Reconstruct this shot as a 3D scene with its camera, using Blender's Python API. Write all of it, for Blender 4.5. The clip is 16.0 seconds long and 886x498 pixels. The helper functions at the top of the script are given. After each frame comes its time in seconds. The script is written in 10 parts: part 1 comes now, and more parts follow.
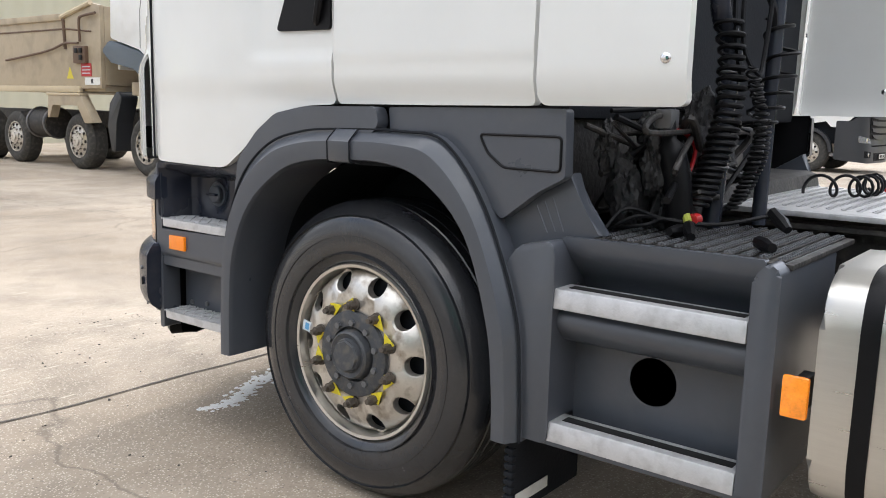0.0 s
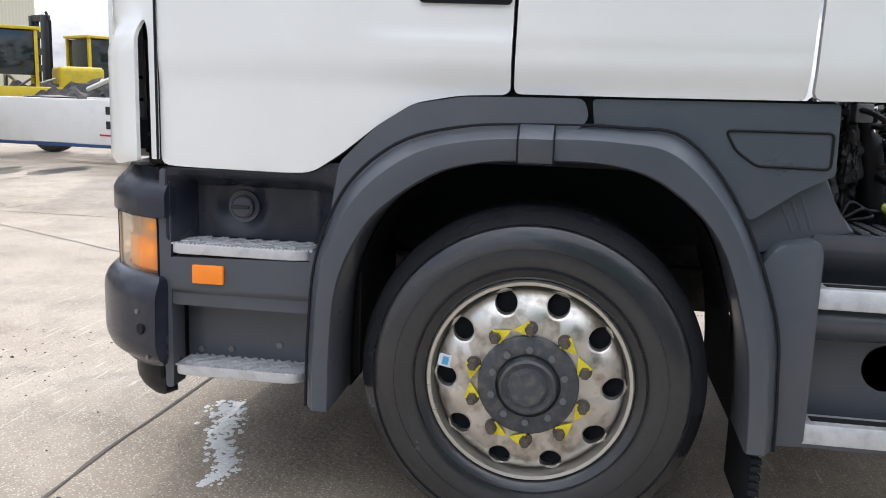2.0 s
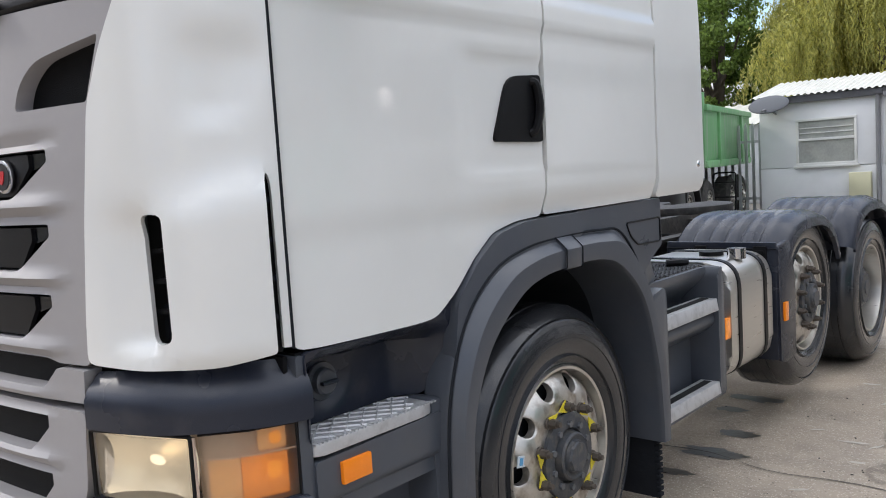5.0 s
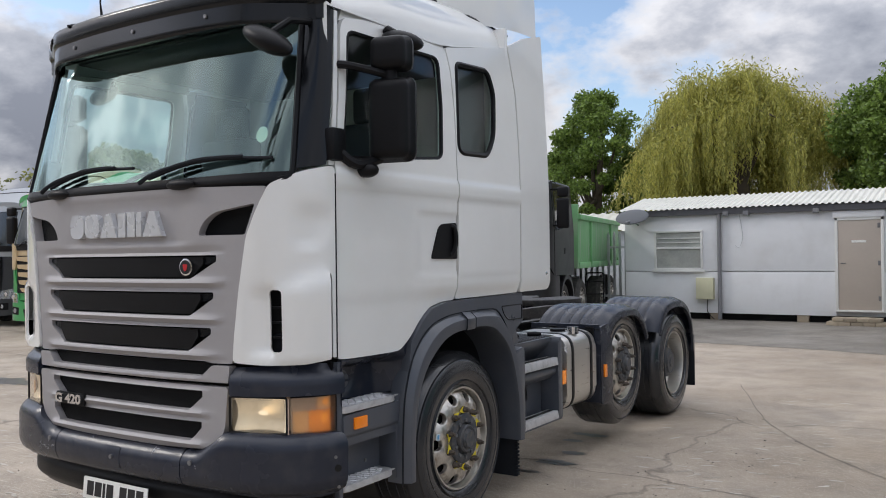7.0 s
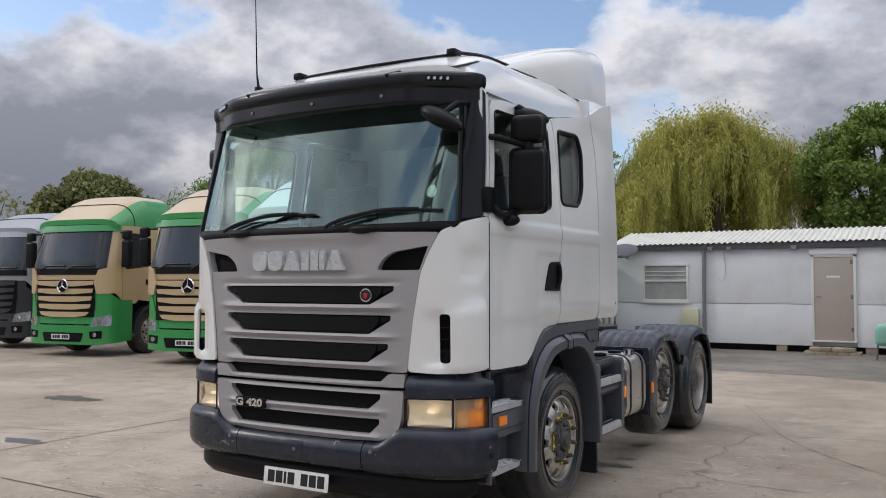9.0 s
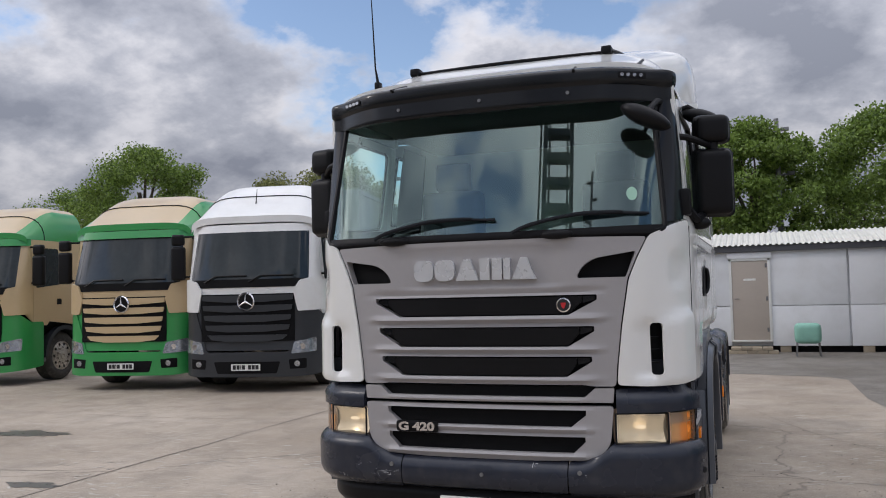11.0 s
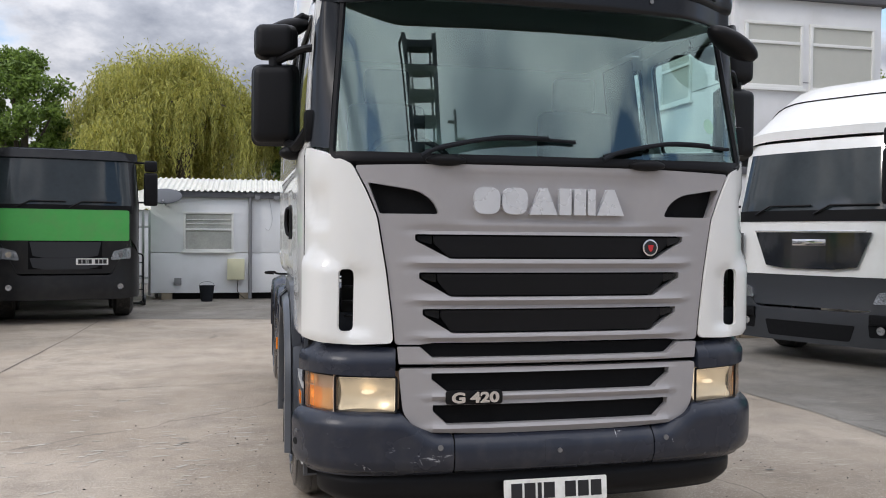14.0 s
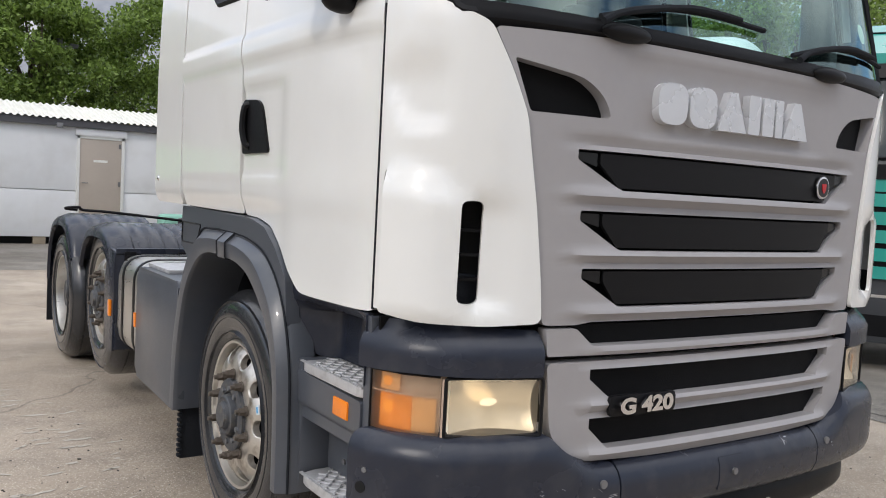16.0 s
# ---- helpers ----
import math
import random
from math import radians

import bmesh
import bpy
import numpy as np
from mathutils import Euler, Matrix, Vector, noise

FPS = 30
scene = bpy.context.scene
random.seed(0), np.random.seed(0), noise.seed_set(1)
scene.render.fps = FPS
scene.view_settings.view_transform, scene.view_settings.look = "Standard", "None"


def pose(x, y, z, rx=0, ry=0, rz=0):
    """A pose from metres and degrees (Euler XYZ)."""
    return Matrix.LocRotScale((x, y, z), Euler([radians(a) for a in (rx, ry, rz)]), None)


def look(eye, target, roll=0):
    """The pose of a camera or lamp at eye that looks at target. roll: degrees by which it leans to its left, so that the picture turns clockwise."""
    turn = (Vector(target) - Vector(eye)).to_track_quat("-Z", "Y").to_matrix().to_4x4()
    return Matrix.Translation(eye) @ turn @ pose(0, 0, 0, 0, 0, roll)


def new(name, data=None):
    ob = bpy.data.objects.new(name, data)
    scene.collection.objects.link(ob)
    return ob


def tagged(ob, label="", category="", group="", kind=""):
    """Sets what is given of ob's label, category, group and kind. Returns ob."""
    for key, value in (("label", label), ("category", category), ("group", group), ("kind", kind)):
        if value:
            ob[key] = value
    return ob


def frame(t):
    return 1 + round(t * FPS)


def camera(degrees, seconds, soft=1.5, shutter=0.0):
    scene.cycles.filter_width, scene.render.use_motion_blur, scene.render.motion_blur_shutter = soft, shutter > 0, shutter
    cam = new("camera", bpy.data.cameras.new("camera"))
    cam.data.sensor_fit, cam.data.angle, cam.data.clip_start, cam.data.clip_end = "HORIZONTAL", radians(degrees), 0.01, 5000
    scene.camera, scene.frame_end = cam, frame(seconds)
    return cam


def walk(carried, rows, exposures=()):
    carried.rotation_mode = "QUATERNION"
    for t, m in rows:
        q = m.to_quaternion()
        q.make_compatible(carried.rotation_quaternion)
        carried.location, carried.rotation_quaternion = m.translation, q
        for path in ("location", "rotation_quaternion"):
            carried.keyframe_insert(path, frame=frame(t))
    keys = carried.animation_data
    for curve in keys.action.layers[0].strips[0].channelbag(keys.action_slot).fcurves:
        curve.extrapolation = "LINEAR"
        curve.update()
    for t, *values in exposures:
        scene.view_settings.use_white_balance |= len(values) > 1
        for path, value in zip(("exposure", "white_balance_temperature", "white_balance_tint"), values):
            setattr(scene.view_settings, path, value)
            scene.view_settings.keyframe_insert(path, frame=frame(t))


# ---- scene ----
cam = camera(55.3, 16.0, 1.0)
PATH = [
    (0, (3.16, 3.417, 1.315), (1.602, 2.205, 0.992), 1.5),
    (0.5, (3.388, 3.062, 1.299), (1.726, 1.995, 0.982), 1.9),
    (1, (3.529, 2.608, 1.302), (1.749, 1.754, 0.983), 2.1),
    (1.5, (3.592, 2.128, 1.31), (1.709, 1.547, 0.97), 2.0),
    (2, (3.523, 1.631, 1.311), (1.579, 1.32, 0.96), 1.9),
    (2.5, (3.417, 1.11, 1.312), (1.448, 1.103, 0.958), 1.3),
    (3, (3.19, 0.647, 1.311), (1.247, 0.947, 0.948), 0.1),
    (3.5, (2.961, 0.205, 1.318), (1.105, 0.857, 0.958), -1.3),
    (4, (2.654, -0.098, 1.331), (0.975, 0.935, 0.99), -2.6),
    (4.5, (2.55, -0.419, 1.417), (1.095, 0.924, 1.133), -4.0),
    (5, (2.707, -0.842, 1.483), (1.413, 0.671, 1.303), -3.6),
    (5.2, (2.806, -1.025, 1.495), (1.557, 0.532, 1.367), -3.5),
    (7.3, (3.938, -2.97, 1.603), (2.864, -1.282, 1.623), -0.4),
    (7.5, (4.0, -3.132, 1.613), (2.937, -1.439, 1.639), -0.2),
    (8, (4.018, -3.522, 1.613), (2.975, -1.815, 1.653), 0.3),
    (8.5, (3.893, -3.91, 1.593), (2.864, -2.197, 1.656), 0.3),
    (9, (3.52, -4.163, 1.613), (2.511, -2.438, 1.694), -0.0),
    (9.5, (3.047, -4.442, 1.633), (2.086, -2.69, 1.73), -0.4),
    (9.7, (2.849, -4.493, 1.62), (1.916, -2.727, 1.725), -0.7),
    (11.8, (0.688, -4.756, 1.648), (0.225, -2.812, 1.731), -0.6),
    (12, (0.482, -4.738, 1.662), (0.084, -2.78, 1.741), -0.3),
    (12.5, (-0.029, -4.569, 1.631), (-0.255, -2.583, 1.697), 0.2),
    (13, (-0.548, -4.388, 1.634), (-0.569, -2.388, 1.678), 0.5),
    (13.5, (-1.026, -4.117, 1.597), (-0.807, -2.129, 1.607), 0.6),
    (14, (-1.431, -3.797, 1.594), (-0.99, -1.847, 1.561), 0.5),
    (14.5, (-1.798, -3.405, 1.564), (-1.149, -1.514, 1.492), 1.0),
    (15, (-2.087, -2.893, 1.529), (-1.256, -1.077, 1.425), 1.5),
    (15.5, (-2.305, -2.366, 1.508), (-1.324, -0.627, 1.38), 2.2),
    (16, (-2.372, -1.759, 1.443), (-1.267, -0.096, 1.315), 3.0),
]
EXPOSE = [(0, 1.19, 6550, 11), (1, 1.15, 6380, 11), (2.5, 1.10, 6220, 12), (3.5, 1.10, 6220, 12), (4.5, 0.92, 6250, 12), (5.2, 0.66, 6250, 12), (7.3, 0.30, 6300, 13), (9, 0.18, 6350, 14), (12, 0.10, 6200, 15), (13.5, 0.36, 6250, 13), (14.5, 0.52, 6300, 13), (16, 0.56, 6400, 12)]
walk(cam, [(t, look(eye, target, roll)) for t, eye, target, roll in PATH], EXPOSE)

# ---- world, sun, exposure ----
SUN_TO = Vector((0.93, 0.37, -0.68)).normalized()      # the way the sunlight goes
elev = math.asin(-SUN_TO.z)
azim = math.atan2(-SUN_TO.x, -SUN_TO.y)
sun_data = bpy.data.lights.new("sun", "SUN")
sun_data.energy, sun_data.angle, sun_data.color = 0.55, radians(1.5), (1.0, 0.94, 0.84)
sun = new("sun", sun_data)
sun.matrix_world = look(-SUN_TO * 50, (0, 0, 0))
scene.view_settings.exposure = 0.0


def make_world():
    w = bpy.data.worlds.new("sky")
    w.use_nodes = True
    scene.world = w
    nt = w.node_tree
    nt.nodes.clear()
    out, bg = nt.nodes.new("ShaderNodeOutputWorld"), nt.nodes.new("ShaderNodeBackground")
    sky = nt.nodes.new("ShaderNodeTexSky")
    sky.sky_type, sky.sun_disc = "NISHITA", False
    sky.sun_elevation, sky.sun_rotation = elev, azim
    dim = nt.nodes.new("ShaderNodeVectorMath")
    dim.operation = "SCALE"
    dim.inputs["Scale"].default_value = 0.062
    nt.links.new(sky.outputs[0], dim.inputs[0])
    co = nt.nodes.new("ShaderNodeTexCoord")
    sep = nt.nodes.new("ShaderNodeSeparateXYZ")
    nt.links.new(co.outputs["Generated"], sep.inputs[0])
    # clouds lie on a layer: stretch the direction by its height
    lift = nt.nodes.new("ShaderNodeMath")
    lift.operation = "ADD"
    lift.inputs[1].default_value = 0.50
    nt.links.new(sep.outputs[2], lift.inputs[0])
    top = nt.nodes.new("ShaderNodeMath")
    top.operation = "MAXIMUM"
    top.inputs[1].default_value = 0.30
    nt.links.new(lift.outputs[0], top.inputs[0])
    inv = nt.nodes.new("ShaderNodeMath")
    inv.operation = "DIVIDE"
    inv.inputs[0].default_value = 1.0
    nt.links.new(top.outputs[0], inv.inputs[1])
    flat = nt.nodes.new("ShaderNodeVectorMath")
    flat.operation = "SCALE"
    nt.links.new(co.outputs["Generated"], flat.inputs[0])
    nt.links.new(inv.outputs[0], flat.inputs["Scale"])

    def cloud_noise(scale, detail, rough, off):
        mp = nt.nodes.new("ShaderNodeMapping")
        mp.inputs["Location"].default_value = off
        nt.links.new(flat.outputs[0], mp.inputs[0])
        n = nt.nodes.new("ShaderNodeTexNoise")
        n.inputs["Scale"].default_value, n.inputs["Detail"].default_value, n.inputs["Roughness"].default_value = scale, detail, rough
        nt.links.new(mp.outputs[0], n.inputs["Vector"])
        return n

    def ramp(src, stops, which=0):
        r = nt.nodes.new("ShaderNodeValToRGB")
        while len(r.color_ramp.elements) < len(stops):
            r.color_ramp.elements.new(0.5)
        for e, (p, c) in zip(r.color_ramp.elements, stops):
            e.position, e.color = p, (*c, 1) if len(c) == 3 else (c[0],) * 3 + (1,)
        nt.links.new(src.outputs[which], r.inputs[0])
        return r
    body, curl = cloud_noise(2.4, 12.0, 0.55, (5.3, 2.2, 1.4)), cloud_noise(5.2, 10.0, 0.58, (1.3, 4.2, 0.9))
    # more gaps higher up, where the layer is seen less aslant
    height = ramp(sep, [(0.0, (0.57, 0.57, 0.57)), (0.12, (0.555, 0.555, 0.555)), (0.29, (0.43, 0.43, 0.43)), (0.42, (0.43, 0.43, 0.43)), (0.70, (0.53, 0.53, 0.53))], 2)
    thick = nt.nodes.new("ShaderNodeMath")
    thick.operation = "ADD"
    nt.links.new(body.outputs[0], thick.inputs[0])
    nt.links.new(height.outputs[0], thick.inputs[1])
    cover = ramp(thick, [(0.885, (0, 0, 0)), (0.93, (0.75, 0.75, 0.75)), (0.965, (1, 1, 1))])
    # thin rims are white, thick middles grey
    depth = nt.nodes.new("ShaderNodeMath")
    depth.operation = "MULTIPLY_ADD"
    depth.inputs[1].default_value = 0.55
    nt.links.new(curl.outputs[0], depth.inputs[0])
    nt.links.new(body.outputs[0], depth.inputs[2])
    shade = ramp(depth, [(0.66, (0.475, 0.475, 0.475)), (0.74, (0.40, 0.403, 0.41)), (0.82, (0.265, 0.277, 0.30)), (0.92, (0.165, 0.178, 0.205))])
    # cloud grows brighter from the horizon to the zenith
    grow = nt.nodes.new("ShaderNodeMapRange")
    for i, v in enumerate((0.0, 1.0, 0.36, 1.66)):
        grow.inputs[i + 1].default_value = v
    nt.links.new(sep.outputs[2], grow.inputs[0])
    lit = nt.nodes.new("ShaderNodeVectorMath")
    lit.operation = "SCALE"
    nt.links.new(shade.outputs[0], lit.inputs[0])
    nt.links.new(grow.outputs[0], lit.inputs["Scale"])
    mix = nt.nodes.new("ShaderNodeMix")
    mix.data_type = "RGBA"
    nt.links.new(cover.outputs[0], mix.inputs[0])
    nt.links.new(dim.outputs[0], mix.inputs[6])
    nt.links.new(lit.outputs[0], mix.inputs[7])
    nt.links.new(mix.outputs[2], bg.inputs[0])
    bg.inputs[1].default_value = 2.4
    nt.links.new(bg.outputs[0], out.inputs[0])


make_world()

# ---- materials ----


def mat(name, color, rough=0.5, metal=0.0, vary=0.12, scale=6.0, bump=0.0, bump_scale=60.0, coat=0.0, dirt=None, dirt_amount=0.0,
        emit=0.0, alpha=1.0, per_object=0.0, stretch=(1, 1, 1), rough_vary=0.08, spec=0.5):
    """A Principled material whose colour wanders at two scales, with fine relief and patches of dirt."""
    m = bpy.data.materials.new(name)
    m.use_nodes = True
    nt = m.node_tree
    p = nt.nodes["Principled BSDF"]
    p.inputs["Metallic"].default_value, p.inputs["Coat Weight"].default_value = metal, coat
    p.inputs["Coat Roughness"].default_value = 0.06
    p.inputs["Specular IOR Level"].default_value = spec
    co = nt.nodes.new("ShaderNodeTexCoord")
    mp = nt.nodes.new("ShaderNodeMapping")
    mp.inputs["Scale"].default_value = stretch
    nt.links.new(co.outputs["Object"], mp.inputs[0])

    def noise_at(s, detail=5.0):
        n = nt.nodes.new("ShaderNodeTexNoise")
        n.inputs["Scale"].default_value, n.inputs["Detail"].default_value = s, detail
        nt.links.new(mp.outputs[0], n.inputs["Vector"])
        return n.outputs[0]

    def maths(op, a, b):
        k = nt.nodes.new("ShaderNodeMath")
        k.operation = op
        for i, v in enumerate((a, b)):
            if isinstance(v, (int, float)):
                k.inputs[i].default_value = v
            else:
                nt.links.new(v, k.inputs[i])
        return k.outputs[0]
    big, fine = noise_at(scale), noise_at(scale * 9)
    lum = maths("ADD", maths("MULTIPLY", maths("SUBTRACT", big, 0.5), 2 * vary), maths("MULTIPLY", maths("SUBTRACT", fine, 0.5), vary))
    lum = maths("ADD", lum, 1.0)
    if per_object:
        info = nt.nodes.new("ShaderNodeObjectInfo")
        lum = maths("MULTIPLY", lum, maths("ADD", maths("MULTIPLY", info.outputs["Random"], per_object), 1 - per_object / 2))
    col = nt.nodes.new("ShaderNodeVectorMath")
    col.operation = "SCALE"
    col.inputs[0].default_value = color
    nt.links.new(lum, col.inputs["Scale"])
    result = col.outputs[0]
    if dirt_amount:
        mixer = nt.nodes.new("ShaderNodeMix")
        mixer.data_type = "RGBA"
        spots = nt.nodes.new("ShaderNodeMapRange")
        spots.inputs["From Min"].default_value, spots.inputs["From Max"].default_value = 0.48, 0.72
        spots.inputs["To Max"].default_value = dirt_amount
        nt.links.new(noise_at(scale * 1.7, 8.0), spots.inputs[0])
        nt.links.new(spots.outputs[0], mixer.inputs[0])
        nt.links.new(result, mixer.inputs[6])
        mixer.inputs[7].default_value = (*(dirt or (0.12, 0.1, 0.08)), 1)
        result = mixer.outputs[2]
    nt.links.new(result, p.inputs["Base Color"])
    nt.links.new(maths("ADD", maths("MULTIPLY", maths("SUBTRACT", big, 0.5), 2 * rough_vary), rough), p.inputs["Roughness"])
    if bump:
        b = nt.nodes.new("ShaderNodeBump")
        b.inputs["Strength"].default_value, b.inputs["Distance"].default_value = bump, 0.01
        nt.links.new(noise_at(bump_scale, 3.0), b.inputs["Height"])
        nt.links.new(b.outputs[0], p.inputs["Normal"])
    if emit:
        p.inputs["Emission Color"].default_value, p.inputs["Emission Strength"].default_value = (*color, 1), emit
    return m


def glass(name, tint=(0.8, 0.9, 0.88), ior=1.52, rough=0.0, sheen=(1.0, 1.0, 1.0)):
    """A pane: clear tinted pass-through under a mirror sheen, coloured by sheen and strengthened by ior."""
    m = bpy.data.materials.new(name)
    m.use_nodes = True
    nt = m.node_tree
    nt.nodes.clear()
    out, mixer = nt.nodes.new("ShaderNodeOutputMaterial"), nt.nodes.new("ShaderNodeMixShader")
    clear, gloss, lw = nt.nodes.new("ShaderNodeBsdfTransparent"), nt.nodes.new("ShaderNodeBsdfGlossy"), nt.nodes.new("ShaderNodeLayerWeight")
    clear.inputs[0].default_value = (*tint, 1)
    gloss.inputs["Roughness"].default_value = rough
    gloss.inputs[0].default_value = (*sheen, 1)
    lw.inputs[0].default_value = 0.5
    f0 = ((ior - 1) / (ior + 1)) ** 2
    steep, fr = nt.nodes.new("ShaderNodeMath"), nt.nodes.new("ShaderNodeMath")
    steep.operation, fr.operation = "POWER", "MULTIPLY_ADD"
    steep.inputs[1].default_value, fr.inputs[1].default_value, fr.inputs[2].default_value = 5.0, 1 - f0, f0
    nt.links.new(lw.outputs["Facing"], steep.inputs[0])
    nt.links.new(steep.outputs[0], fr.inputs[0])
    nt.links.new(fr.outputs[0], mixer.inputs[0])
    nt.links.new(clear.outputs[0], mixer.inputs[1])
    nt.links.new(gloss.outputs[0], mixer.inputs[2])
    nt.links.new(mixer.outputs[0], out.inputs[0])
    return m


WHITE = mat("white_paint", (0.80, 0.80, 0.775), 0.16, vary=0.025, scale=1.5, coat=0.6, rough_vary=0.04, dirt=(0.55, 0.52, 0.45), dirt_amount=0.10)
SILVER = mat("silver_grille_paint", (0.36, 0.346, 0.348), 0.58, metal=0.20, vary=0.06, scale=3, bump=0.02, bump_scale=300)
GREY = mat("grey_plastic", (0.074, 0.082, 0.098), 0.31, vary=0.14, scale=4, coat=0.12, bump=0.06, bump_scale=420, dirt=(0.11, 0.105, 0.10), dirt_amount=0.20)
BUMPER = mat("bumper_plastic", (0.020, 0.024, 0.037), 0.26, spec=0.42, vary=0.10, scale=5, bump=0.08, bump_scale=380, dirt=(0.13, 0.125, 0.12), dirt_amount=0.16)
BLACK = mat("black_plastic", (0.007, 0.007, 0.008), 0.42, vary=0.15, scale=6, bump=0.08, bump_scale=300, spec=0.18)
MATT = mat("matt_black", (0.019, 0.021, 0.025), 0.85, vary=0.25, scale=5, bump=0.2, bump_scale=90, spec=0.12)
VISOR = mat("visor_gloss", (0.007, 0.008, 0.010), 0.22, vary=0.1, scale=3, coat=0.06, spec=0.3)
MESH = mat("grille_mesh", (0.004, 0.0042, 0.005), 0.60, vary=0.3, scale=40, bump=0.5, bump_scale=500, spec=0.14)
TYRE = mat("tyre_rubber", (0.024, 0.0255, 0.029), 0.24, coat=0.45, vary=0.22, scale=7, bump=0.10, bump_scale=140, dirt=(0.05, 0.048, 0.044), dirt_amount=0.06)
TYRE_DRY = mat("dusty_tyre_rubber", (0.045, 0.043, 0.040), 0.8, vary=0.2, scale=9, bump=0.2, bump_scale=140, dirt=(0.15, 0.14, 0.12), dirt_amount=0.5)
ALLOY = mat("wheel_alloy", (0.66, 0.63, 0.58), 0.36, metal=0.85, vary=0.16, scale=14, bump=0.06, bump_scale=120, dirt=(0.20, 0.15, 0.10), dirt_amount=0.75)
HUB = mat("hub_paint", (0.058, 0.062, 0.070), 0.5, vary=0.25, scale=18, bump=0.15, bump_scale=90, dirt=(0.22, 0.19, 0.14), dirt_amount=0.4)
RUST = mat("rusty_nut", (0.12, 0.10, 0.082), 0.6, metal=0.4, vary=0.35, scale=60, bump=0.2, bump_scale=200)
STEEL = mat("grey_steel", (0.20, 0.20, 0.205), 0.48, metal=0.5, vary=0.2, scale=8, bump=0.05, dirt=(0.13, 0.09, 0.06), dirt_amount=0.3)
ALU = mat("brushed_aluminium", (0.62, 0.60, 0.56), 0.30, metal=0.85, vary=0.08, scale=5, stretch=(1, 1, 14), bump=0.03, bump_scale=160)
TREAD = mat("step_aluminium", (0.60, 0.60, 0.61), 0.45, metal=0.45, vary=0.12, scale=15, bump=0.1, bump_scale=160, dirt=(0.16, 0.15, 0.14), dirt_amount=0.3)
GRIME = mat("greasy_metal", (0.030, 0.028, 0.027), 0.58, metal=0.2, vary=0.4, scale=11, bump=0.4, bump_scale=60, dirt=(0.13, 0.115, 0.10), dirt_amount=0.45)
CHROME = mat("chrome", (0.75, 0.75, 0.76), 0.12, metal=1.0, vary=0.04)
YELLOW = mat("yellow_plastic", (0.80, 0.66, 0.03), 0.5, vary=0.12, scale=40, dirt=(0.25, 0.2, 0.1), dirt_amount=0.3)
RED = mat("red_plastic", (0.50, 0.02, 0.025), 0.4, vary=0.1)
CABLE_YG = mat("yellow_green_sleeve", (0.42, 0.46, 0.08), 0.55, vary=0.25, scale=60)
AMBER = mat("amber_lens", (0.80, 0.21, 0.006), 0.22, vary=0.08, scale=30, emit=0.12, coat=0.5, bump=0.2, bump_scale=240)
AMBER_LIT = mat("lit_amber_lens", (0.80, 0.24, 0.020), 0.20, vary=0.7, scale=16, emit=0.20, coat=0.7, bump=0.4, bump_scale=60)
CLEAR_LENS = mat("clear_lens", (0.55, 0.41, 0.32), 0.16, vary=0.14, scale=22, coat=0.7, bump=0.25, bump_scale=60, stretch=(5, 5, 0.4))
BULB = mat("lit_bulb", (1.0, 0.84, 0.60), 0.3, emit=0.9)
PALE_AMBER = mat("pale_amber_lens", (0.80, 0.42, 0.17), 0.2, vary=0.3, scale=30, emit=0.08, coat=0.6, bump=0.4, bump_scale=90)
LAMP_COOL = mat("headlamp_lens", (0.40, 0.42, 0.45), 0.12, metal=0.75, vary=0.8, scale=16, coat=0.8, bump=0.3, bump_scale=60)
PLATE_W = mat("plate_white", (0.82, 0.82, 0.78), 0.4, vary=0.05, scale=12, dirt=(0.35, 0.32, 0.27), dirt_amount=0.25)
INK = mat("ink_black", (0.012, 0.012, 0.014), 0.5, vary=0.1)
# teal gloss colour tints the sky's reflection; ior above glass's makes it stronger
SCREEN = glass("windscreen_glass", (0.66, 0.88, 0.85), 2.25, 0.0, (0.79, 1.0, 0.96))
FOGGED = glass("clouded_lens", (0.96, 0.92, 0.84), 1.6, 0.08)
haze = FOGGED.node_tree.nodes.new("ShaderNodeBsdfTranslucent")
cloud = FOGGED.node_tree.nodes.new("ShaderNodeMixShader")
cloud.inputs[0].default_value = 0.30
haze.inputs[0].default_value = (0.86, 0.80, 0.70, 1)
clear_pass = next(n for n in FOGGED.node_tree.nodes if n.type == "BSDF_TRANSPARENT")
sheen_mix = next(n for n in FOGGED.node_tree.nodes if n.type == "MIX_SHADER" and n != cloud)
FOGGED.node_tree.links.new(clear_pass.outputs[0], cloud.inputs[1])
FOGGED.node_tree.links.new(haze.outputs[0], cloud.inputs[2])
FOGGED.node_tree.links.new(cloud.outputs[0], sheen_mix.inputs[1])
AMBER_GLOW = mat("amber_bulb", (0.95, 0.33, 0.03), 0.3, emit=0.26, vary=0.5, scale=40)
# the bulb's light on the bowl is put in as emission
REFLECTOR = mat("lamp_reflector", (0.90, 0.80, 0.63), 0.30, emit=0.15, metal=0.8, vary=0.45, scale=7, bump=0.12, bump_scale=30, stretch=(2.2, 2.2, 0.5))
SCUFF = mat("bare_scuff", (0.42, 0.43, 0.45), 0.7, vary=0.2, scale=30)
SIDE_GLASS = glass("side_glass", (0.84, 0.95, 0.93), 1.45)
DARK_GLASS = mat("parked_cab_glass", (0.020, 0.027, 0.029), 0.03, vary=0.5, scale=1.6, coat=0.15, rough_vary=0.0, spec=0.45)
INTERIOR = mat("cab_trim", (0.075, 0.078, 0.078), 0.7, vary=0.2, scale=5)
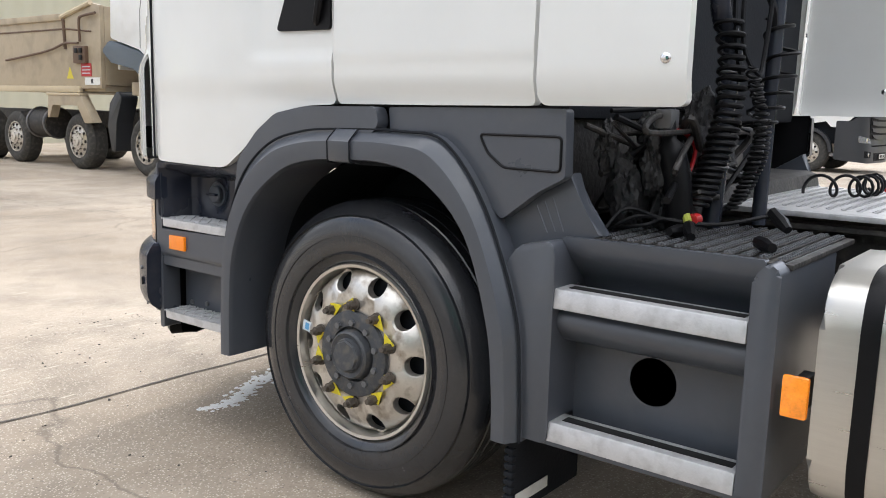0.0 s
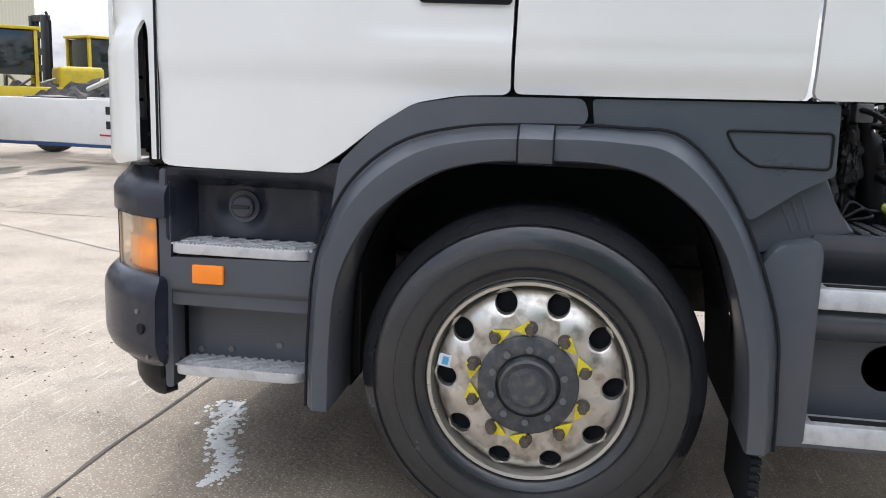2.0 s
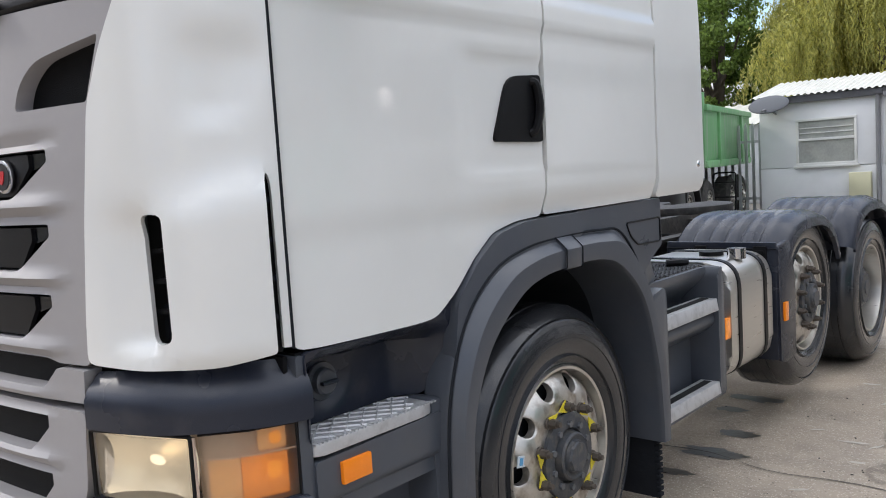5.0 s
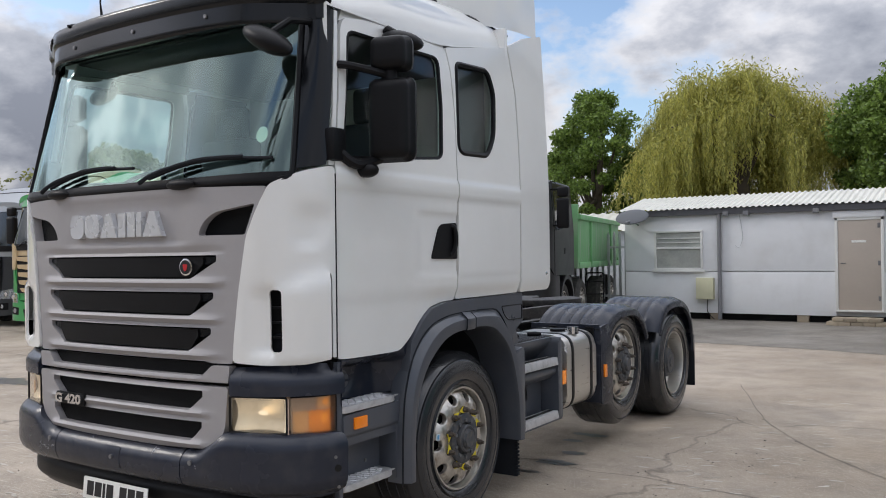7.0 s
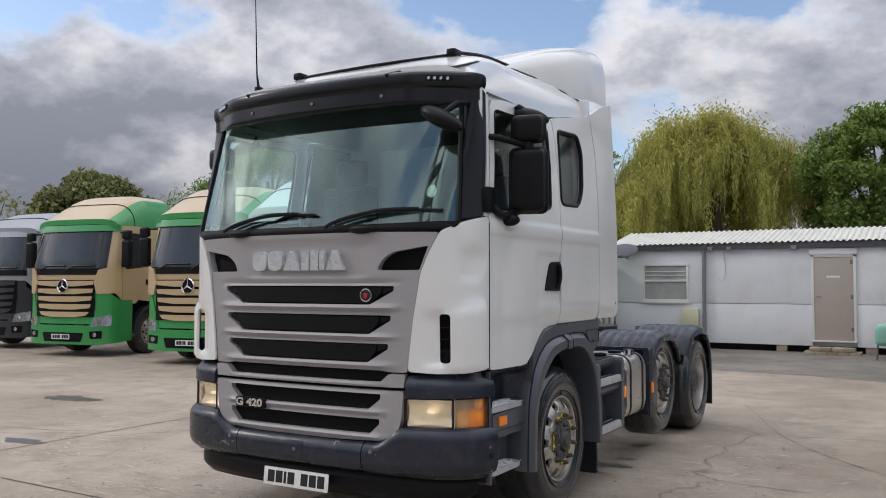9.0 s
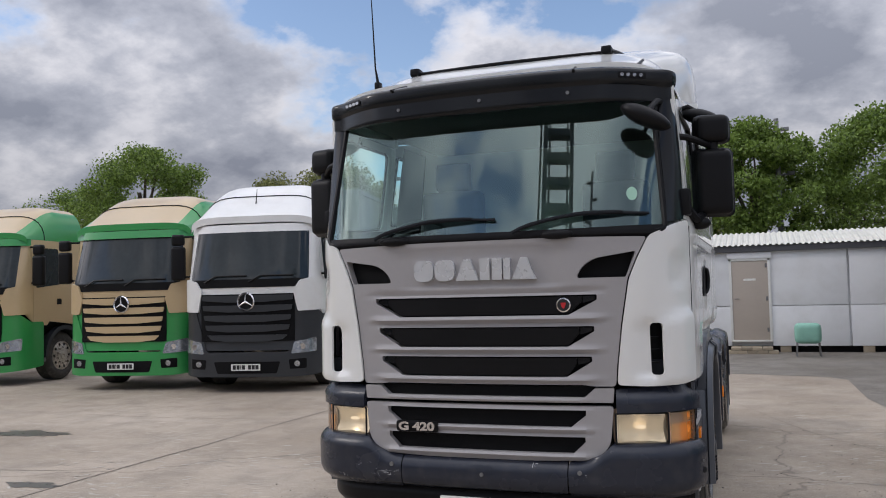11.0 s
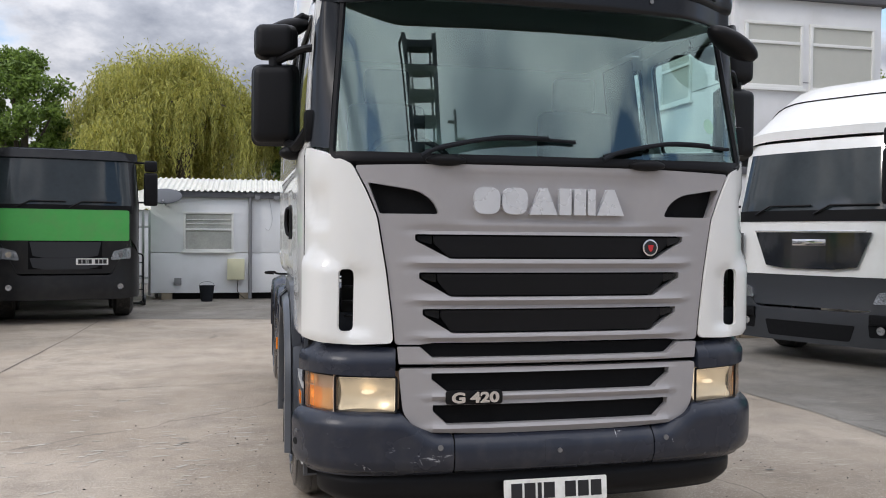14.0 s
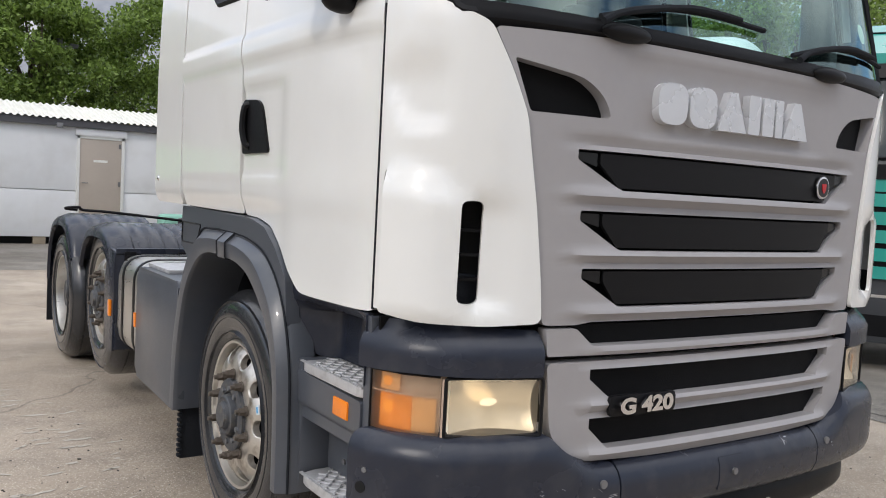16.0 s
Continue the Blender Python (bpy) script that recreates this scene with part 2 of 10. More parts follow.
SEAT = mat("seat_cloth", (0.05, 0.052, 0.06), 0.9, vary=0.2, scale=20, bump=0.2)
STICKER = mat("sticker", (0.70, 0.72, 0.55), 0.5, vary=0.05)
PALE_TAG = mat("pale_sticker", (0.62, 0.68, 0.72), 0.5, vary=0.05)
BOLT = mat("dull_bolt", (0.16, 0.165, 0.175), 0.45, metal=0.4, vary=0.2, scale=60)
BLUE_TAG = mat("blue_sticker", (0.10, 0.34, 0.60), 0.45, vary=0.1)
# near-black colour that stands for the shade inside openings and gaps
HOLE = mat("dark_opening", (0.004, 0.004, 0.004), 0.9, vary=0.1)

# ---- builders ----


def empty(name, m=None, **tags):
    ob = new(name)
    ob.empty_display_size = 0.2
    if m is not None:
        ob.matrix_world = m
    return tagged(ob, **tags)


def part(name, bm, material, parent=None, label="", sharp=38, **tags):
    """Links a bmesh as ONE mesh object under a thing or a part."""
    bmesh.ops.recalc_face_normals(bm, faces=bm.faces[:])
    me = bpy.data.meshes.new(name)
    bm.to_mesh(me)
    bm.free()
    me.materials.append(material)
    me.shade_smooth()
    me.set_sharp_from_angle(angle=radians(sharp))
    ob = new(name, me)
    if parent is not None:
        ob.parent = parent
    if label or tags:
        tagged(ob, label=label, **tags)
    return ob


def share(name, ob, parent, m):
    """Another object on the same mesh."""
    o = new(name, ob.data)
    o.parent = parent
    o.matrix_local = m
    return o


def bm_new():
    return bmesh.new()


def box(bm, lo, hi, bevel=0.0, seg=2):
    lo, hi = Vector(lo), Vector(hi)
    r = bmesh.ops.create_cube(bm, size=1.0, matrix=Matrix.Translation((lo + hi) / 2) @ Matrix.Diagonal((*(hi - lo), 1)))
    if bevel:
        edges = list({e for v in r["verts"] for e in v.link_edges})
        bmesh.ops.bevel(bm, geom=edges, offset=min(bevel, 0.49 * min(hi - lo)), segments=seg, affect="EDGES", profile=0.6)
    return bm


def box_part(name, lo, hi, material, parent=None, bevel=0.006, label="", seg=2, m=None, **tags):
    bm = box(bm_new(), lo, hi, bevel, seg)
    if m is not None:
        bm.transform(m)
    return part(name, bm, material, parent, label, **tags)


def tube(bm, pts, r, seg=10, closed=False, caps=True):
    """A round bar along points; r is one radius or one for each point."""
    pts = [Vector(p) for p in pts]
    n = len(pts)
    rad = [float(q) for q in r] if isinstance(r, (list, tuple)) else [float(r)] * n
    rings, up = [], None
    for i, p in enumerate(pts):
        a = pts[(i - 1) % n] if (closed or i) else p
        b = pts[(i + 1) % n] if (closed or i < n - 1) else p
        d = (b - a).normalized()
        if up is None:
            up = Vector((0, 0, 1)) if abs(d.z) < 0.9 else Vector((1, 0, 0))
        side = d.cross(up)
        side = side.normalized() if side.length > 1e-5 else d.orthogonal().normalized()
        up = side.cross(d).normalized()
        rings.append([bm.verts.new(p + rad[i] * (math.cos(2 * math.pi * k / seg) * side + math.sin(2 * math.pi * k / seg) * up)) for k in range(seg)])
    for i in range(n if closed else n - 1):
        a, b = rings[i], rings[(i + 1) % n]
        for k in range(seg):
            bm.faces.new((a[k], a[(k + 1) % seg], b[(k + 1) % seg], b[k]))
    if caps and not closed:
        bm.faces.new(rings[0])
        bm.faces.new(rings[-1])
    return bm


def spline(pts, n=8):
    """Catmull-Rom through the points, n steps a stretch."""
    pts = [Vector(p) for p in pts]
    res = []
    for i in range(len(pts) - 1):
        p0, p1, p2, p3 = pts[max(i - 1, 0)], pts[i], pts[i + 1], pts[min(i + 2, len(pts) - 1)]
        for k in range(n):
            t = k / n
            res.append(0.5 * (2 * p1 + (p2 - p0) * t + (2 * p0 - 5 * p1 + 4 * p2 - p3) * t * t + (3 * p1 - p0 - 3 * p2 + p3) * t ** 3))
    return res + [pts[-1]]


def lathe(bm, profile, seg=64, axis="x"):
    """Turns a profile of (radius, along) round an axis through the origin."""
    rings = []
    for r, a in profile:
        ring = []
        for k in range(seg):
            c, s = r * math.cos(2 * math.pi * k / seg), r * math.sin(2 * math.pi * k / seg)
            ring.append(bm.verts.new((a, c, s) if axis == "x" else ((c, a, s) if axis == "y" else (c, s, a))))
        rings.append(ring)
    for a, b in zip(rings, rings[1:]):
        for k in range(seg):
            bm.faces.new((a[k], a[(k + 1) % seg], b[(k + 1) % seg], b[k]))
    return bm


def disc(bm, radius, centre, axis="x", seg=24, depth=0.01):
    rot = {"x": Matrix.Rotation(radians(90), 4, "Y"), "y": Matrix.Rotation(radians(90), 4, "X"), "z": Matrix()}[axis]
    bmesh.ops.create_cone(bm, cap_ends=True, segments=seg, radius1=radius, radius2=radius, depth=depth, matrix=Matrix.Translation(centre) @ rot)
    return bm


def prism(bm, outline, to3, depth, bevel=0.0):
    """An outline of (u, v) made a plate of some depth: to3(u, v, d)."""
    a = [bm.verts.new(to3(u, v, 0.0)) for u, v in outline]
    b = [bm.verts.new(to3(u, v, depth)) for u, v in outline]
    faces = [bm.faces.new(a), bm.faces.new(b[::-1])]
    n = len(a)
    for i in range(n):
        faces.append(bm.faces.new((a[i], b[i], b[(i + 1) % n], a[(i + 1) % n])))
    if bevel:
        bmesh.ops.bevel(bm, geom=list(faces[0].edges) + list(faces[1].edges), offset=bevel, segments=2, affect="EDGES", profile=0.6)
    return bm


def rounded(points, r=0.03, n=4):
    """Rounds the corners of an outline; a corner may carry its own radius as a third number."""
    out = []
    k = len(points)
    for i in range(k):
        p, a, b = Vector(points[i][:2]), Vector(points[i - 1][:2]), Vector(points[(i + 1) % k][:2])
        rr = points[i][2] if len(points[i]) > 2 else r
        da, db = a - p, b - p
        q = min(rr, 0.48 * da.length, 0.48 * db.length)
        if q < 1e-4:
            out.append(tuple(p))
            continue
        s, e = p + da.normalized() * q, p + db.normalized() * q
        for j in range(n + 1):
            t = j / n
            out.append(tuple((1 - t) ** 2 * s + 2 * t * (1 - t) * p + t * t * e))
    return out


def panel(bm, outline, surf, thick=0.02, du=0.05, dv=0.05, hole=None, lip=0.006, cut=()):
    """A sheet with a given outline (u, v), laid on surf(u, v, out), with turned-in edges. hole: an outline cut from it."""
    loop = list(outline)

    def area(l):
        return sum(l[k][0] * l[(k + 1) % len(l)][1] - l[(k + 1) % len(l)][0] * l[k][1] for k in range(len(l)))
    turn = area(loop)
    for h in ([] if not hole else hole if isinstance(hole[0][0], (list, tuple)) else [hole]):
        # join the hole to the rim by a slit between their nearest points
        h = list(h)
        if area(h) * turn > 0:
            h = h[::-1]
        _, i, j = min(((Vector(p) - Vector(q)).length, i, j) for i, p in enumerate(loop) for j, q in enumerate(h))
        loop = loop[:i + 1] + h[j:] + h[:j + 1] + loop[i:]
    tmp = bm_new()
    tmp.faces.new([tmp.verts.new((u, v, 0)) for u, v in loop])
    us, vs = [p[0] for p in loop], [p[1] for p in loop]
    for lo, hi, step, n in ((min(us), max(us), du, (1, 0, 0)), (min(vs), max(vs), dv, (0, 1, 0))):
        k = math.ceil(lo / step)
        while k * step < hi - 1e-4:
            c = k * step + 1e-5
            bmesh.ops.bisect_plane(tmp, geom=tmp.verts[:] + tmp.edges[:] + tmp.faces[:], dist=1e-6, plane_co=Vector(n) * c, plane_no=n)
            k += 1
    bmesh.ops.remove_doubles(tmp, verts=tmp.verts[:], dist=2e-5)
    for h in cut:
        # straight cuts along the edges of an opening, then what lies inside is taken out
        lo, hi = [min(p[i] for p in h) for i in (0, 1)], [max(p[i] for p in h) for i in (0, 1)]
        mid = Vector((sum(p[0] for p in h) / len(h), sum(p[1] for p in h) / len(h), 0))
        for a, b in zip(h, h[1:] + h[:1]):
            d = Vector((b[0] - a[0], b[1] - a[1], 0))
            near = [f for f in tmp.faces if any(lo[0] - 0.06 <= v.co.x <= hi[0] + 0.06 and lo[1] - 0.03 <= v.co.y <= hi[1] + 0.03 for v in f.verts)]
            geom = list({*near, *(e for f in near for e in f.edges), *(v for f in near for v in f.verts)})
            bmesh.ops.bisect_plane(tmp, geom=geom, dist=1e-6, plane_co=(a[0], a[1], 0), plane_no=(-d.y, d.x, 0))

        def inside(c):
            for a, b in zip(h, h[1:] + h[:1]):
                n = Vector((-(b[1] - a[1]), b[0] - a[0], 0))
                if (c - Vector((*a, 0))).dot(n) * (mid - Vector((*a, 0))).dot(n) < 0:
                    return False
            return True
        bmesh.ops.delete(tmp, geom=[f for f in tmp.faces if inside(f.calc_center_median())], context="FACES")
    front = {v: bm.verts.new(surf(v.co.x, v.co.y, 0.0)) for v in tmp.verts}
    for f in tmp.faces:
        try:
            bm.faces.new([front[v] for v in f.verts])
        except ValueError:
            pass
    rim = [e for e in tmp.edges if len(e.link_faces) == 1]
    back = {}
    for e in rim:
        for v in e.verts:
            if v not in back:
                back[v] = bm.verts.new(surf(v.co.x, v.co.y, -thick))
    for e in rim:
        a, b = e.verts
        try:
            bm.faces.new((front[a], front[b], back[b], back[a]))
        except ValueError:
            pass
    tmp.free()
    if lip:
        bm.edges.ensure_lookup_table()
        sharp = [e for e in bm.edges if len(e.link_faces) == 2 and e.calc_face_angle(0) > 1.0 and e.is_valid]
        # a soft turned edge
        try:
            bmesh.ops.bevel(bm, geom=sharp, offset=lip, segments=2, affect="EDGES", profile=0.5, clamp_overlap=True)
        except RuntimeError:
            pass
    return bm


def text_part(name, words, size, depth, m, material, parent, label="", bold=0.0):
    """Raised lettering in the built-in font, made a mesh; the font's x runs along m's x, its height along m's y."""
    cu = bpy.data.curves.new(name, "FONT")
    cu.body, cu.size, cu.extrude, cu.align_x, cu.align_y = words, size, depth, "CENTER", "CENTER"
    cu.offset = bold
    tmp = new(name, cu)
    me = bpy.data.meshes.new_from_object(tmp.evaluated_get(bpy.context.evaluated_depsgraph_get()))
    bpy.data.objects.remove(tmp)
    me.materials.clear()
    me.materials.append(material)
    ob = new(name, me)
    ob.parent = parent
    ob.matrix_local = m
    if label:
        tagged(ob, label=label)
    return ob

# ---- the white tractor unit ----
PLAN = spline([(0, 0.060), (0.30, 0.064), (0.56, 0.080), (0.78, 0.108), (0.95, 0.148), (1.05, 0.205), (1.125, 0.290), (1.17, 0.40),
               (1.192, 0.55), (1.203, 0.9), (1.208, 1.4), (1.213, 2.15), (1.22, 2.7)], 14)
PLAN_S = [0.0]
for i in range(1, len(PLAN)):
    PLAN_S.append(PLAN_S[-1] + (PLAN[i] - PLAN[i - 1]).length)
PLAN_SA, PLAN_X, PLAN_Y = np.array(PLAN_S), np.array([p.x for p in PLAN]), np.array([p.y for p in PLAN])


def fx(x):
    """The way round the cab, from its middle, to the point x metres out on the front."""
    return math.copysign(float(np.interp(abs(x), PLAN_X, PLAN_SA)), x)


def fy(y, side=1):
    """The same to the point y metres back on a side."""
    return side * float(np.interp(y, PLAN_Y[60:], PLAN_SA[60:]))


def smooth(t):
    t = max(0.0, min(1.0, t))
    return t * t * (3 - 2 * t)


def plan_at(s):
    a = abs(s)
    x, y = float(np.interp(a, PLAN_SA, PLAN_X)), float(np.interp(a, PLAN_SA, PLAN_Y))
    x2, y2 = float(np.interp(a + 0.03, PLAN_SA, PLAN_X)), float(np.interp(a + 0.03, PLAN_SA, PLAN_Y))
    x1, y1 = float(np.interp(max(a - 0.03, 0), PLAN_SA, PLAN_X)), float(np.interp(max(a - 0.03, 0), PLAN_SA, PLAN_Y))
    d = Vector((x2 - x1, y2 - y1)).normalized()
    return x, y, d.y, -d.x


def cab(s, z, out=0.0):
    """A point of the cab's skin: s round it (minus: offside), z up, out from it."""
    x, y, nx, ny = plan_at(s)
    x, y = x + nx * out, y + ny * out
    t = max(0.0, z - 1.95)
    front = smooth((0.44 - y) / 0.36)
    y += 0.29 * t * front
    x *= 1 - 0.062 * (min(t / 0.85, 1.3)) ** 1.3 * (1 - 0.55 * smooth((y - 1.5) / 1.0))
    return Vector((math.copysign(1, s) * x, y, z))


def side_relief(y, z):
    """The doors' pressed lines."""
    d = -(0.006 + 0.016 * smooth((y - 0.9) / 0.4)) * smooth((1.43 - z) / 0.10) ** 1.5 - 0.004 * smooth((1.47 - z) / 0.02) * smooth((y - 0.95) / 0.12)
    d += 0.010 * smooth((z - 1.90) / 0.018) - 0.010 * smooth((z - 1.99) / 0.03)
    if 0.98 < y < 1.44:
        d -= 0.010 * smooth((y - 1.02) / 0.05) * smooth((1.83 - z) / 0.03) * smooth((z - 1.46) / 0.03)
    return d


tractor = empty("tractor_unit", pose(0, 0, 0), label="white three-axle tractor unit with silver grille, headlamps lit", category="truck")
SIDES = ((1, "nearside"), (-1, "offside"))


def cab_panel(name, outline, material, parent, out=0.0, relief=None, label="", thick=0.02, du=0.05, dv=0.05, lip=0.006, cut=()):
    def surf(u, v, d):
        extra = relief(u, v) if relief else 0.0
        return cab(u, v, out + d + extra)
    return part(name, panel(bm_new(), outline, surf, thick, du, dv, None, lip, cut), material, parent, label)


def from_front(points):
    return [(fx(p[0]), *p[1:]) for p in points]


def from_side(points, side):
    """Side outlines lean back with the pillars over the waist."""
    return [(fy(p[0] + 0.10 * smooth((p[1] - 1.95) / 0.75) * min(1.0, max(0.0, (2.62 - p[0]) / 0.9)), side), *p[1:]) for p in points]


# grille, upper part: one silver panel with three openings and two air inlets
def slat(top, bottom, outer, inner):
    return [(-outer, top), (outer, top), (outer, top - 0.03), (inner, bottom), (-inner, bottom), (-outer, top - 0.03)]


SLATS = [(1.597, 1.482, 0.685, 0.52), (1.418, 1.302, 0.665, 0.515), (1.246, 1.130, 0.648, 0.505)]
LOW_SLATS = [(0.945, 0.848, 0.605, 0.52), (0.795, 0.702, 0.598, 0.53)]


def grille_relief(u, z):
    x = abs(u)
    d = 0.0
    for t, b, o, i in SLATS + LOW_SLATS + [(1.076, 1.018, 0.61, 0.55)]:
        w = smooth((o + 0.06 - x) / 0.10)
        d += 0.022 * w * math.exp(-((z - (b - 0.016)) / 0.016) ** 2)
        d -= 0.012 * w * smooth((z - t) / 0.012) * smooth((t + 0.05 - z) / 0.03)
    if 1.60 < z < 1.90:
        d -= 0.012 * smooth((0.50 + (z - 1.64) * 0.12 - x) / 0.03) * smooth((z - 1.645) / 0.012) * smooth((1.93 - z) / 0.10)
    return d


grille = part("grille", panel(bm_new(), rounded(from_front(
    [(-0.965, 1.918), (-0.5, 1.928), (0.5, 1.928), (0.965, 1.918), (0.905, 1.80), (0.855, 1.68), (0.812, 1.42), (0.785, 1.20), (0.775, 1.078),
     (0.66, 1.078, 0.01), (0.60, 1.085, 0.01), (-0.60, 1.085, 0.01), (-0.66, 1.078, 0.01), (-0.775, 1.078), (-0.785, 1.20), (-0.812, 1.42), (-0.855, 1.68), (-0.905, 1.80)]), 0.02),
    lambda u, v, d: cab(u, v, d + grille_relief(u, v)), 0.06, 0.05, 0.0125,
    [rounded(from_front(slat(*s)), 0.006, 2) for s in SLATS] +
    [rounded(from_front([(k * 0.572, 1.692), (k * 0.60, 1.752, 0.05), (k * 0.67, 1.802, 0.05), (k * 0.905, 1.838, 0.01), (k * 0.850, 1.692, 0.01)]), 0.02, 3) for k in (1, -1)], 0.004),
    SILVER, tractor, "silver-grey painted grille panel")
part("grille_mesh", panel(bm_new(), from_front([(-0.90, 1.86), (0.90, 1.86), (0.76, 1.09), (-0.76, 1.09)]), lambda u, v, d: cab(u, v, -0.045 + d), 0.01, 0.1, 0.1),
     MESH, grille, "black mesh behind the grille openings")
for i, s in enumerate(SLATS):
    t, b, o, ii = s
    bar = panel(bm_new(), rounded(from_front([(-o + 0.085, t - 0.008), (o - 0.085, t - 0.008), (o - 0.085, t - 0.040), (ii + 0.005, b + 0.008), (-ii - 0.005, b + 0.008), (-o + 0.085, t - 0.040)]), 0.006, 2),
                lambda u, v, d: cab(u, v, -0.006 + d), 0.012, 0.1, 0.05)
    for k in (1, -1):
        end = panel(bm_new(), rounded(from_front([(k * (o - 0.080), t - 0.008), (k * (o - 0.010), t - 0.008), (k * (o - 0.012), t - 0.030), (k * (o - 0.080), t - 0.048)]), 0.004, 2), lambda u, v, d: cab(u, v, -0.014 + d), 0.008, 0.1, 0.05)
        part("insert_end", end, VISOR, grille)
    part("grille_insert", bar, BLACK, grille)
lip_bar = part("grille_lip", panel(bm_new(), rounded(from_front([(-0.765, 1.068), (-0.66, 1.068), (-0.60, 1.016), (0.60, 1.016), (0.66, 1.068), (0.765, 1.068), (0.757, 0.988), (-0.757, 0.988)]), 0.006, 2),
                               lambda u, v, d: cab(u, v, 0.012 + d + 0.5 * grille_relief(u, v)), 0.05, 0.05, 0.0125), SILVER, tractor, "silver bar under the grille")
part("grille_slot", panel(bm_new(), from_front([(-0.66, 1.075), (0.66, 1.075), (0.62, 0.99), (-0.62, 0.99)]), lambda u, v, d: cab(u, v, -0.03 + d), 0.01, 0.1, 0.1), MESH, lip_bar)
lower = part("lower_grille", panel(bm_new(), rounded(from_front(
    [(-0.758, 0.968, 0.02), (0.758, 0.968, 0.02), (0.735, 0.74, 0.10), (0.64, 0.668, 0.10), (0.31, 0.657, 0.1), (-0.33, 0.657, 0.1), (-0.64, 0.668, 0.10), (-0.735, 0.74, 0.10)]), 0.03, 5),
    lambda u, v, d: cab(u, v, 0.015 + d + grille_relief(u, v)), 0.05, 0.05, 0.0125, None, 0.004, [from_front(slat(*s)) for s in LOW_SLATS]),
    SILVER, tractor, "silver lower grille flap with two slots")
part("grille_mesh", panel(bm_new(), from_front([(-0.66, 0.95), (0.66, 0.95), (0.62, 0.69), (-0.62, 0.69)]), lambda u, v, d: cab(u, v, -0.02 + d), 0.01, 0.1, 0.1), MESH, lower)

# the maker's lettering over the grille is six plain raised blocks
LOGO = mat("logo_silver", (0.64, 0.65, 0.67), 0.28, metal=0.35, vary=0.05, scale=10)


def logo_block(shape):
    part("logo_block", panel(bm_new(), from_front(shape), lambda u, v, d: cab(u, v, 0.018 + d), 0.034, 0.06, 0.06, None, 0.004), LOGO, grille, "plain raised silver shape")


bx = -0.41
for w, kind in ((0.135, 0), (0.135, 0), (0.15, 1), (0.145, 2), (0.05, 3), (0.15, 1)):
    lo, hi = bx, bx + w - 0.010
    if kind == 0:
        logo_block(rounded([(lo, 1.695), (lo, 1.822), (hi, 1.822), (hi, 1.695)], 0.05, 5))
    elif kind == 1:
        logo_block([(lo, 1.695), (lo + 0.052, 1.822), (hi - 0.052, 1.822), (hi, 1.695)])
    elif kind == 2:
        for a, b in ((lo, lo + 0.060), (hi - 0.060, hi)):
            logo_block(rounded([(a, 1.695), (a, 1.822), (b, 1.822), (b, 1.695)], 0.006, 2))
    else:
        logo_block(rounded([(lo, 1.695), (lo, 1.822), (hi, 1.822), (hi, 1.695)], 0.006, 2))
    bx += w
# round badge
bm = bm_new()
prism(bm, [(0.042 * math.cos(a), 0.042 * math.sin(a)) for a in np.linspace(0, 2 * math.pi, 28, endpoint=False)], lambda u, v, d: cab(fx(0.497 + u), 1.540 + v, -0.002 + d), 0.010, 0.003)
badge = part("badge", bm, CHROME, grille, "small round chrome-rimmed badge")
bm = bm_new()
prism(bm, [(0.034 * math.cos(a), 0.034 * math.sin(a)) for a in np.linspace(0, 2 * math.pi, 24, endpoint=False)], lambda u, v, d: cab(fx(0.497 + u), 1.540 + v, 0.008 + d), 0.002)
face = part("badge_face", bm, INK, badge)
bm = bm_new()
prism(bm, rounded([(-0.016, 0.014), (0.016, 0.014), (0.010, -0.012), (0.0, -0.022), (-0.010, -0.012)], 0.006, 3), lambda u, v, d: cab(fx(0.497 + u), 1.540 + v, 0.010 + d), 0.002)
part("badge_centre", bm, RED, face, "plain red centre")
# model plate
bm = bm_new()
prism(bm, rounded([(-0.135, -0.032), (-0.135, 0.032), (0.135, 0.032), (0.135, -0.032)], 0.015, 4), lambda u, v, d: cab(fx(-0.405 + u), 0.832 + v, 0.022 + d), 0.014, 0.003)
model_plate = part("model_plate", bm, BLACK, lower, "black model plate")
text_part("lettering", "G 420", 0.066, 0.004, Matrix.Translation((-0.405, 0.023, 0.832)) @ Matrix.Rotation(radians(90), 4, "X") @ Matrix.Diagonal((1.38, 1, 1, 1)), CHROME, model_plate, "raised silver characters G 420", 0.003)

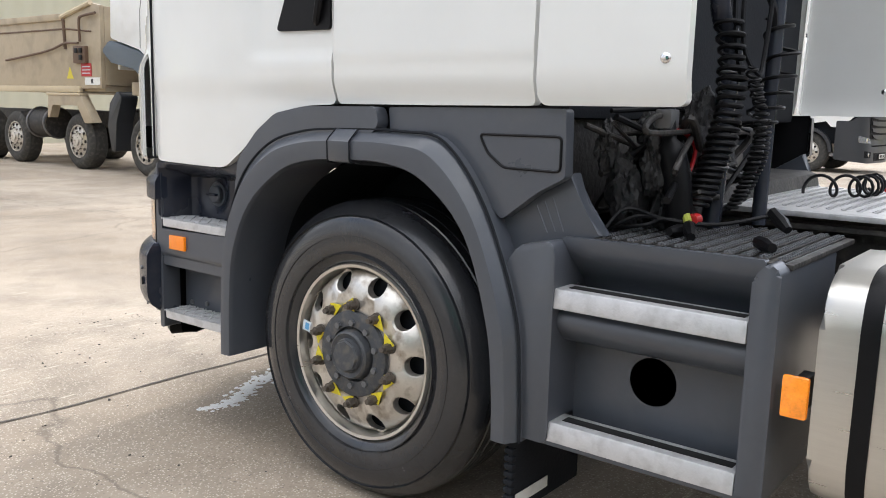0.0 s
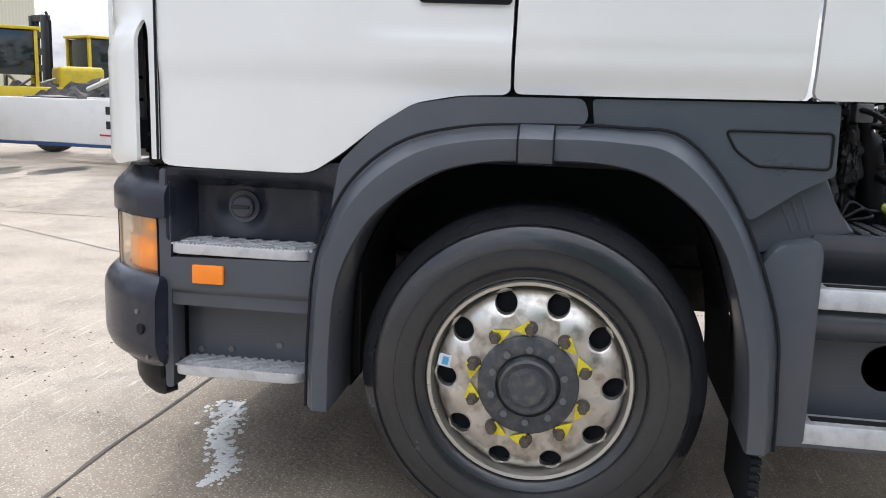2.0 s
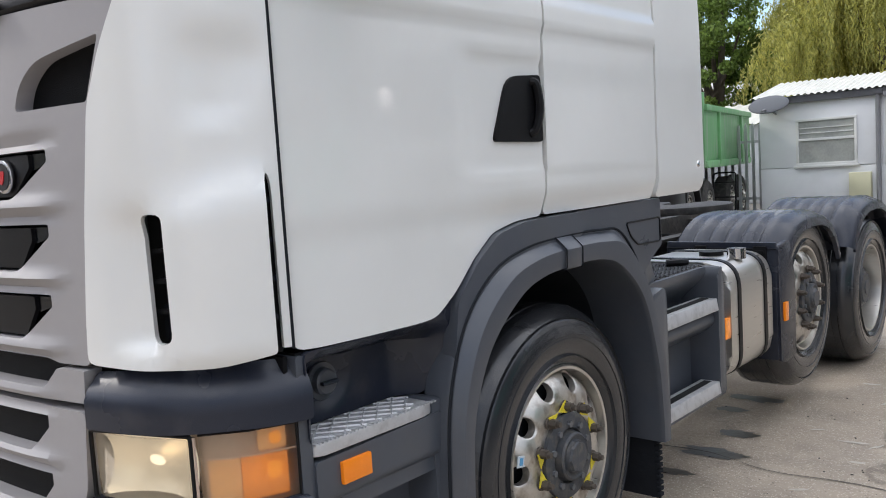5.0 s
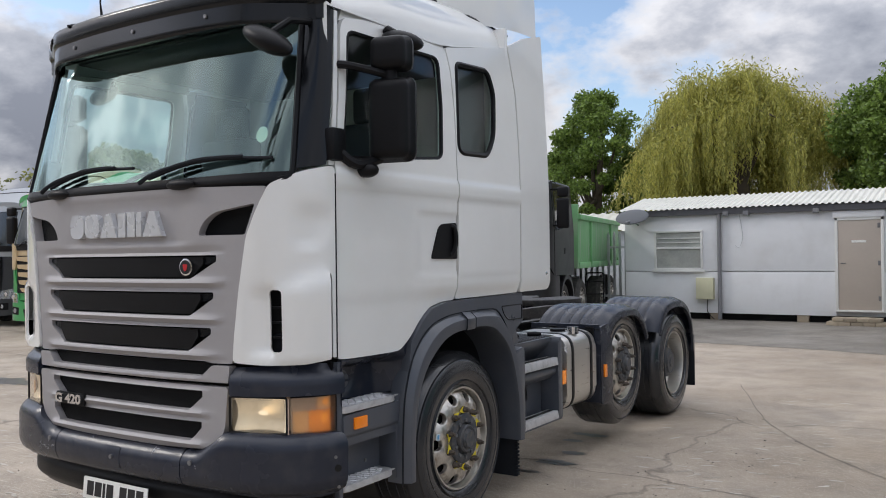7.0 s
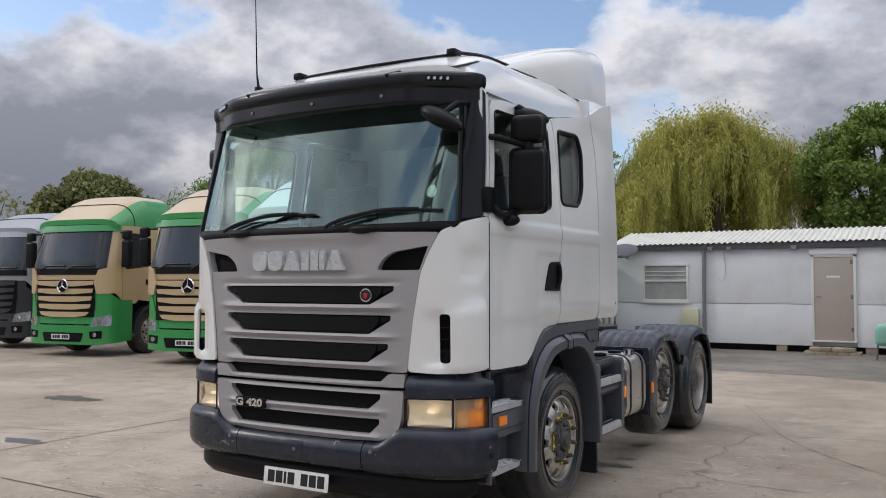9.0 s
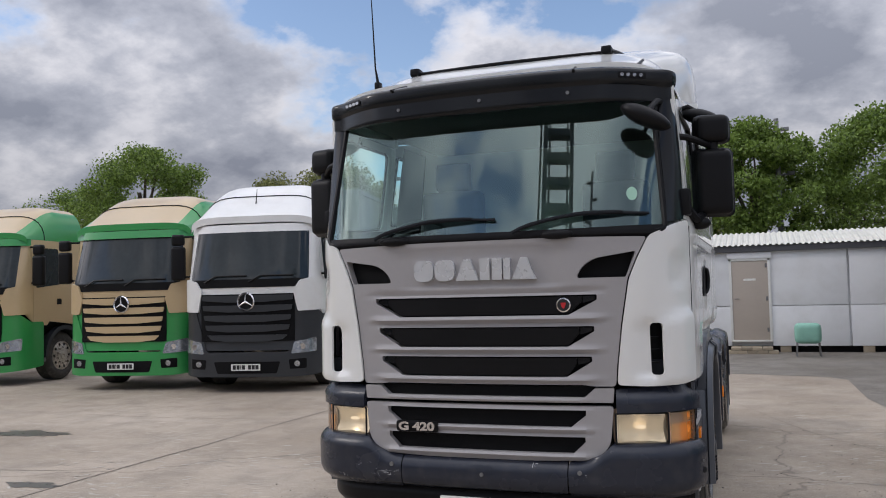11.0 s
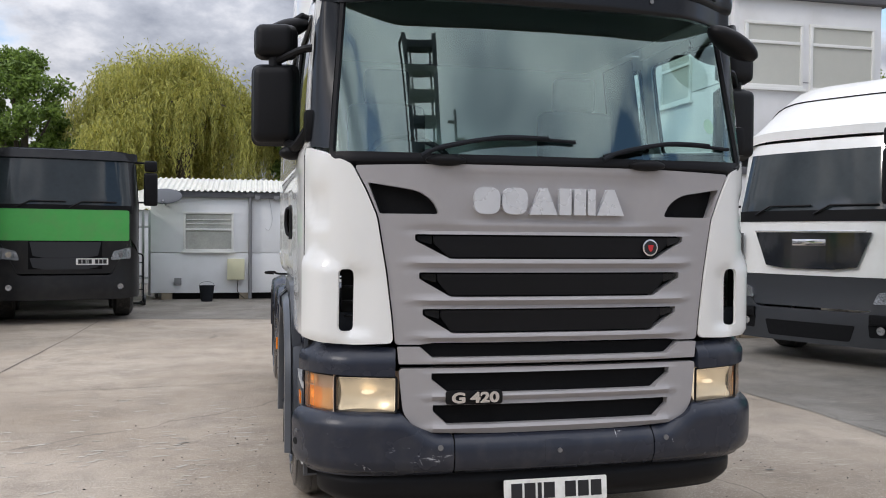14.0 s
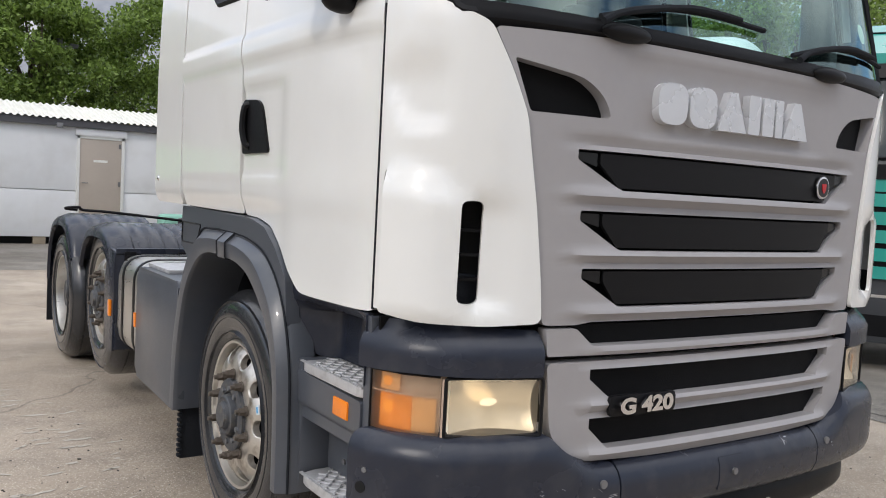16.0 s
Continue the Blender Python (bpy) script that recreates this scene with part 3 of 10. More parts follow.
# corner fairings
for k, side_name in SIDES:
    def fairing_relief(u, z, k=k):
        a = abs(u)
        s0 = fx(0.985)
        low = smooth((1.475 + 0.07 * smooth((a - s0 + 0.04) / 0.30) - z) / 0.10)
        d = 0.032 * low * smooth((a - s0 + 0.01) / 0.15) * smooth((z - 1.07) / 0.06 + 0.3) - 0.026 * low * smooth((a - s0 + 0.17) / 0.15) * smooth((s0 + 0.02 - a) / 0.03) * smooth((z - 1.10) / 0.06)
        d -= 0.018 * smooth((z - 1.62 - 0.25 * smooth((a - 1.18) / 0.2)) / 0.03) * smooth((a - 1.08) / 0.06) * smooth((1.86 - z) / 0.10)
        return d * smooth((fy(0.374) - a) / 0.025)
    rim = [(0.975, 1.925), (0.912, 1.80), (0.862, 1.68), (0.819, 1.42), (0.792, 1.20), (0.783, 1.086)]
    outline = [(fx(x), z) for x, z in rim] + [(fx(0.95), 1.078), (fx(1.10), 1.082), (fy(0.350), 1.100, 0.008), (fy(0.350), 1.25, 0.002), (fy(0.3505), 1.42, 0.002)] + [(fy(0.3610 - 0.0105 * math.cos(q)), 1.445 + 0.062 * math.sin(q), 0.0005) for q in np.linspace(0.1, 3.0, 9)] + [(fy(0.3715), 1.42, 0.001), (fy(0.3725), 1.25, 0.001), (fy(0.3730), 1.105, 0.003), (fy(0.3915), 1.105, 0.003), (fy(0.3915), 2.015), (fx(1.15), 2.01), (fx(1.09), 1.985), (fx(1.03), 1.952)]
    slot = rounded([(fx(0.972), 1.14), (fx(0.968), 1.43), (fx(1.024), 1.43), (fx(1.026), 1.14)], 0.022, 4)
    outline, slot = [(k * u, v) for u, v in rounded(outline, 0.025, 3)], [(k * u, v) for u, v in slot]
    f = cab_panel("corner_fairing", outline, WHITE, tractor, 0.012, fairing_relief, "glossy white corner fairing with a vertical air slot", 0.014, 0.03, 0.03, cut=[slot])
    # near-black sheet stands for the shade inside the air slot
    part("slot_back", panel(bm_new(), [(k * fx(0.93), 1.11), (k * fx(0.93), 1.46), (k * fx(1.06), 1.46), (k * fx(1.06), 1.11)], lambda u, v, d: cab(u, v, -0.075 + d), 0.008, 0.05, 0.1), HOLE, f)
    for z in (1.20, 1.27, 1.34):
        part("slot_rib", panel(bm_new(), [(k * fx(0.966), z), (k * fx(0.966), z + 0.010), (k * fx(1.034), z + 0.010), (k * fx(1.034), z)], lambda u, v, d: cab(u, v, -0.040 + d), 0.03, 0.05, 0.1), BLACK, f)
    # dark gap and vent behind the fairing
    part("side_vent", panel(bm_new(), rounded([(fy(0.325, k), 1.09), (fy(0.325, k), 1.52), (fy(0.383, k), 1.52), (fy(0.383, k), 1.09)], 0.004, 2),
                            lambda u, v, d: cab(u, v, -0.022 + d), 0.02, 0.05, 0.05), BLACK, f)
    for z in (1.17, 1.26, 1.35, 1.44):
        part("vent_rib", panel(bm_new(), [(fy(0.340, k), z), (fy(0.340, k), z + 0.012), (fy(0.374, k), z + 0.012), (fy(0.374, k), z)], lambda u, v, d: cab(u, v, -0.006 + d), 0.02, 0.05, 0.1), BUMPER, f)

# bumper
def bump_surf(s, z, d):
    """A full, rounded bumper that stands proud of the lamps, with a ledge along its top."""
    ztop = 0.664 + 0.102 * smooth((abs(s) - 0.56) / 0.20)
    q = max(0.0, min(1.0, (ztop - z) / 0.085))
    out = -0.022 + 0.086 * math.sqrt(max(0.0, 1 - (1 - q) ** 2)) - 0.030 * smooth((0.55 - z) / 0.10) - 0.030 * smooth((0.50 - z) / 0.04)
    c = cab(s, 1.0, out + d)
    return Vector((c.x, c.y, z))


bumper = part("bumper", panel(bm_new(), rounded(from_front([(-0.497, 0.478), (-0.497, 0.662), (0.497, 0.662), (0.497, 0.478)]), 0.012), bump_surf, 0.07, 0.05, 0.0125, None, 0.006),
              BUMPER, tractor, "dark blue-grey plastic bumper, scuffed")
part("tow_flap", panel(bm_new(), rounded(from_front([(-0.065, 0.515), (-0.065, 0.625), (0.065, 0.625), (0.065, 0.515)]), 0.006), lambda u, v, d: bump_surf(u, v, d + 0.003), 0.006, 0.05, 0.05, None, 0.002), BUMPER, bumper)
bm = bm_new()
disc(bm, 0.011, bump_surf(0.005, 0.575, 0.006), "y", 12, 0.01)
part("screw", bm, STEEL, bumper)
for k, side_name in SIDES:
    ends = [(fx(0.503), 0.470), (fx(0.503), 0.664), (fx(0.62), 0.672), (fx(0.70), 0.71), (fx(0.745), 0.762), (fx(0.95), 0.766), (fy(0.30), 0.758), (fy(0.415), 0.752), (fy(0.41), 0.465), (fy(0.33), 0.455)]
    b = part("bumper_corner", panel(bm_new(), [(k * u, v) for u, v in rounded(ends, 0.03, 3)], bump_surf, 0.07, 0.035, 0.0125, None, 0.006), BUMPER, bumper, "scuffed dark plastic bumper corner")
    # the hole is a near-black disc on the skin, its shade put in as colour
    for z, yy, r, mt in ((0.592, 0.362, 0.017, HOLE), (0.645, 0.352, 0.008, STEEL), (0.50, 0.372, 0.008, STEEL)):
        bm = bm_new()
        c = bump_surf(fy(yy, k), z, 0.001)
        bmesh.ops.create_cone(bm, cap_ends=True, segments=18, radius1=r, radius2=r, depth=0.006, matrix=look(c, c + Vector((k * 1.0, -0.55, 0))))
        part("bumper_hole" if mt is HOLE else "screw", bm, mt, b)
    bm = bm_new()
    disc(bm, 0.013, bump_surf(fx(k * 0.565), 0.605, 0.002), "y", 14, 0.008)
    part("screw", bm, STEEL, b)
# scratches on the bumper
rng = np.random.default_rng(12)
for cx, cz, n, w, h in ((-0.60, 0.552, 26, 0.075, 0.035), (-0.74, 0.60, 6, 0.05, 0.03), (0.30, 0.64, 4, 0.06, 0.01), (0.60, 0.585, 3, 0.015, 0.02), (-0.90, 0.52, 5, 0.05, 0.03)):
    bm = bm_new()
    for i in range(n):
        x, z = cx + w * rng.normal() * 0.6, cz + h * rng.normal() * 0.5
        a_, ln, th = rng.normal(-0.5, 0.5), rng.uniform(0.006, 0.035), rng.uniform(0.0008, 0.0026)
        q = [(x - ln * math.cos(a_) / 2, z - ln * math.sin(a_) / 2), (x + th, z - th), (x + ln * math.cos(a_) / 2, z + ln * math.sin(a_) / 2), (x - th, z + th)]
        bm.faces.new([bm.verts.new(bump_surf(fx(u), v, 0.0016)) for u, v in q])
    part("scuff_mark", bm, SCUFF, bumper, "pale scratches in the plastic", kind="stuff")
# air dam under it
def dam_surf(s, z, d):
    c = cab(s, 1.0, -0.016 + d - 0.06 * smooth((0.39 - z) / 0.10) ** 2 - 0.02 * smooth((z - 0.42) / 0.04))
    return Vector((c.x * 0.975, c.y, z))


dam = part("air_dam", panel(bm_new(), rounded([(-fy(0.36), 0.46), (-fy(0.36), 0.345), (-fx(1.0), 0.30), (fx(1.0), 0.30), (fy(0.36), 0.345), (fy(0.36), 0.46)], 0.03), dam_surf, 0.05, 0.05, 0.018, None, 0.012), BLACK, tractor, "black plastic lower air dam")
plate = empty("number_plate")
plate.parent = tractor
plate.matrix_local = pose(-0.003, 0.020, 0.380, -6, 0, 0)
part("plate_board", prism(bm_new(), rounded([(-0.26, -0.0555), (-0.26, 0.0555), (0.26, 0.0555), (0.26, -0.0555)], 0.008, 3), lambda u, v, d: Vector((u, -d, v)), 0.006, 0.001), PLATE_W, plate, "white number plate with plain dark bars")


def plate_bars(parent, scale=1.0, y=-0.0075):
    bx = -0.225
    for w in (0.055, 0.055, 0.02, 0.055, 0.03, 0.055, 0.055, 0.055):
        if w != 0.03:
            box_part("bar", (bx * scale, y, -0.037 * scale), ((bx + w) * scale, y + 0.001, 0.037 * scale), INK, parent, 0)
        bx += w + 0.011


plate_bars(plate)

# headlamps and the dark shoulder over them
for k, side_name in SIDES:
    sh = [(fx(0.772), 0.932), (fx(0.772), 1.06), (fx(0.95), 1.072), (fy(0.30), 1.078), (fy(0.425), 1.072), (fy(0.425), 0.930), (fy(0.25), 0.936)]
    part("lamp_shoulder", panel(bm_new(), [(k * u, v) for u, v in rounded(sh, 0.012)],
                                lambda u, v, d: cab(u, v, 0.026 + d - 0.055 * smooth((v - 1.0) / 0.08)), 0.06, 0.035, 0.025), BUMPER, tractor, "dark grey plastic shoulder over the lamp")
    body = empty("headlamp")
    body.parent = tractor
    part("lamp_housing", panel(bm_new(), [(k * u, v) for u, v in rounded([(fx(0.752), 0.748), (fx(0.752), 0.935), (fy(0.395), 0.935), (fy(0.395), 0.748)], 0.01)],
                               lambda u, v, d: cab(u, v, -0.125 + d), 0.03, 0.05, 0.05), CLEAR_LENS, body)

    def bowl(u, v, d):
        q = ((abs(u) - fx(0.905)) / 0.165) ** 2 + ((v - 0.843) / 0.125) ** 2
        return cab(u, v, -0.012 - 0.075 * max(0.0, 1 - q) ** 0.8 + d)
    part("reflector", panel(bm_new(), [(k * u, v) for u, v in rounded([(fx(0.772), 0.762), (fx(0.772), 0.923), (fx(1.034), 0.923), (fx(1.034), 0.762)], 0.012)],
                            bowl, 0.004, 0.016, 0.016, None, 0), REFLECTOR, body, "silvered headlamp reflector with the bulb's light put in as glow")
    bm = bm_new()
    c = cab(k * fx(0.905), 0.845, -0.058)
    bmesh.ops.create_uvsphere(bm, u_segments=16, v_segments=10, radius=0.012, matrix=Matrix.Translation(c) @ Matrix.Diagonal((2.6, 0.8, 1, 1)))
    part("bulb", bm, BULB, body, "lit bulb")
    part("lamp_glass", panel(bm_new(), [(k * u, v) for u, v in rounded([(fx(0.775), 0.765), (fx(0.775), 0.92), (fx(1.03), 0.92), (fx(1.03), 0.765)], 0.012)],
                             lambda u, v, d: cab(u, v, 0.006 + d), 0.005, 0.04, 0.03, None, 0), FOGGED, body, "clouded headlamp glass")
    part("lamp_bezel", tube(bm_new(), [cab(k * u, v, 0.012) for u, v in rounded([(fx(0.766), 0.757), (fx(0.766), 0.928), (fx(1.038), 0.928), (fx(1.038), 0.757)], 0.012, 3)], 0.006, 6, True), BLACK, body)
    e0, e1 = fx(1.050), fy(0.385)

    def lens_plate(nm, u0, u1, v0, v1, out, mt, lb="", thick=0.004, r=0.006, body=body, k=k):
        return part(nm, panel(bm_new(), [(k * u, v) for u, v in rounded([(u0, v0), (u0, v1), (u1, v1), (u1, v0)], r)], lambda u, v, d: cab(u, v, out + d), thick, 0.02, 0.02, None, 0), mt, body, lb)
    em = 0.5 * (e0 + e1)
    lens_plate("lamp_backing", e0, e1, 0.757, 0.925, -0.022, CLEAR_LENS, "silvered backing behind the outer lens")
    lens_plate("indicator", em - 0.020, e1 - 0.004, 0.760, 0.860, -0.012, AMBER_LIT, "glowing amber indicator")
    lens_plate("indicator_edge", e0 + 0.012, em - 0.022, 0.760, 0.860, -0.013, PALE_AMBER, "pale amber edge of the indicator")
    lens_plate("upper_cell", em + 0.022, e1 - 0.006, 0.870, 0.921, -0.013, PALE_AMBER, "pale amber cell over the indicator")
    # flat emissive patches stand for the lit bulbs' glow behind the lens
    lens_plate("indicator_bulb", em + 0.040, em + 0.074, 0.800, 0.842, -0.010, AMBER_GLOW, "glow of the lit bulb", 0.003, 0.014)
    lens_plate("indicator_bulb", em + 0.050, em + 0.078, 0.882, 0.910, -0.010, AMBER_GLOW, "glow of the lit bulb", 0.003, 0.012)
    lens_plate("outer_lens", e0, e1, 0.756, 0.926, 0.010, FOGGED, "clouded clear outer lens", 0.005)
    part("lens_rib", tube(bm_new(), [cab(k * fx(1.043), v, 0.012) for v in (0.757, 0.84, 0.925)], 0.004, 6), CLEAR_LENS, body)
    part("lens_rib", tube(bm_new(), [cab(k * u, 0.868, 0.004) for u in np.linspace(e0, e1, 12)], 0.0022, 6), CLEAR_LENS, body)
    part("lens_edge", tube(bm_new(), [cab(k * u, v, 0.010) for u, v in ((e0, 0.929), (em, 0.929), (e1, 0.928), (e1 + 0.002, 0.84), (e1, 0.754), (em, 0.754), (e0, 0.754))], 0.004, 6), BLACK, body)

# doors, sleeper sides and side flaps
DOOR = [(0.398, 1.092), (0.45, 1.088), (0.80, 1.086), (0.873, 1.090), (0.961, 1.148), (1.063, 1.232), (1.163, 1.296), (1.29, 1.320), (1.412, 1.325),
        (1.428, 1.335), (1.432, 1.75), (1.430, 2.15), (1.40, 2.40), (1.365, 2.66), (1.335, 2.782), (0.99, 2.795), (0.60, 2.79), (0.43, 2.765), (0.398, 2.70), (0.398, 1.98)]
WINDOW = [(0.445, 2.06, 0.05), (0.445, 2.705, 0.06), (1.245, 2.715, 0.05), (1.27, 2.40, 0.05), (1.285, 2.13, 0.05), (0.80, 2.085, 0.05)]
QUARTER = [(1.455, 2.18, 0.07), (1.435, 2.72, 0.05), (1.80, 2.735, 0.05), (1.865, 2.60, 0.05), (1.865, 2.31, 0.06), (1.79, 2.19, 0.05)]
for k, side_name in SIDES:
    def door_surf(u, v, d):
        yy = float(np.interp(abs(u), PLAN_SA, PLAN_Y))
        return cab(u, v, 0.006 + d + side_relief(yy, v))
    door = part("door", panel(bm_new(), from_side(rounded(DOOR, 0.03, 3), k), door_surf, 0.03, 0.04, 0.018, from_side(rounded(WINDOW, 0.05), k)), WHITE, tractor, "glossy white cab door with a black handle")
    win = empty("door_window")
    win.parent = door
    part("pane", panel(bm_new(), from_side(rounded([(y + (0.015 if y > 0.9 else -0.015), z) for y, z, _ in WINDOW], 0.05), k), lambda u, v, d: cab(u, v, -0.012 + d), 0.004, 0.1, 0.1), SIDE_GLASS, win)
    part("window_seal", tube(bm_new(), [cab(u, v, -0.002) for u, v in from_side(rounded(WINDOW, 0.05, 5), k)], 0.012, 6, True), BLACK, win)
    part("door_card", panel(bm_new(), from_side([(0.45, 1.15), (0.45, 2.05), (1.38, 2.12), (1.38, 1.38), (0.9, 1.15)], k), lambda u, v, d: cab(u, v, -0.05 + d), 0.01, 0.2, 0.2), INTERIOR, door)
    # handle: a black recess and its grip
    cup = rounded([(1.168, 1.563, 0.02), (1.425, 1.560, 0.015), (1.425, 1.768, 0.02), (1.250, 1.758, 0.05)], 0.03, 4)
    h = part("door_handle", panel(bm_new(), from_side(cup, k), lambda u, v, d: cab(u, v, 0.006 + d), 0.03, 0.04, 0.04), BLACK, door, "black plastic door handle")
    grip = spline([cab(fy(1.375, k), 1.745, 0.0), cab(fy(1.385, k), 1.735, 0.016), cab(fy(1.392, k), 1.66, 0.020), cab(fy(1.375, k), 1.60, 0.014), cab(fy(1.36, k), 1.585, 0.0)], 5)
    part("grip", tube(bm_new(), grip, 0.014, 8), BLACK, h)
    bm = bm_new()
    disc(bm, 0.011, cab(fy(1.40, k), 1.583, 0.0), "x", 12, 0.008)
    part("lock", bm, STEEL, h)
    sleeper_out = [(1.438, 1.328), (1.80, 1.330), (2.190, 1.334), (2.195, 2.2), (2.155, 2.62), (2.085, 2.93), (1.90, 2.90), (1.345, 2.798), (1.375, 2.66), (1.41, 2.40), (1.438, 2.15)]
    sleeper = part("sleeper_side", panel(bm_new(), from_side(rounded(sleeper_out, 0.02, 3), k), door_surf, 0.03, 0.05, 0.018, cut=[from_side(rounded(QUARTER, 0.05), k)]), WHITE, tractor, "white side of the sleeper cab")
    qw = empty("quarter_window")
    qw.parent = sleeper
    part("pane", panel(bm_new(), from_side(rounded(QUARTER, 0.05), k), lambda u, v, d: cab(u, v, -0.010 + d), 0.004, 0.1, 0.1), SIDE_GLASS, qw)
    part("window_seal", tube(bm_new(), [cab(u, v, 0.0) for u, v in from_side(rounded(QUARTER, 0.05, 5), k)], 0.017, 6, True), BLACK, qw)
    flap_out = [(2.205, 1.335), (2.62, 1.338), (2.62, 3.10), (2.35, 3.04), (2.10, 2.94), (2.167, 2.62), (2.207, 2.2)]
    flap = part("side_deflector", panel(bm_new(), from_side(rounded(flap_out, 0.03, 4), k), lambda u, v, d: cab(u, v, 0.008 + d - 0.02 * smooth((1.42 - v) / 0.09) ** 2), 0.03, 0.08, 0.04), WHITE, tractor, "white side air deflector behind the cab")
    bm = bm_new()
    bmesh.ops.create_uvsphere(bm, u_segments=14, v_segments=8, radius=0.014, matrix=Matrix.Translation(cab(fy(2.565, k), 1.452, 0.008)) @ Matrix.Diagonal((0.5, 1, 1, 1)))
    part("bolt", bm, CHROME, flap)
    # added dark sheet: keeps the white inside of the cab from showing through
    part("sleeper_curtain", panel(bm_new(), from_side([(1.40, 2.10), (1.38, 2.78), (1.92, 2.79), (1.93, 2.12)], k), lambda u, v, d: cab(u, v, -0.09 + d), 0.008, 0.1, 0.1), INTERIOR, sleeper, "dark grey sheet added behind the pane to darken it")
    part("cantrail", panel(bm_new(), from_side([(0.42, 2.755), (0.60, 2.775), (1.36, 2.775), (1.36, 2.86), (0.46, 2.84)], k), lambda u, v, d: cab(u, v, -0.02 + d), 0.02, 0.08, 0.05), WHITE, tractor)
    part("corner_seal", tube(bm_new(), [cab(fy(0.3948, k), z, 0.011) for z in (1.10, 1.30, 1.50, 1.75, 1.98)], 0.0042, 6), MATT, tractor)
    # A pillar, black, and the white strip at the door's front
    part("pillar", panel(bm_new(), [(fx(k * 1.075), 2.0), (fx(k * 1.07), 2.80), (fy(0.47, k), 2.80), (fy(0.42, k), 2.45), (fy(0.352, k), 2.02)], lambda u, v, d: cab(u, v, 0.004 + d), 0.03, 0.06, 0.06), VISOR, tractor, "black windscreen pillar")
    part("door_strip", panel(bm_new(), from_side([(0.362, 2.02), (0.365, 2.3), (0.372, 2.79), (0.394, 2.79), (0.394, 2.02)], k), lambda u, v, d: cab(u, v, 0.005 + d), 0.03, 0.06, 0.06), WHITE, tractor)

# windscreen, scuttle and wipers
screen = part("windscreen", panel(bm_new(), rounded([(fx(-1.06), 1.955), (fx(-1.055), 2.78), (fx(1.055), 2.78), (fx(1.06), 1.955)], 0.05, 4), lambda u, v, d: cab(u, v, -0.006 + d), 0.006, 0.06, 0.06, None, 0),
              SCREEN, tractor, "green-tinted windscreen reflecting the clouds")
screen.visible_shadow = False
part("windscreen_seal", tube(bm_new(), [cab(u, v, 0.0) for u, v in rounded([(fx(-1.065), 1.95), (fx(-1.06), 2.785), (fx(1.06), 2.785), (fx(1.065), 1.95)], 0.05, 4)], 0.016, 6, True), BLACK, screen)
scuttle = part("scuttle", panel(bm_new(), rounded([(fx(-0.985), 1.905), (fx(-1.06), 1.955), (fx(-1.06), 1.985), (fx(-0.5), 1.975), (fx(0.5), 1.975), (fx(1.06), 1.985), (fx(1.06), 1.955), (fx(0.985), 1.905), (0, 1.926)], 0.01),
                                lambda u, v, d: cab(u, v, 0.006 + d - 0.03 * smooth((1.94 - v) / 0.03)), 0.04, 0.06, 0.0125), BLACK, tractor, "black scuttle under the windscreen")
for x in (-0.545, 0.47):
    bm = bm_new()
    bmesh.ops.create_uvsphere(bm, u_segments=18, v_segments=10, radius=1.0, matrix=Matrix.Translation(cab(fx(x), 1.945, 0.01)) @ Matrix.Diagonal((0.10, 0.028, 0.028, 1)))
    part("wiper_cowl", bm, BLACK, scuttle)
for x0, x1, lean in ((-0.66, 0.10, 0.0), (0.22, 0.98, 0.0)):
    w = empty("wiper")
    w.parent = tractor
    arm = [cab(fx(x0), 1.962, 0.05), cab(fx(x0 + 0.10), 2.005, 0.05), cab(fx(x0 + 0.36), 2.055, 0.045), cab(fx(x0 + 0.62), 2.062, 0.03)]
    part("arm", tube(bm_new(), spline(arm, 5), [0.012, 0.012, 0.011, 0.011, 0.010] * 3 + [0.009], 8), MATT, w)
    blade = [cab(fx(x0 + 0.02), 1.985, 0.014), cab(fx(x0 + 0.25), 2.040, 0.016), cab(fx(x0 + 0.48), 2.058, 0.016), cab(fx(x1), 2.050, 0.014)]
    part("blade", tube(bm_new(), spline(blade, 5), 0.009, 6), MATT, w)
bm = bm_new()
prism(bm, [(0.032 * math.cos(a * 0.393), 0.04 * math.sin(a * 0.393)) for a in range(16)], lambda u, v, d: cab(fx(0.90) + u, 2.17 + v, -0.016 + d), 0.002)
part("windscreen_sticker", bm, STICKER, screen, "round pale paper disc")

# sun visor
def visor_surf(s, z, d):
    """A deep visor: a rounded brow over a plain lower band that tucks back at its foot."""
    t = (z - 2.70) / 0.235
    c = cab(s, 2.80, 0.0)
    fade = 1 - smooth((abs(s) - 0.72) / 0.48)
    brow = 0.018 * math.sqrt(max(0.0, 1 - ((t - 0.74) / 0.27) ** 2)) if t > 0.5 else 0.0
    roll = -0.060 * smooth((t - 0.80) / 0.22) ** 2 - 0.020 * smooth((0.10 - t) / 0.12)
    dd = (0.145 + 0.012 * (1 - t)) * fade + 0.016 * (1 - fade) + brow + roll + d
    _, _, nx, ny = plan_at(s)
    return Vector((c.x + math.copysign(nx, s) * dd, c.y + ny * dd, z + 0.012 * (1 - (abs(s) / 1.1) ** 2)))


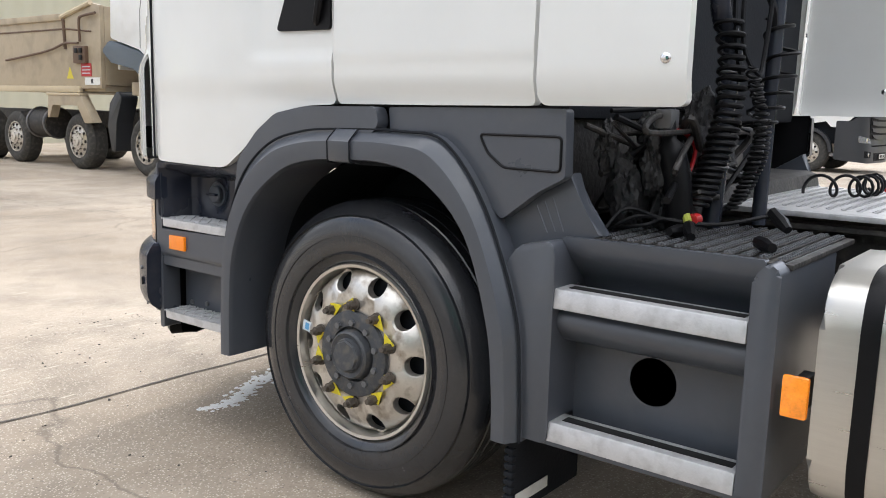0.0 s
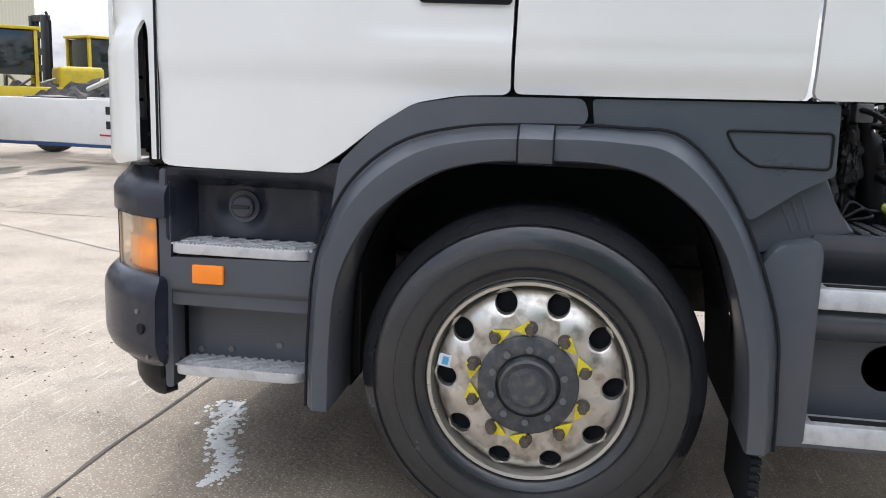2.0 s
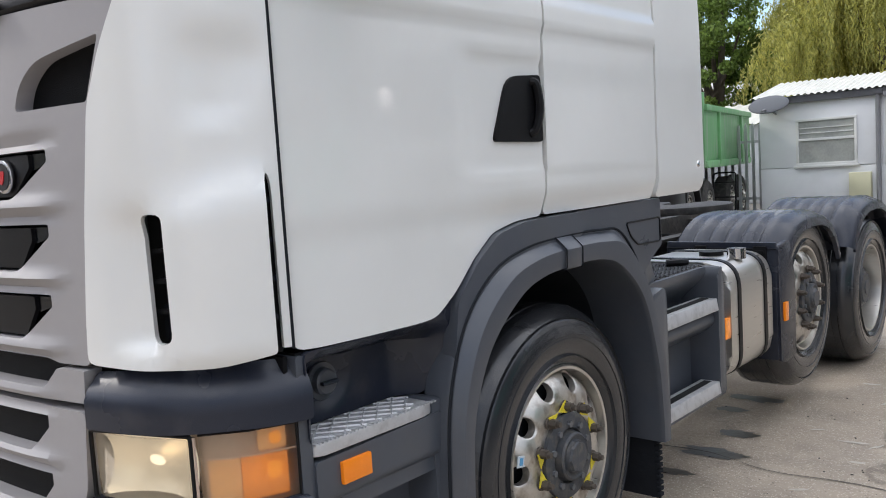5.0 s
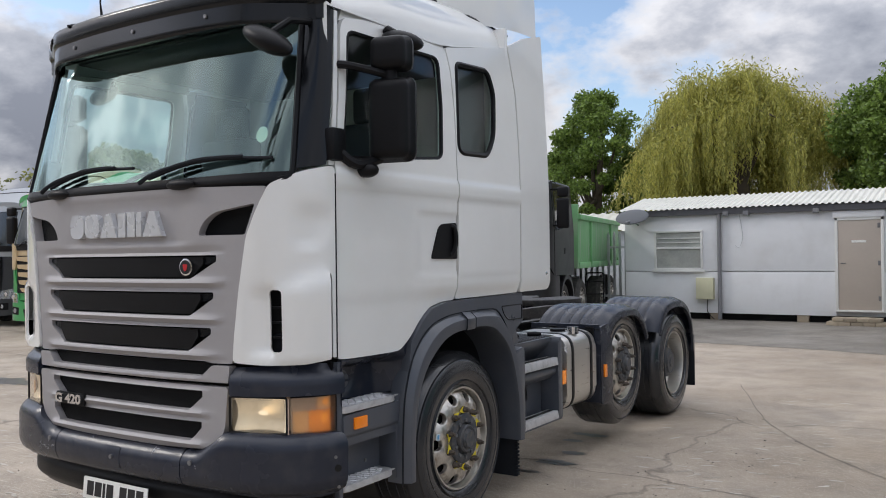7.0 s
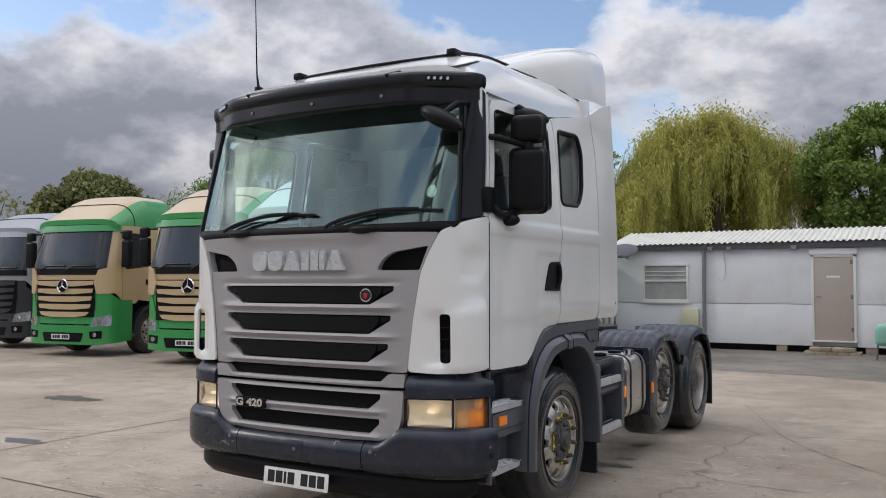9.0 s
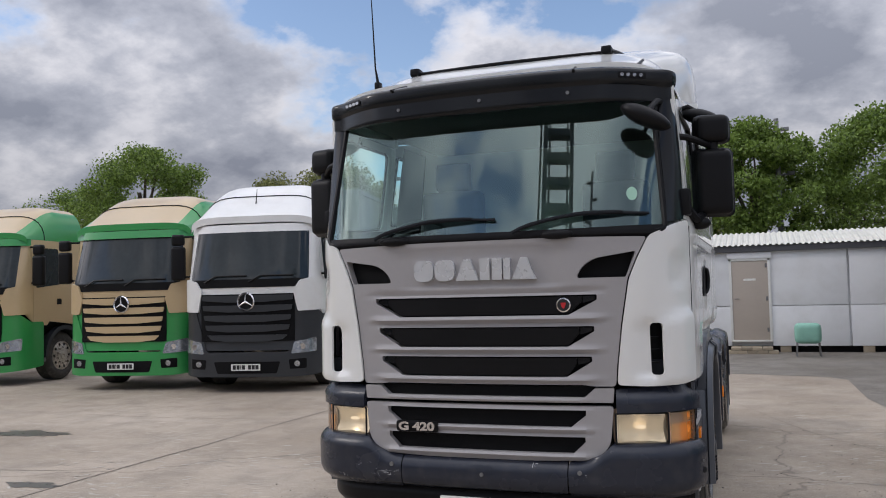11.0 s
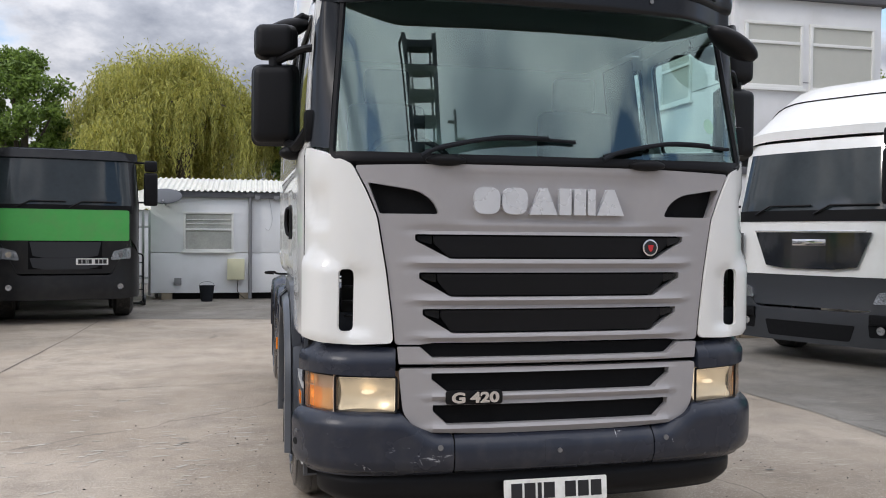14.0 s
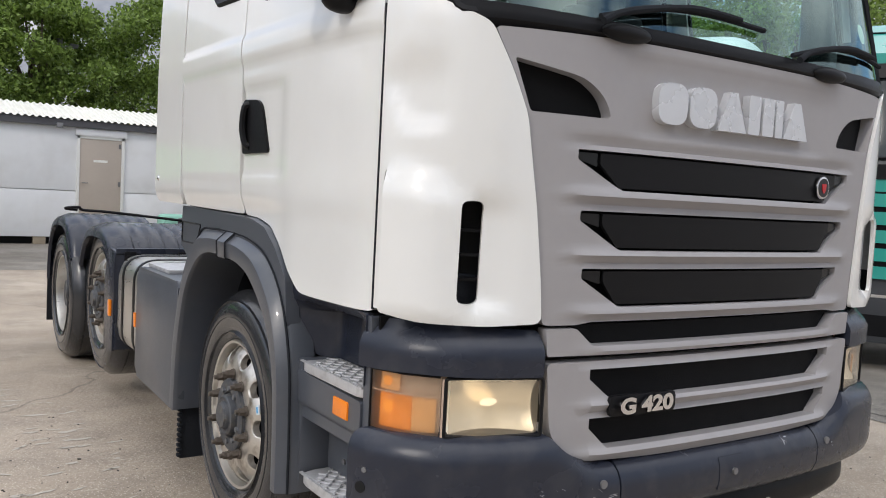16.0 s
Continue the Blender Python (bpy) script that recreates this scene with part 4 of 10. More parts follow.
visor = part("sun_visor", panel(bm_new(), rounded([(-fy(0.44), 2.745), (-fy(0.44), 2.90), (-fx(1.0), 2.925), (0.01, 2.935), (fx(1.0), 2.925), (fy(0.44), 2.90), (fy(0.44), 2.745), (fx(0.95), 2.715), (0.01, 2.705), (-fx(0.95), 2.715)], 0.03),
                             visor_surf, 0.03, 0.05, 0.0125, None, 0.008), VISOR, tractor, "dark glossy sun visor with two small lamps")
for k, side_name in SIDES:
    lamp = part("visor_lamp", panel(bm_new(), rounded([(k * fx(0.855), 2.852), (k * fx(0.855), 2.885), (k * fx(1.0), 2.882), (k * fx(1.0), 2.849)], 0.006), lambda u, v, d: visor_surf(u, v, 0.006 + d), 0.01, 0.05, 0.0125), BLACK, visor)
    for j in range(4):
        bm = bm_new()
        disc(bm, 0.011, visor_surf(k * fx(0.875 + 0.033 * j), 2.866, 0.010), "y", 10, 0.006)
        part("diode", bm, CHROME, lamp)
    part("visor_bracket", tube(bm_new(), [visor_surf(k * fx(0.60), 2.90, 0.01), visor_surf(k * fx(0.60), 2.935, -0.02), cab(k * fx(0.60), 2.99, -0.02)], 0.010, 6), BLACK, visor)
for x in (-0.56, 0.0, 0.56):
    bm = bm_new()
    disc(bm, 0.011, visor_surf(fx(x), 2.775, 0.004), "y", 10, 0.008)
    part("screw", bm, STEEL, visor)

# roof
def roof_point(a, y):
    """a from -1 to 1 across, y back."""
    t = max(0.0, min(1.0, (y - 0.36) / 1.8))
    crown = 2.99 + 0.205 * smooth(t / 0.40 + 0.12) + 0.05 * t
    edge = 2.800 + 0.11 * smooth((t - 0.5) / 0.5)
    w = 1.128
    x = w * a
    e = abs(a)
    z = edge + (crown - edge) * (1 - e ** 6.5) ** 0.62
    yy = y + 0.06 * (e ** 4) * (1 - t) - (0.0 if t > 0.02 else 0)
    return Vector((x, yy, z))


bm = bm_new()
NA, NY = 44, 26
grid = [[bm.verts.new(roof_point(math.sin((i / NA * 2 - 1) * math.pi / 2), 0.345 + 1.82 * j / NY)) for i in range(NA + 1)] for j in range(NY + 1)]
for j in range(NY):
    for i in range(NA):
        bm.faces.new((grid[j][i], grid[j][i + 1], grid[j + 1][i + 1], grid[j + 1][i]))
front_edge = [bm.verts.new(v.co + Vector((0, 0.0, -0.18))) for v in grid[0]]
for i in range(NA):
    bm.faces.new((front_edge[i], front_edge[i + 1], grid[0][i + 1], grid[0][i]))
roof = part("roof", bm, WHITE, tractor, "white cab roof", sharp=50)
for k, side_name in SIDES:
    part("roof_seam", tube(bm_new(), [roof_point(k * 0.82, 0.36), roof_point(k * 0.815, 0.7), roof_point(k * 0.81, 1.3), roof_point(k * 0.80, 2.1)], 0.008, 6), BLACK, roof)
rail = empty("roof_rail")
rail.parent = tractor
part("bar", tube(bm_new(), spline([roof_point(-0.60, 0.86) + Vector((0, 0, 0.0)), roof_point(-0.58, 0.84) + Vector((0, 0, 0.008)), roof_point(0.0, 0.80) + Vector((0, 0, 0.012)), roof_point(0.58, 0.84) + Vector((0, 0, 0.008)), roof_point(0.60, 0.86)], 6), 0.012, 8), BLACK, rail)
for k, side_name in SIDES:
    part("side_bar", tube(bm_new(), spline([roof_point(k * 0.62, 0.86) + Vector((0, 0, 0.02)), roof_point(k * 0.66, 1.2) + Vector((0, 0, 0.04)), roof_point(k * 0.70, 1.7) + Vector((0, 0, 0.03))], 5), 0.013, 6), BLACK, rail)
    part("foot", box(bm_new(), roof_point(k * 0.60, 0.84) - Vector((0.035, 0.05, 0.01)), roof_point(k * 0.60, 0.84) + Vector((0.035, 0.05, 0.045)), 0.015), BLACK, rail)
ant = empty("aerial")
ant.parent = tractor
part("base", box(bm_new(), roof_point(-0.76, 0.56) - Vector((0.02, 0.03, 0.02)), roof_point(-0.76, 0.56) + Vector((0.02, 0.03, 0.05)), 0.012), BLACK, ant)
a0 = roof_point(-0.76, 0.56)
part("whip", tube(bm_new(), [a0 + Vector((0, 0, 0.03)), a0 + Vector((-0.02, 0, 0.15)), a0 + Vector((-0.05, 0.01, 0.75))], [0.012, 0.006, 0.003], 6), BLACK, ant)

# roof air deflector
bm = bm_new()
NX, NB = 30, 22


def spoiler_point(a, t):
    y = 1.12 + 1.50 * t - 0.10 * (1 - a * a) * (1 - t)
    top = 3.17 + 0.52 * smooth(t * 0.80 + 0.10) - 0.05 * t ** 3
    low = 3.03 + 0.06 * t
    e = abs(a)
    w = 0.74 + 0.40 * smooth(t / 0.85)
    return Vector((w * math.sin(a * math.pi / 2), y, low + (top - low) * (1 - e ** 5) ** 0.6))


g = [[bm.verts.new(spoiler_point(-1 + 2 * i / NX, j / NB)) for i in range(NX + 1)] for j in range(NB + 1)]
for j in range(NB):
    for i in range(NX):
        bm.faces.new((g[j][i], g[j][i + 1], g[j + 1][i + 1], g[j + 1][i]))
inner = [bm.verts.new(v.co * 0.985 + Vector((0, 0.05, 0.02))) for v in g[-1]]
for i in range(NX):
    bm.faces.new((g[-1][i], g[-1][i + 1], inner[i + 1], inner[i]))
spoiler = part("roof_deflector", bm, WHITE, tractor, "white roof air deflector", sharp=50)
for k, side_name in SIDES:
    part("stay", tube(bm_new(), [(k * 0.85, 1.35, 3.05), (k * 1.02, 1.9, 3.10), (k * 1.08, 2.3, 3.05)], 0.014, 6), BLACK, spoiler)

# rear wall, floor and the inside of the cab
box_part("cab_back", (-1.17, 2.12, 1.36), (1.17, 2.155, 3.06), WHITE, tractor, 0.02)
# black sheet over the white rear wall, put there for its shade
box_part("rear_cover", (-1.12, 2.157, 1.30), (1.12, 2.20, 2.25), MATT, tractor, 0.02, "matt black sheet that stands for the shade on the rear wall")
box_part("cab_floor", (-1.12, 0.22, 1.13), (1.12, 2.12, 1.22), MATT, tractor, 0.01)
part("dashboard", panel(bm_new(), [(fx(-1.04), 1.50), (fx(-1.04), 1.93), (fx(1.04), 1.93), (fx(1.04), 1.50)], lambda u, v, d: cab(u, v, -0.10 - 0.25 * smooth((1.97 - v) / 0.3) + d), 0.3, 0.1, 0.06), INTERIOR, tractor)
box_part("dash_top", (-1.02, 0.26, 1.86), (1.02, 0.72, 1.925), INTERIOR, tractor, 0.03)
for x in (-0.62, 0.62):
    seat = empty("seat")
    seat.parent = tractor
    box_part("cushion", (x - 0.25, 0.92, 1.62), (x + 0.25, 1.42, 1.78), SEAT, seat, 0.05, seg=3)
    box_part("backrest", (x - 0.24, 1.34, 1.75), (x + 0.24, 1.50, 2.40), SEAT, seat, 0.06, seg=3)
    box_part("headrest", (x - 0.14, 1.38, 2.40), (x + 0.14, 1.48, 2.62), SEAT, seat, 0.04, seg=3)
    box_part("pedestal", (x - 0.2, 0.95, 1.22), (x + 0.2, 1.4, 1.62), INTERIOR, seat, 0.02)
wheel_ring = [Vector((-0.62, 0.60, 1.98)) + 0.22 * (math.cos(a) * Vector((1, 0, 0)) + math.sin(a) * Vector((0, 0.75, 0.66))) for a in [2 * math.pi * i / 32 for i in range(32)]]
sw = part("steering_wheel", tube(bm_new(), wheel_ring, 0.016, 8, True), BLACK, tractor, "black steering wheel")
part("hub", tube(bm_new(), [(-0.84, 0.60, 1.98), (-0.62, 0.585, 1.97), (-0.40, 0.60, 1.98)], [0.02, 0.05, 0.02], 8), BLACK, sw)
part("column", tube(bm_new(), [(-0.62, 0.585, 1.96), (-0.62, 0.45, 1.78)], 0.04, 8), BLACK, sw)
box_part("headliner", (-1.0, 0.5, 2.80), (1.0, 2.12, 2.83), INTERIOR, tractor, 0.01)
box_part("bunk", (-1.1, 1.60, 1.60), (1.1, 2.10, 1.85), SEAT, tractor, 0.05)

# mirrors
for k, side_name in SIDES:
    mir = empty("mirror")
    mir.parent = tractor
    tagged(mir, label="black mirror assembly, a large and a small housing on arms")
    cx, cy = k * 1.318, 0.66

    def housing(z0, z1, w, dep, name, cx=cx, cy=cy, mir=mir, k=k):
        bm = bm_new()
        box(bm, (-w / 2, -dep / 2, z0), (w / 2, dep / 2, z1), 0.055, 4)
        for v in bm.verts:
            if v.co.y < 0:
                v.co.x *= 0.86
                v.co.z = (z0 + z1) / 2 + (v.co.z - (z0 + z1) / 2) * 0.94
        bm.transform(pose(cx, cy, 0, 0, 0, k * 14))
        h = part(name, bm, BLACK, mir)
        bm = bm_new()
        box(bm, (-w / 2 + 0.02, dep / 2 - 0.004, z0 + 0.025), (w / 2 - 0.02, dep / 2 + 0.003, z1 - 0.025), 0.002)
        bm.transform(pose(cx, cy, 0, 0, 0, k * 14))
        part("glass", bm, CHROME, h, "silvered mirror glass")
    housing(2.045, 2.468, 0.25, 0.13, "large_housing")
    housing(2.49, 2.672, 0.225, 0.13, "small_housing")
    part("stem", tube(bm_new(), [(cx, cy, 2.44), (cx, cy, 2.52)], 0.035, 10), BLACK, mir)
    part("upper_arm", tube(bm_new(), spline([cab(fy(0.47, k), 2.52, 0.0), (k * 1.20, 0.50, 2.51), (cx, cy, 2.475)], 5), 0.020, 8), BLACK, mir)
    part("lower_arm", tube(bm_new(), spline([cab(fy(0.42, k), 2.10, 0.0), (k * 1.22, 0.50, 2.03), (cx - k * 0.06, cy, 2.07)], 5), 0.026, 8), BLACK, mir)
    part("pillar_clamp", box(bm_new(), (k * 1.155 - 0.03, 0.36, 2.04), (k * 1.155 + 0.045, 0.46, 2.20), 0.02), BLACK, mir)
    # side camera lamp under the mirror
    bm = bm_new()
    bmesh.ops.create_uvsphere(bm, u_segments=14, v_segments=10, radius=0.05, matrix=Matrix.Translation((k * 1.235, 0.57, 2.005)) @ Matrix.Diagonal((1.3, 0.9, 0.75, 1)))
    part("blind_spot_mirror", bm, BLACK, mir)
    # kerb mirror over the door
    bm = bm_new()
    bmesh.ops.create_uvsphere(bm, u_segments=16, v_segments=10, radius=1.0, matrix=Matrix.Translation((k * 1.25, 0.86, 2.70)) @ Matrix.Rotation(radians(k * 18), 4, "Y") @ Matrix.Diagonal((0.13, 0.07, 0.05, 1)))
    part("kerb_mirror", bm, BLACK, mir)
    part("kerb_arm", tube(bm_new(), [cab(fy(0.86, k), 2.76, 0.0), (k * 1.17, 0.84, 2.77), (k * 1.23, 0.85, 2.73)], 0.018, 8), BLACK, mir)
# front mirror on the nearside top corner of the screen
fm = empty("front_mirror")
fm.parent = tractor
bm = bm_new()
bmesh.ops.create_uvsphere(bm, u_segments=20, v_segments=12, radius=1.0, matrix=Matrix.Translation((0.985, 0.15, 2.595)) @ Matrix.Rotation(radians(28), 4, "Y") @ Matrix.Diagonal((0.155, 0.085, 0.055, 1)))
part("housing", bm, BLACK, fm)
part("arm", tube(bm_new(), [(1.05, 0.42, 2.73), (1.04, 0.24, 2.70), (1.0, 0.16, 2.63)], 0.017, 8), BLACK, fm)

# wheels
def front_wheel(parent, X, y, z, k, tyre_mat, concave=False, tag=None, name="wheel", tags=True):
    """A wheel whose outer side faces k; X is how far out its tyre's face lies."""
    wheel = empty(name)
    wheel.parent = parent
    wheel.matrix_local = Matrix.Translation((k * X, y, z)) @ (Matrix() if k > 0 else Matrix.Rotation(math.pi, 4, "Z"))
    prof = [(0.292, -0.05), (0.300, -0.012), (0.315, 0.006), (0.36, 0.020), (0.41, 0.022), (0.45, 0.010), (0.468, -0.002), (0.471, -0.007), (0.482, -0.014), (0.485, -0.020), (0.494, -0.027), (0.497, -0.034), (0.505, -0.043), (0.508, -0.055)]
    for g0, deep in ((-0.078, 0.0045), (-0.125, 0.003), (-0.190, 0.003), (-0.250, 0.003)):
        prof += [(0.510, g0 + 0.005), (0.510 - deep, g0 + 0.002), (0.510 - deep, g0 - 0.002), (0.510, g0 - 0.005)]
    prof += [(0.505, -0.285), (0.49, -0.30), (0.44, -0.325), (0.36, -0.322), (0.30, -0.29)]
    ty = part("tyre", lathe(bm_new(), prof, 72), tyre_mat, wheel, "worn black tyre")
    for r in (0.335, 0.395, 0.462):
        part("sidewall_ring", lathe(bm_new(), [(r - 0.003, 0.010 if r < 0.45 else 0.0), (r, 0.024 if r < 0.45 else 0.009), (r + 0.003, 0.010 if r < 0.45 else 0.0)], 72), tyre_mat, ty)
    dish = -0.15 if concave else 0.012
    rim_prof = [(0.296, -0.04), (0.303, -0.006), (0.298, 0.004), (0.288, 0.002), (0.284, -0.02), (0.278, -0.045 if not concave else -0.10)]
    rim = part("rim", lathe(bm_new(), rim_prof + [(0.272, (-0.020 if not concave else dish - 0.01))], 72), ALU, wheel, "stained alloy rim")

    def at(r, a):
        if concave:
            d = dish + 0.03 * smooth((r - 0.20) / 0.08)
        else:
            d = float(np.interp(r, [0.14, 0.19, 0.225, 0.255, 0.274], [0.014, 0.016, 0.010, -0.008, -0.030]))
        return Vector((d, r * math.cos(a), r * math.sin(a)))
    bm = bm_new()
    holes = bm_new()
    step = math.pi / 5
    for h in range(10):
        a0 = h * step + step / 2 + math.pi / 2
        c = Vector((0.243 * math.cos(a0), 0.243 * math.sin(a0)))
        border = [(r, a0 - step / 2) for r in np.linspace(0.14, 0.274, 6)] + [(0.274, a0 + q * step) for q in np.linspace(-0.5, 0.5, 9)[1:-1]]
        border += [(r, a0 + step / 2) for r in np.linspace(0.274, 0.14, 6)] + [(0.14, a0 - q * step) for q in np.linspace(-0.5, 0.5, 9)[1:-1]]
        outer, mid, inn, deep = [], [], [], []
        for r, a in border:
            p = Vector((r * math.cos(a), r * math.sin(a)))
            d = (p - c)
            ang = math.atan2(d.y, d.x)
            outer.append(bm.verts.new(at(r, a)))
            for ring, rad, push in ((mid, 0.039, 0.0), (inn, 0.033, -0.004), (deep, 0.032, -0.03)):
                e = c + rad * Vector((math.cos(ang), math.sin(ang)))
                q = at(e.length, math.atan2(e.y, e.x))
                ring.append(bm.verts.new(q + Vector((push, 0, 0))))
        n = len(outer)
        for i in range(n):
            j = (i + 1) % n
            for r0, r1 in ((outer, mid), (mid, inn), (inn, deep)):
                bm.faces.new((r0[i], r0[j], r1[j], r1[i]))
    bmesh.ops.remove_doubles(bm, verts=bm.verts[:], dist=1e-4)
    face = part("wheel_disc", bm, ALLOY, rim)
    bm = bm_new()
    disc(bm, 0.275, (dish - 0.07, 0, 0), "x", 40, 0.01)
    part("brake_drum", bm, MATT, wheel)
    base = -0.14 if concave else 0.014
    hub_prof = [(0.146, base), (0.145, base + 0.014), (0.138, base + 0.018), (0.094, base + 0.016), (0.090, base + 0.002), (0.086, base + 0.004), (0.081, base + 0.034), (0.074, base + 0.040), (0.064, base + 0.034), (0.058, base + 0.034), (0.054, base + 0.046), (0.0001, base + 0.048)]
    if concave:
        hub_prof = [(0.15, base), (0.148, base + 0.05), (0.135, base + 0.09), (0.11, base + 0.10), (0.105, base + 0.115), (0.0001, base + 0.118)]
    hub = part("hub", lathe(bm_new(), hub_prof, 40), HUB, wheel, "grey painted hub")
    bm = bm_new()
    bmesh.ops.create_cone(bm, cap_ends=True, segments=8, radius1=0.056, radius2=0.050, depth=0.012, matrix=Matrix.Translation((hub_prof[-1][1], 0, 0)) @ Matrix.Rotation(radians(90), 4, "Y"))
    part("hub_cap", bm, HUB, hub)
    nut = None
    for i in range(10):
        a = i * step + math.pi / 2
        place = Matrix.Translation((base + 0.004, 0.1675 * math.cos(a), 0.1675 * math.sin(a)))
        if nut is None:
            bm = bm_new()
            bmesh.ops.create_cone(bm, cap_ends=True, segments=18, radius1=0.021, radius2=0.020, depth=0.008, matrix=Matrix.Translation((0.002, 0, 0)) @ Matrix.Rotation(radians(90), 4, "Y"))
            bmesh.ops.create_cone(bm, cap_ends=True, segments=6, radius1=0.0165, radius2=0.0155, depth=0.026, matrix=Matrix.Translation((0.018, 0, 0)) @ Matrix.Rotation(radians(90), 4, "Y"))
            bmesh.ops.create_cone(bm, cap_ends=True, segments=10, radius1=0.0105, radius2=0.009, depth=0.03, matrix=Matrix.Translation((0.03, 0, 0)) @ Matrix.Rotation(radians(90), 4, "Y"))
            nut = part("wheel_nut", bm, RUST, rim, "rusty wheel nut")
            nut.matrix_local = place
        else:
            share("wheel_nut", nut, rim, place)
        if tags and not concave:
            b = a + (1 if i % 2 == 0 else -1) * step * 0.47
            tip = Vector((base + 0.009, 0.1675 * math.cos(b), 0.1675 * math.sin(b)))
            c0 = Vector((base + 0.009, 0.1675 * math.cos(a), 0.1675 * math.sin(a)))
            w = (tip - c0).normalized().cross(Vector((1, 0, 0))) * 0.024
            bm = bm_new()
            q = [bm.verts.new(p) for p in (c0 + w, c0 - w, tip)]
            q2 = [bm.verts.new(p + Vector((0.003, 0, 0))) for p in (c0 + w, c0 - w, tip)]
            bm.faces.new(q), bm.faces.new(q2)
            for e in range(3):
                bm.faces.new((q[e], q[(e + 1) % 3], q2[(e + 1) % 3], q2[e]))
            part("nut_pointer", bm, YELLOW, rim, "yellow wheel nut pointer")
    small = None
    for i in range(10):
        a = i * step + 0.3
        place = Matrix.Translation((base + 0.018, 0.108 * math.cos(a), 0.108 * math.sin(a)))
        if concave:
            continue
        if small is None:
            bm = bm_new()
            bmesh.ops.create_cone(bm, cap_ends=True, segments=6, radius1=0.0125, radius2=0.011, depth=0.016, matrix=Matrix.Rotation(radians(90), 4, "Y"))
            small = part("hub_bolt", bm, BOLT, hub)
            small.matrix_local = place
        else:
            share("hub_bolt", small, hub, place)
    if tag is not None:
        a = tag
        bm = bm_new()
        c = at(0.248, a)
        box(bm, (-0.001, -0.022, -0.018), (0.002, 0.022, 0.018), 0.0)
        bm.transform(Matrix.Translation(c + Vector((0.006, 0, 0))) @ Matrix.Rotation(a, 4, "X"))
        st_ = part("rim_sticker", bm, PALE_TAG, rim, "small white and blue sticker")
        bm = box(bm_new(), (-0.001, -0.008, -0.012), (0.003, 0.010, 0.012), 0.0)
        bm.transform(Matrix.Translation(c + Vector((0.006, 0, 0))) @ Matrix.Rotation(a, 4, "X"))
        part("print", bm, BLUE_TAG, st_)
    return wheel


front_wheel(tractor, 1.165, 1.517, 0.508, 1, TYRE, tag=2.95)
front_wheel(tractor, 1.165, 1.517, 0.508, -1, TYRE, tag=0.3, tags=False)
for k, _ in SIDES:
    front_wheel(tractor, 1.150, 4.14, 0.64, k, TYRE, tags=False)
    front_wheel(tractor, 1.175, 5.46, 0.508, k, TYRE, concave=True)
    w = front_wheel(tractor, 0.845, 5.46, 0.508, k, TYRE, concave=True)
for y in (1.517, 4.14, 5.46):
    part("axle", tube(bm_new(), [(-0.9, y, 0.52), (0.9, y, 0.52)], 0.07, 12), GRIME, tractor)

# ---- wheel arches, steps, chassis ----
LAGGING = mat("foil_lagging", (0.034, 0.033, 0.034), 0.55, metal=0.2, vary=0.5, scale=20, bump=0.6, bump_scale=70)
ARCH_OUT = spline([(0.862, 0.395, 0), (0.868, 0.62, 0), (0.893, 0.857, 0), (0.98, 1.058, 0), (1.125, 1.185, 0), (1.30, 1.236, 0), (1.50, 1.250, 0), (1.74, 1.250, 0), (1.90, 1.225, 0), (2.05, 1.050, 0), (2.165, 0.77, 0), (2.190, 0.56, 0), (2.196, 0.388, 0)], 6)
ARCH_IN = spline([(0.940, 0.395, 0), (0.945, 0.62, 0), (0.970, 0.80, 0), (1.06, 0.97, 0), (1.212, 1.090, 0), (1.34, 1.135, 0), (1.50, 1.150, 0), (1.70, 1.148, 0), (1.85, 1.10, 0), (2.0, 0.960, 0), (2.085, 0.72, 0), (2.110, 0.54, 0), (2.116, 0.386, 0)], 6)
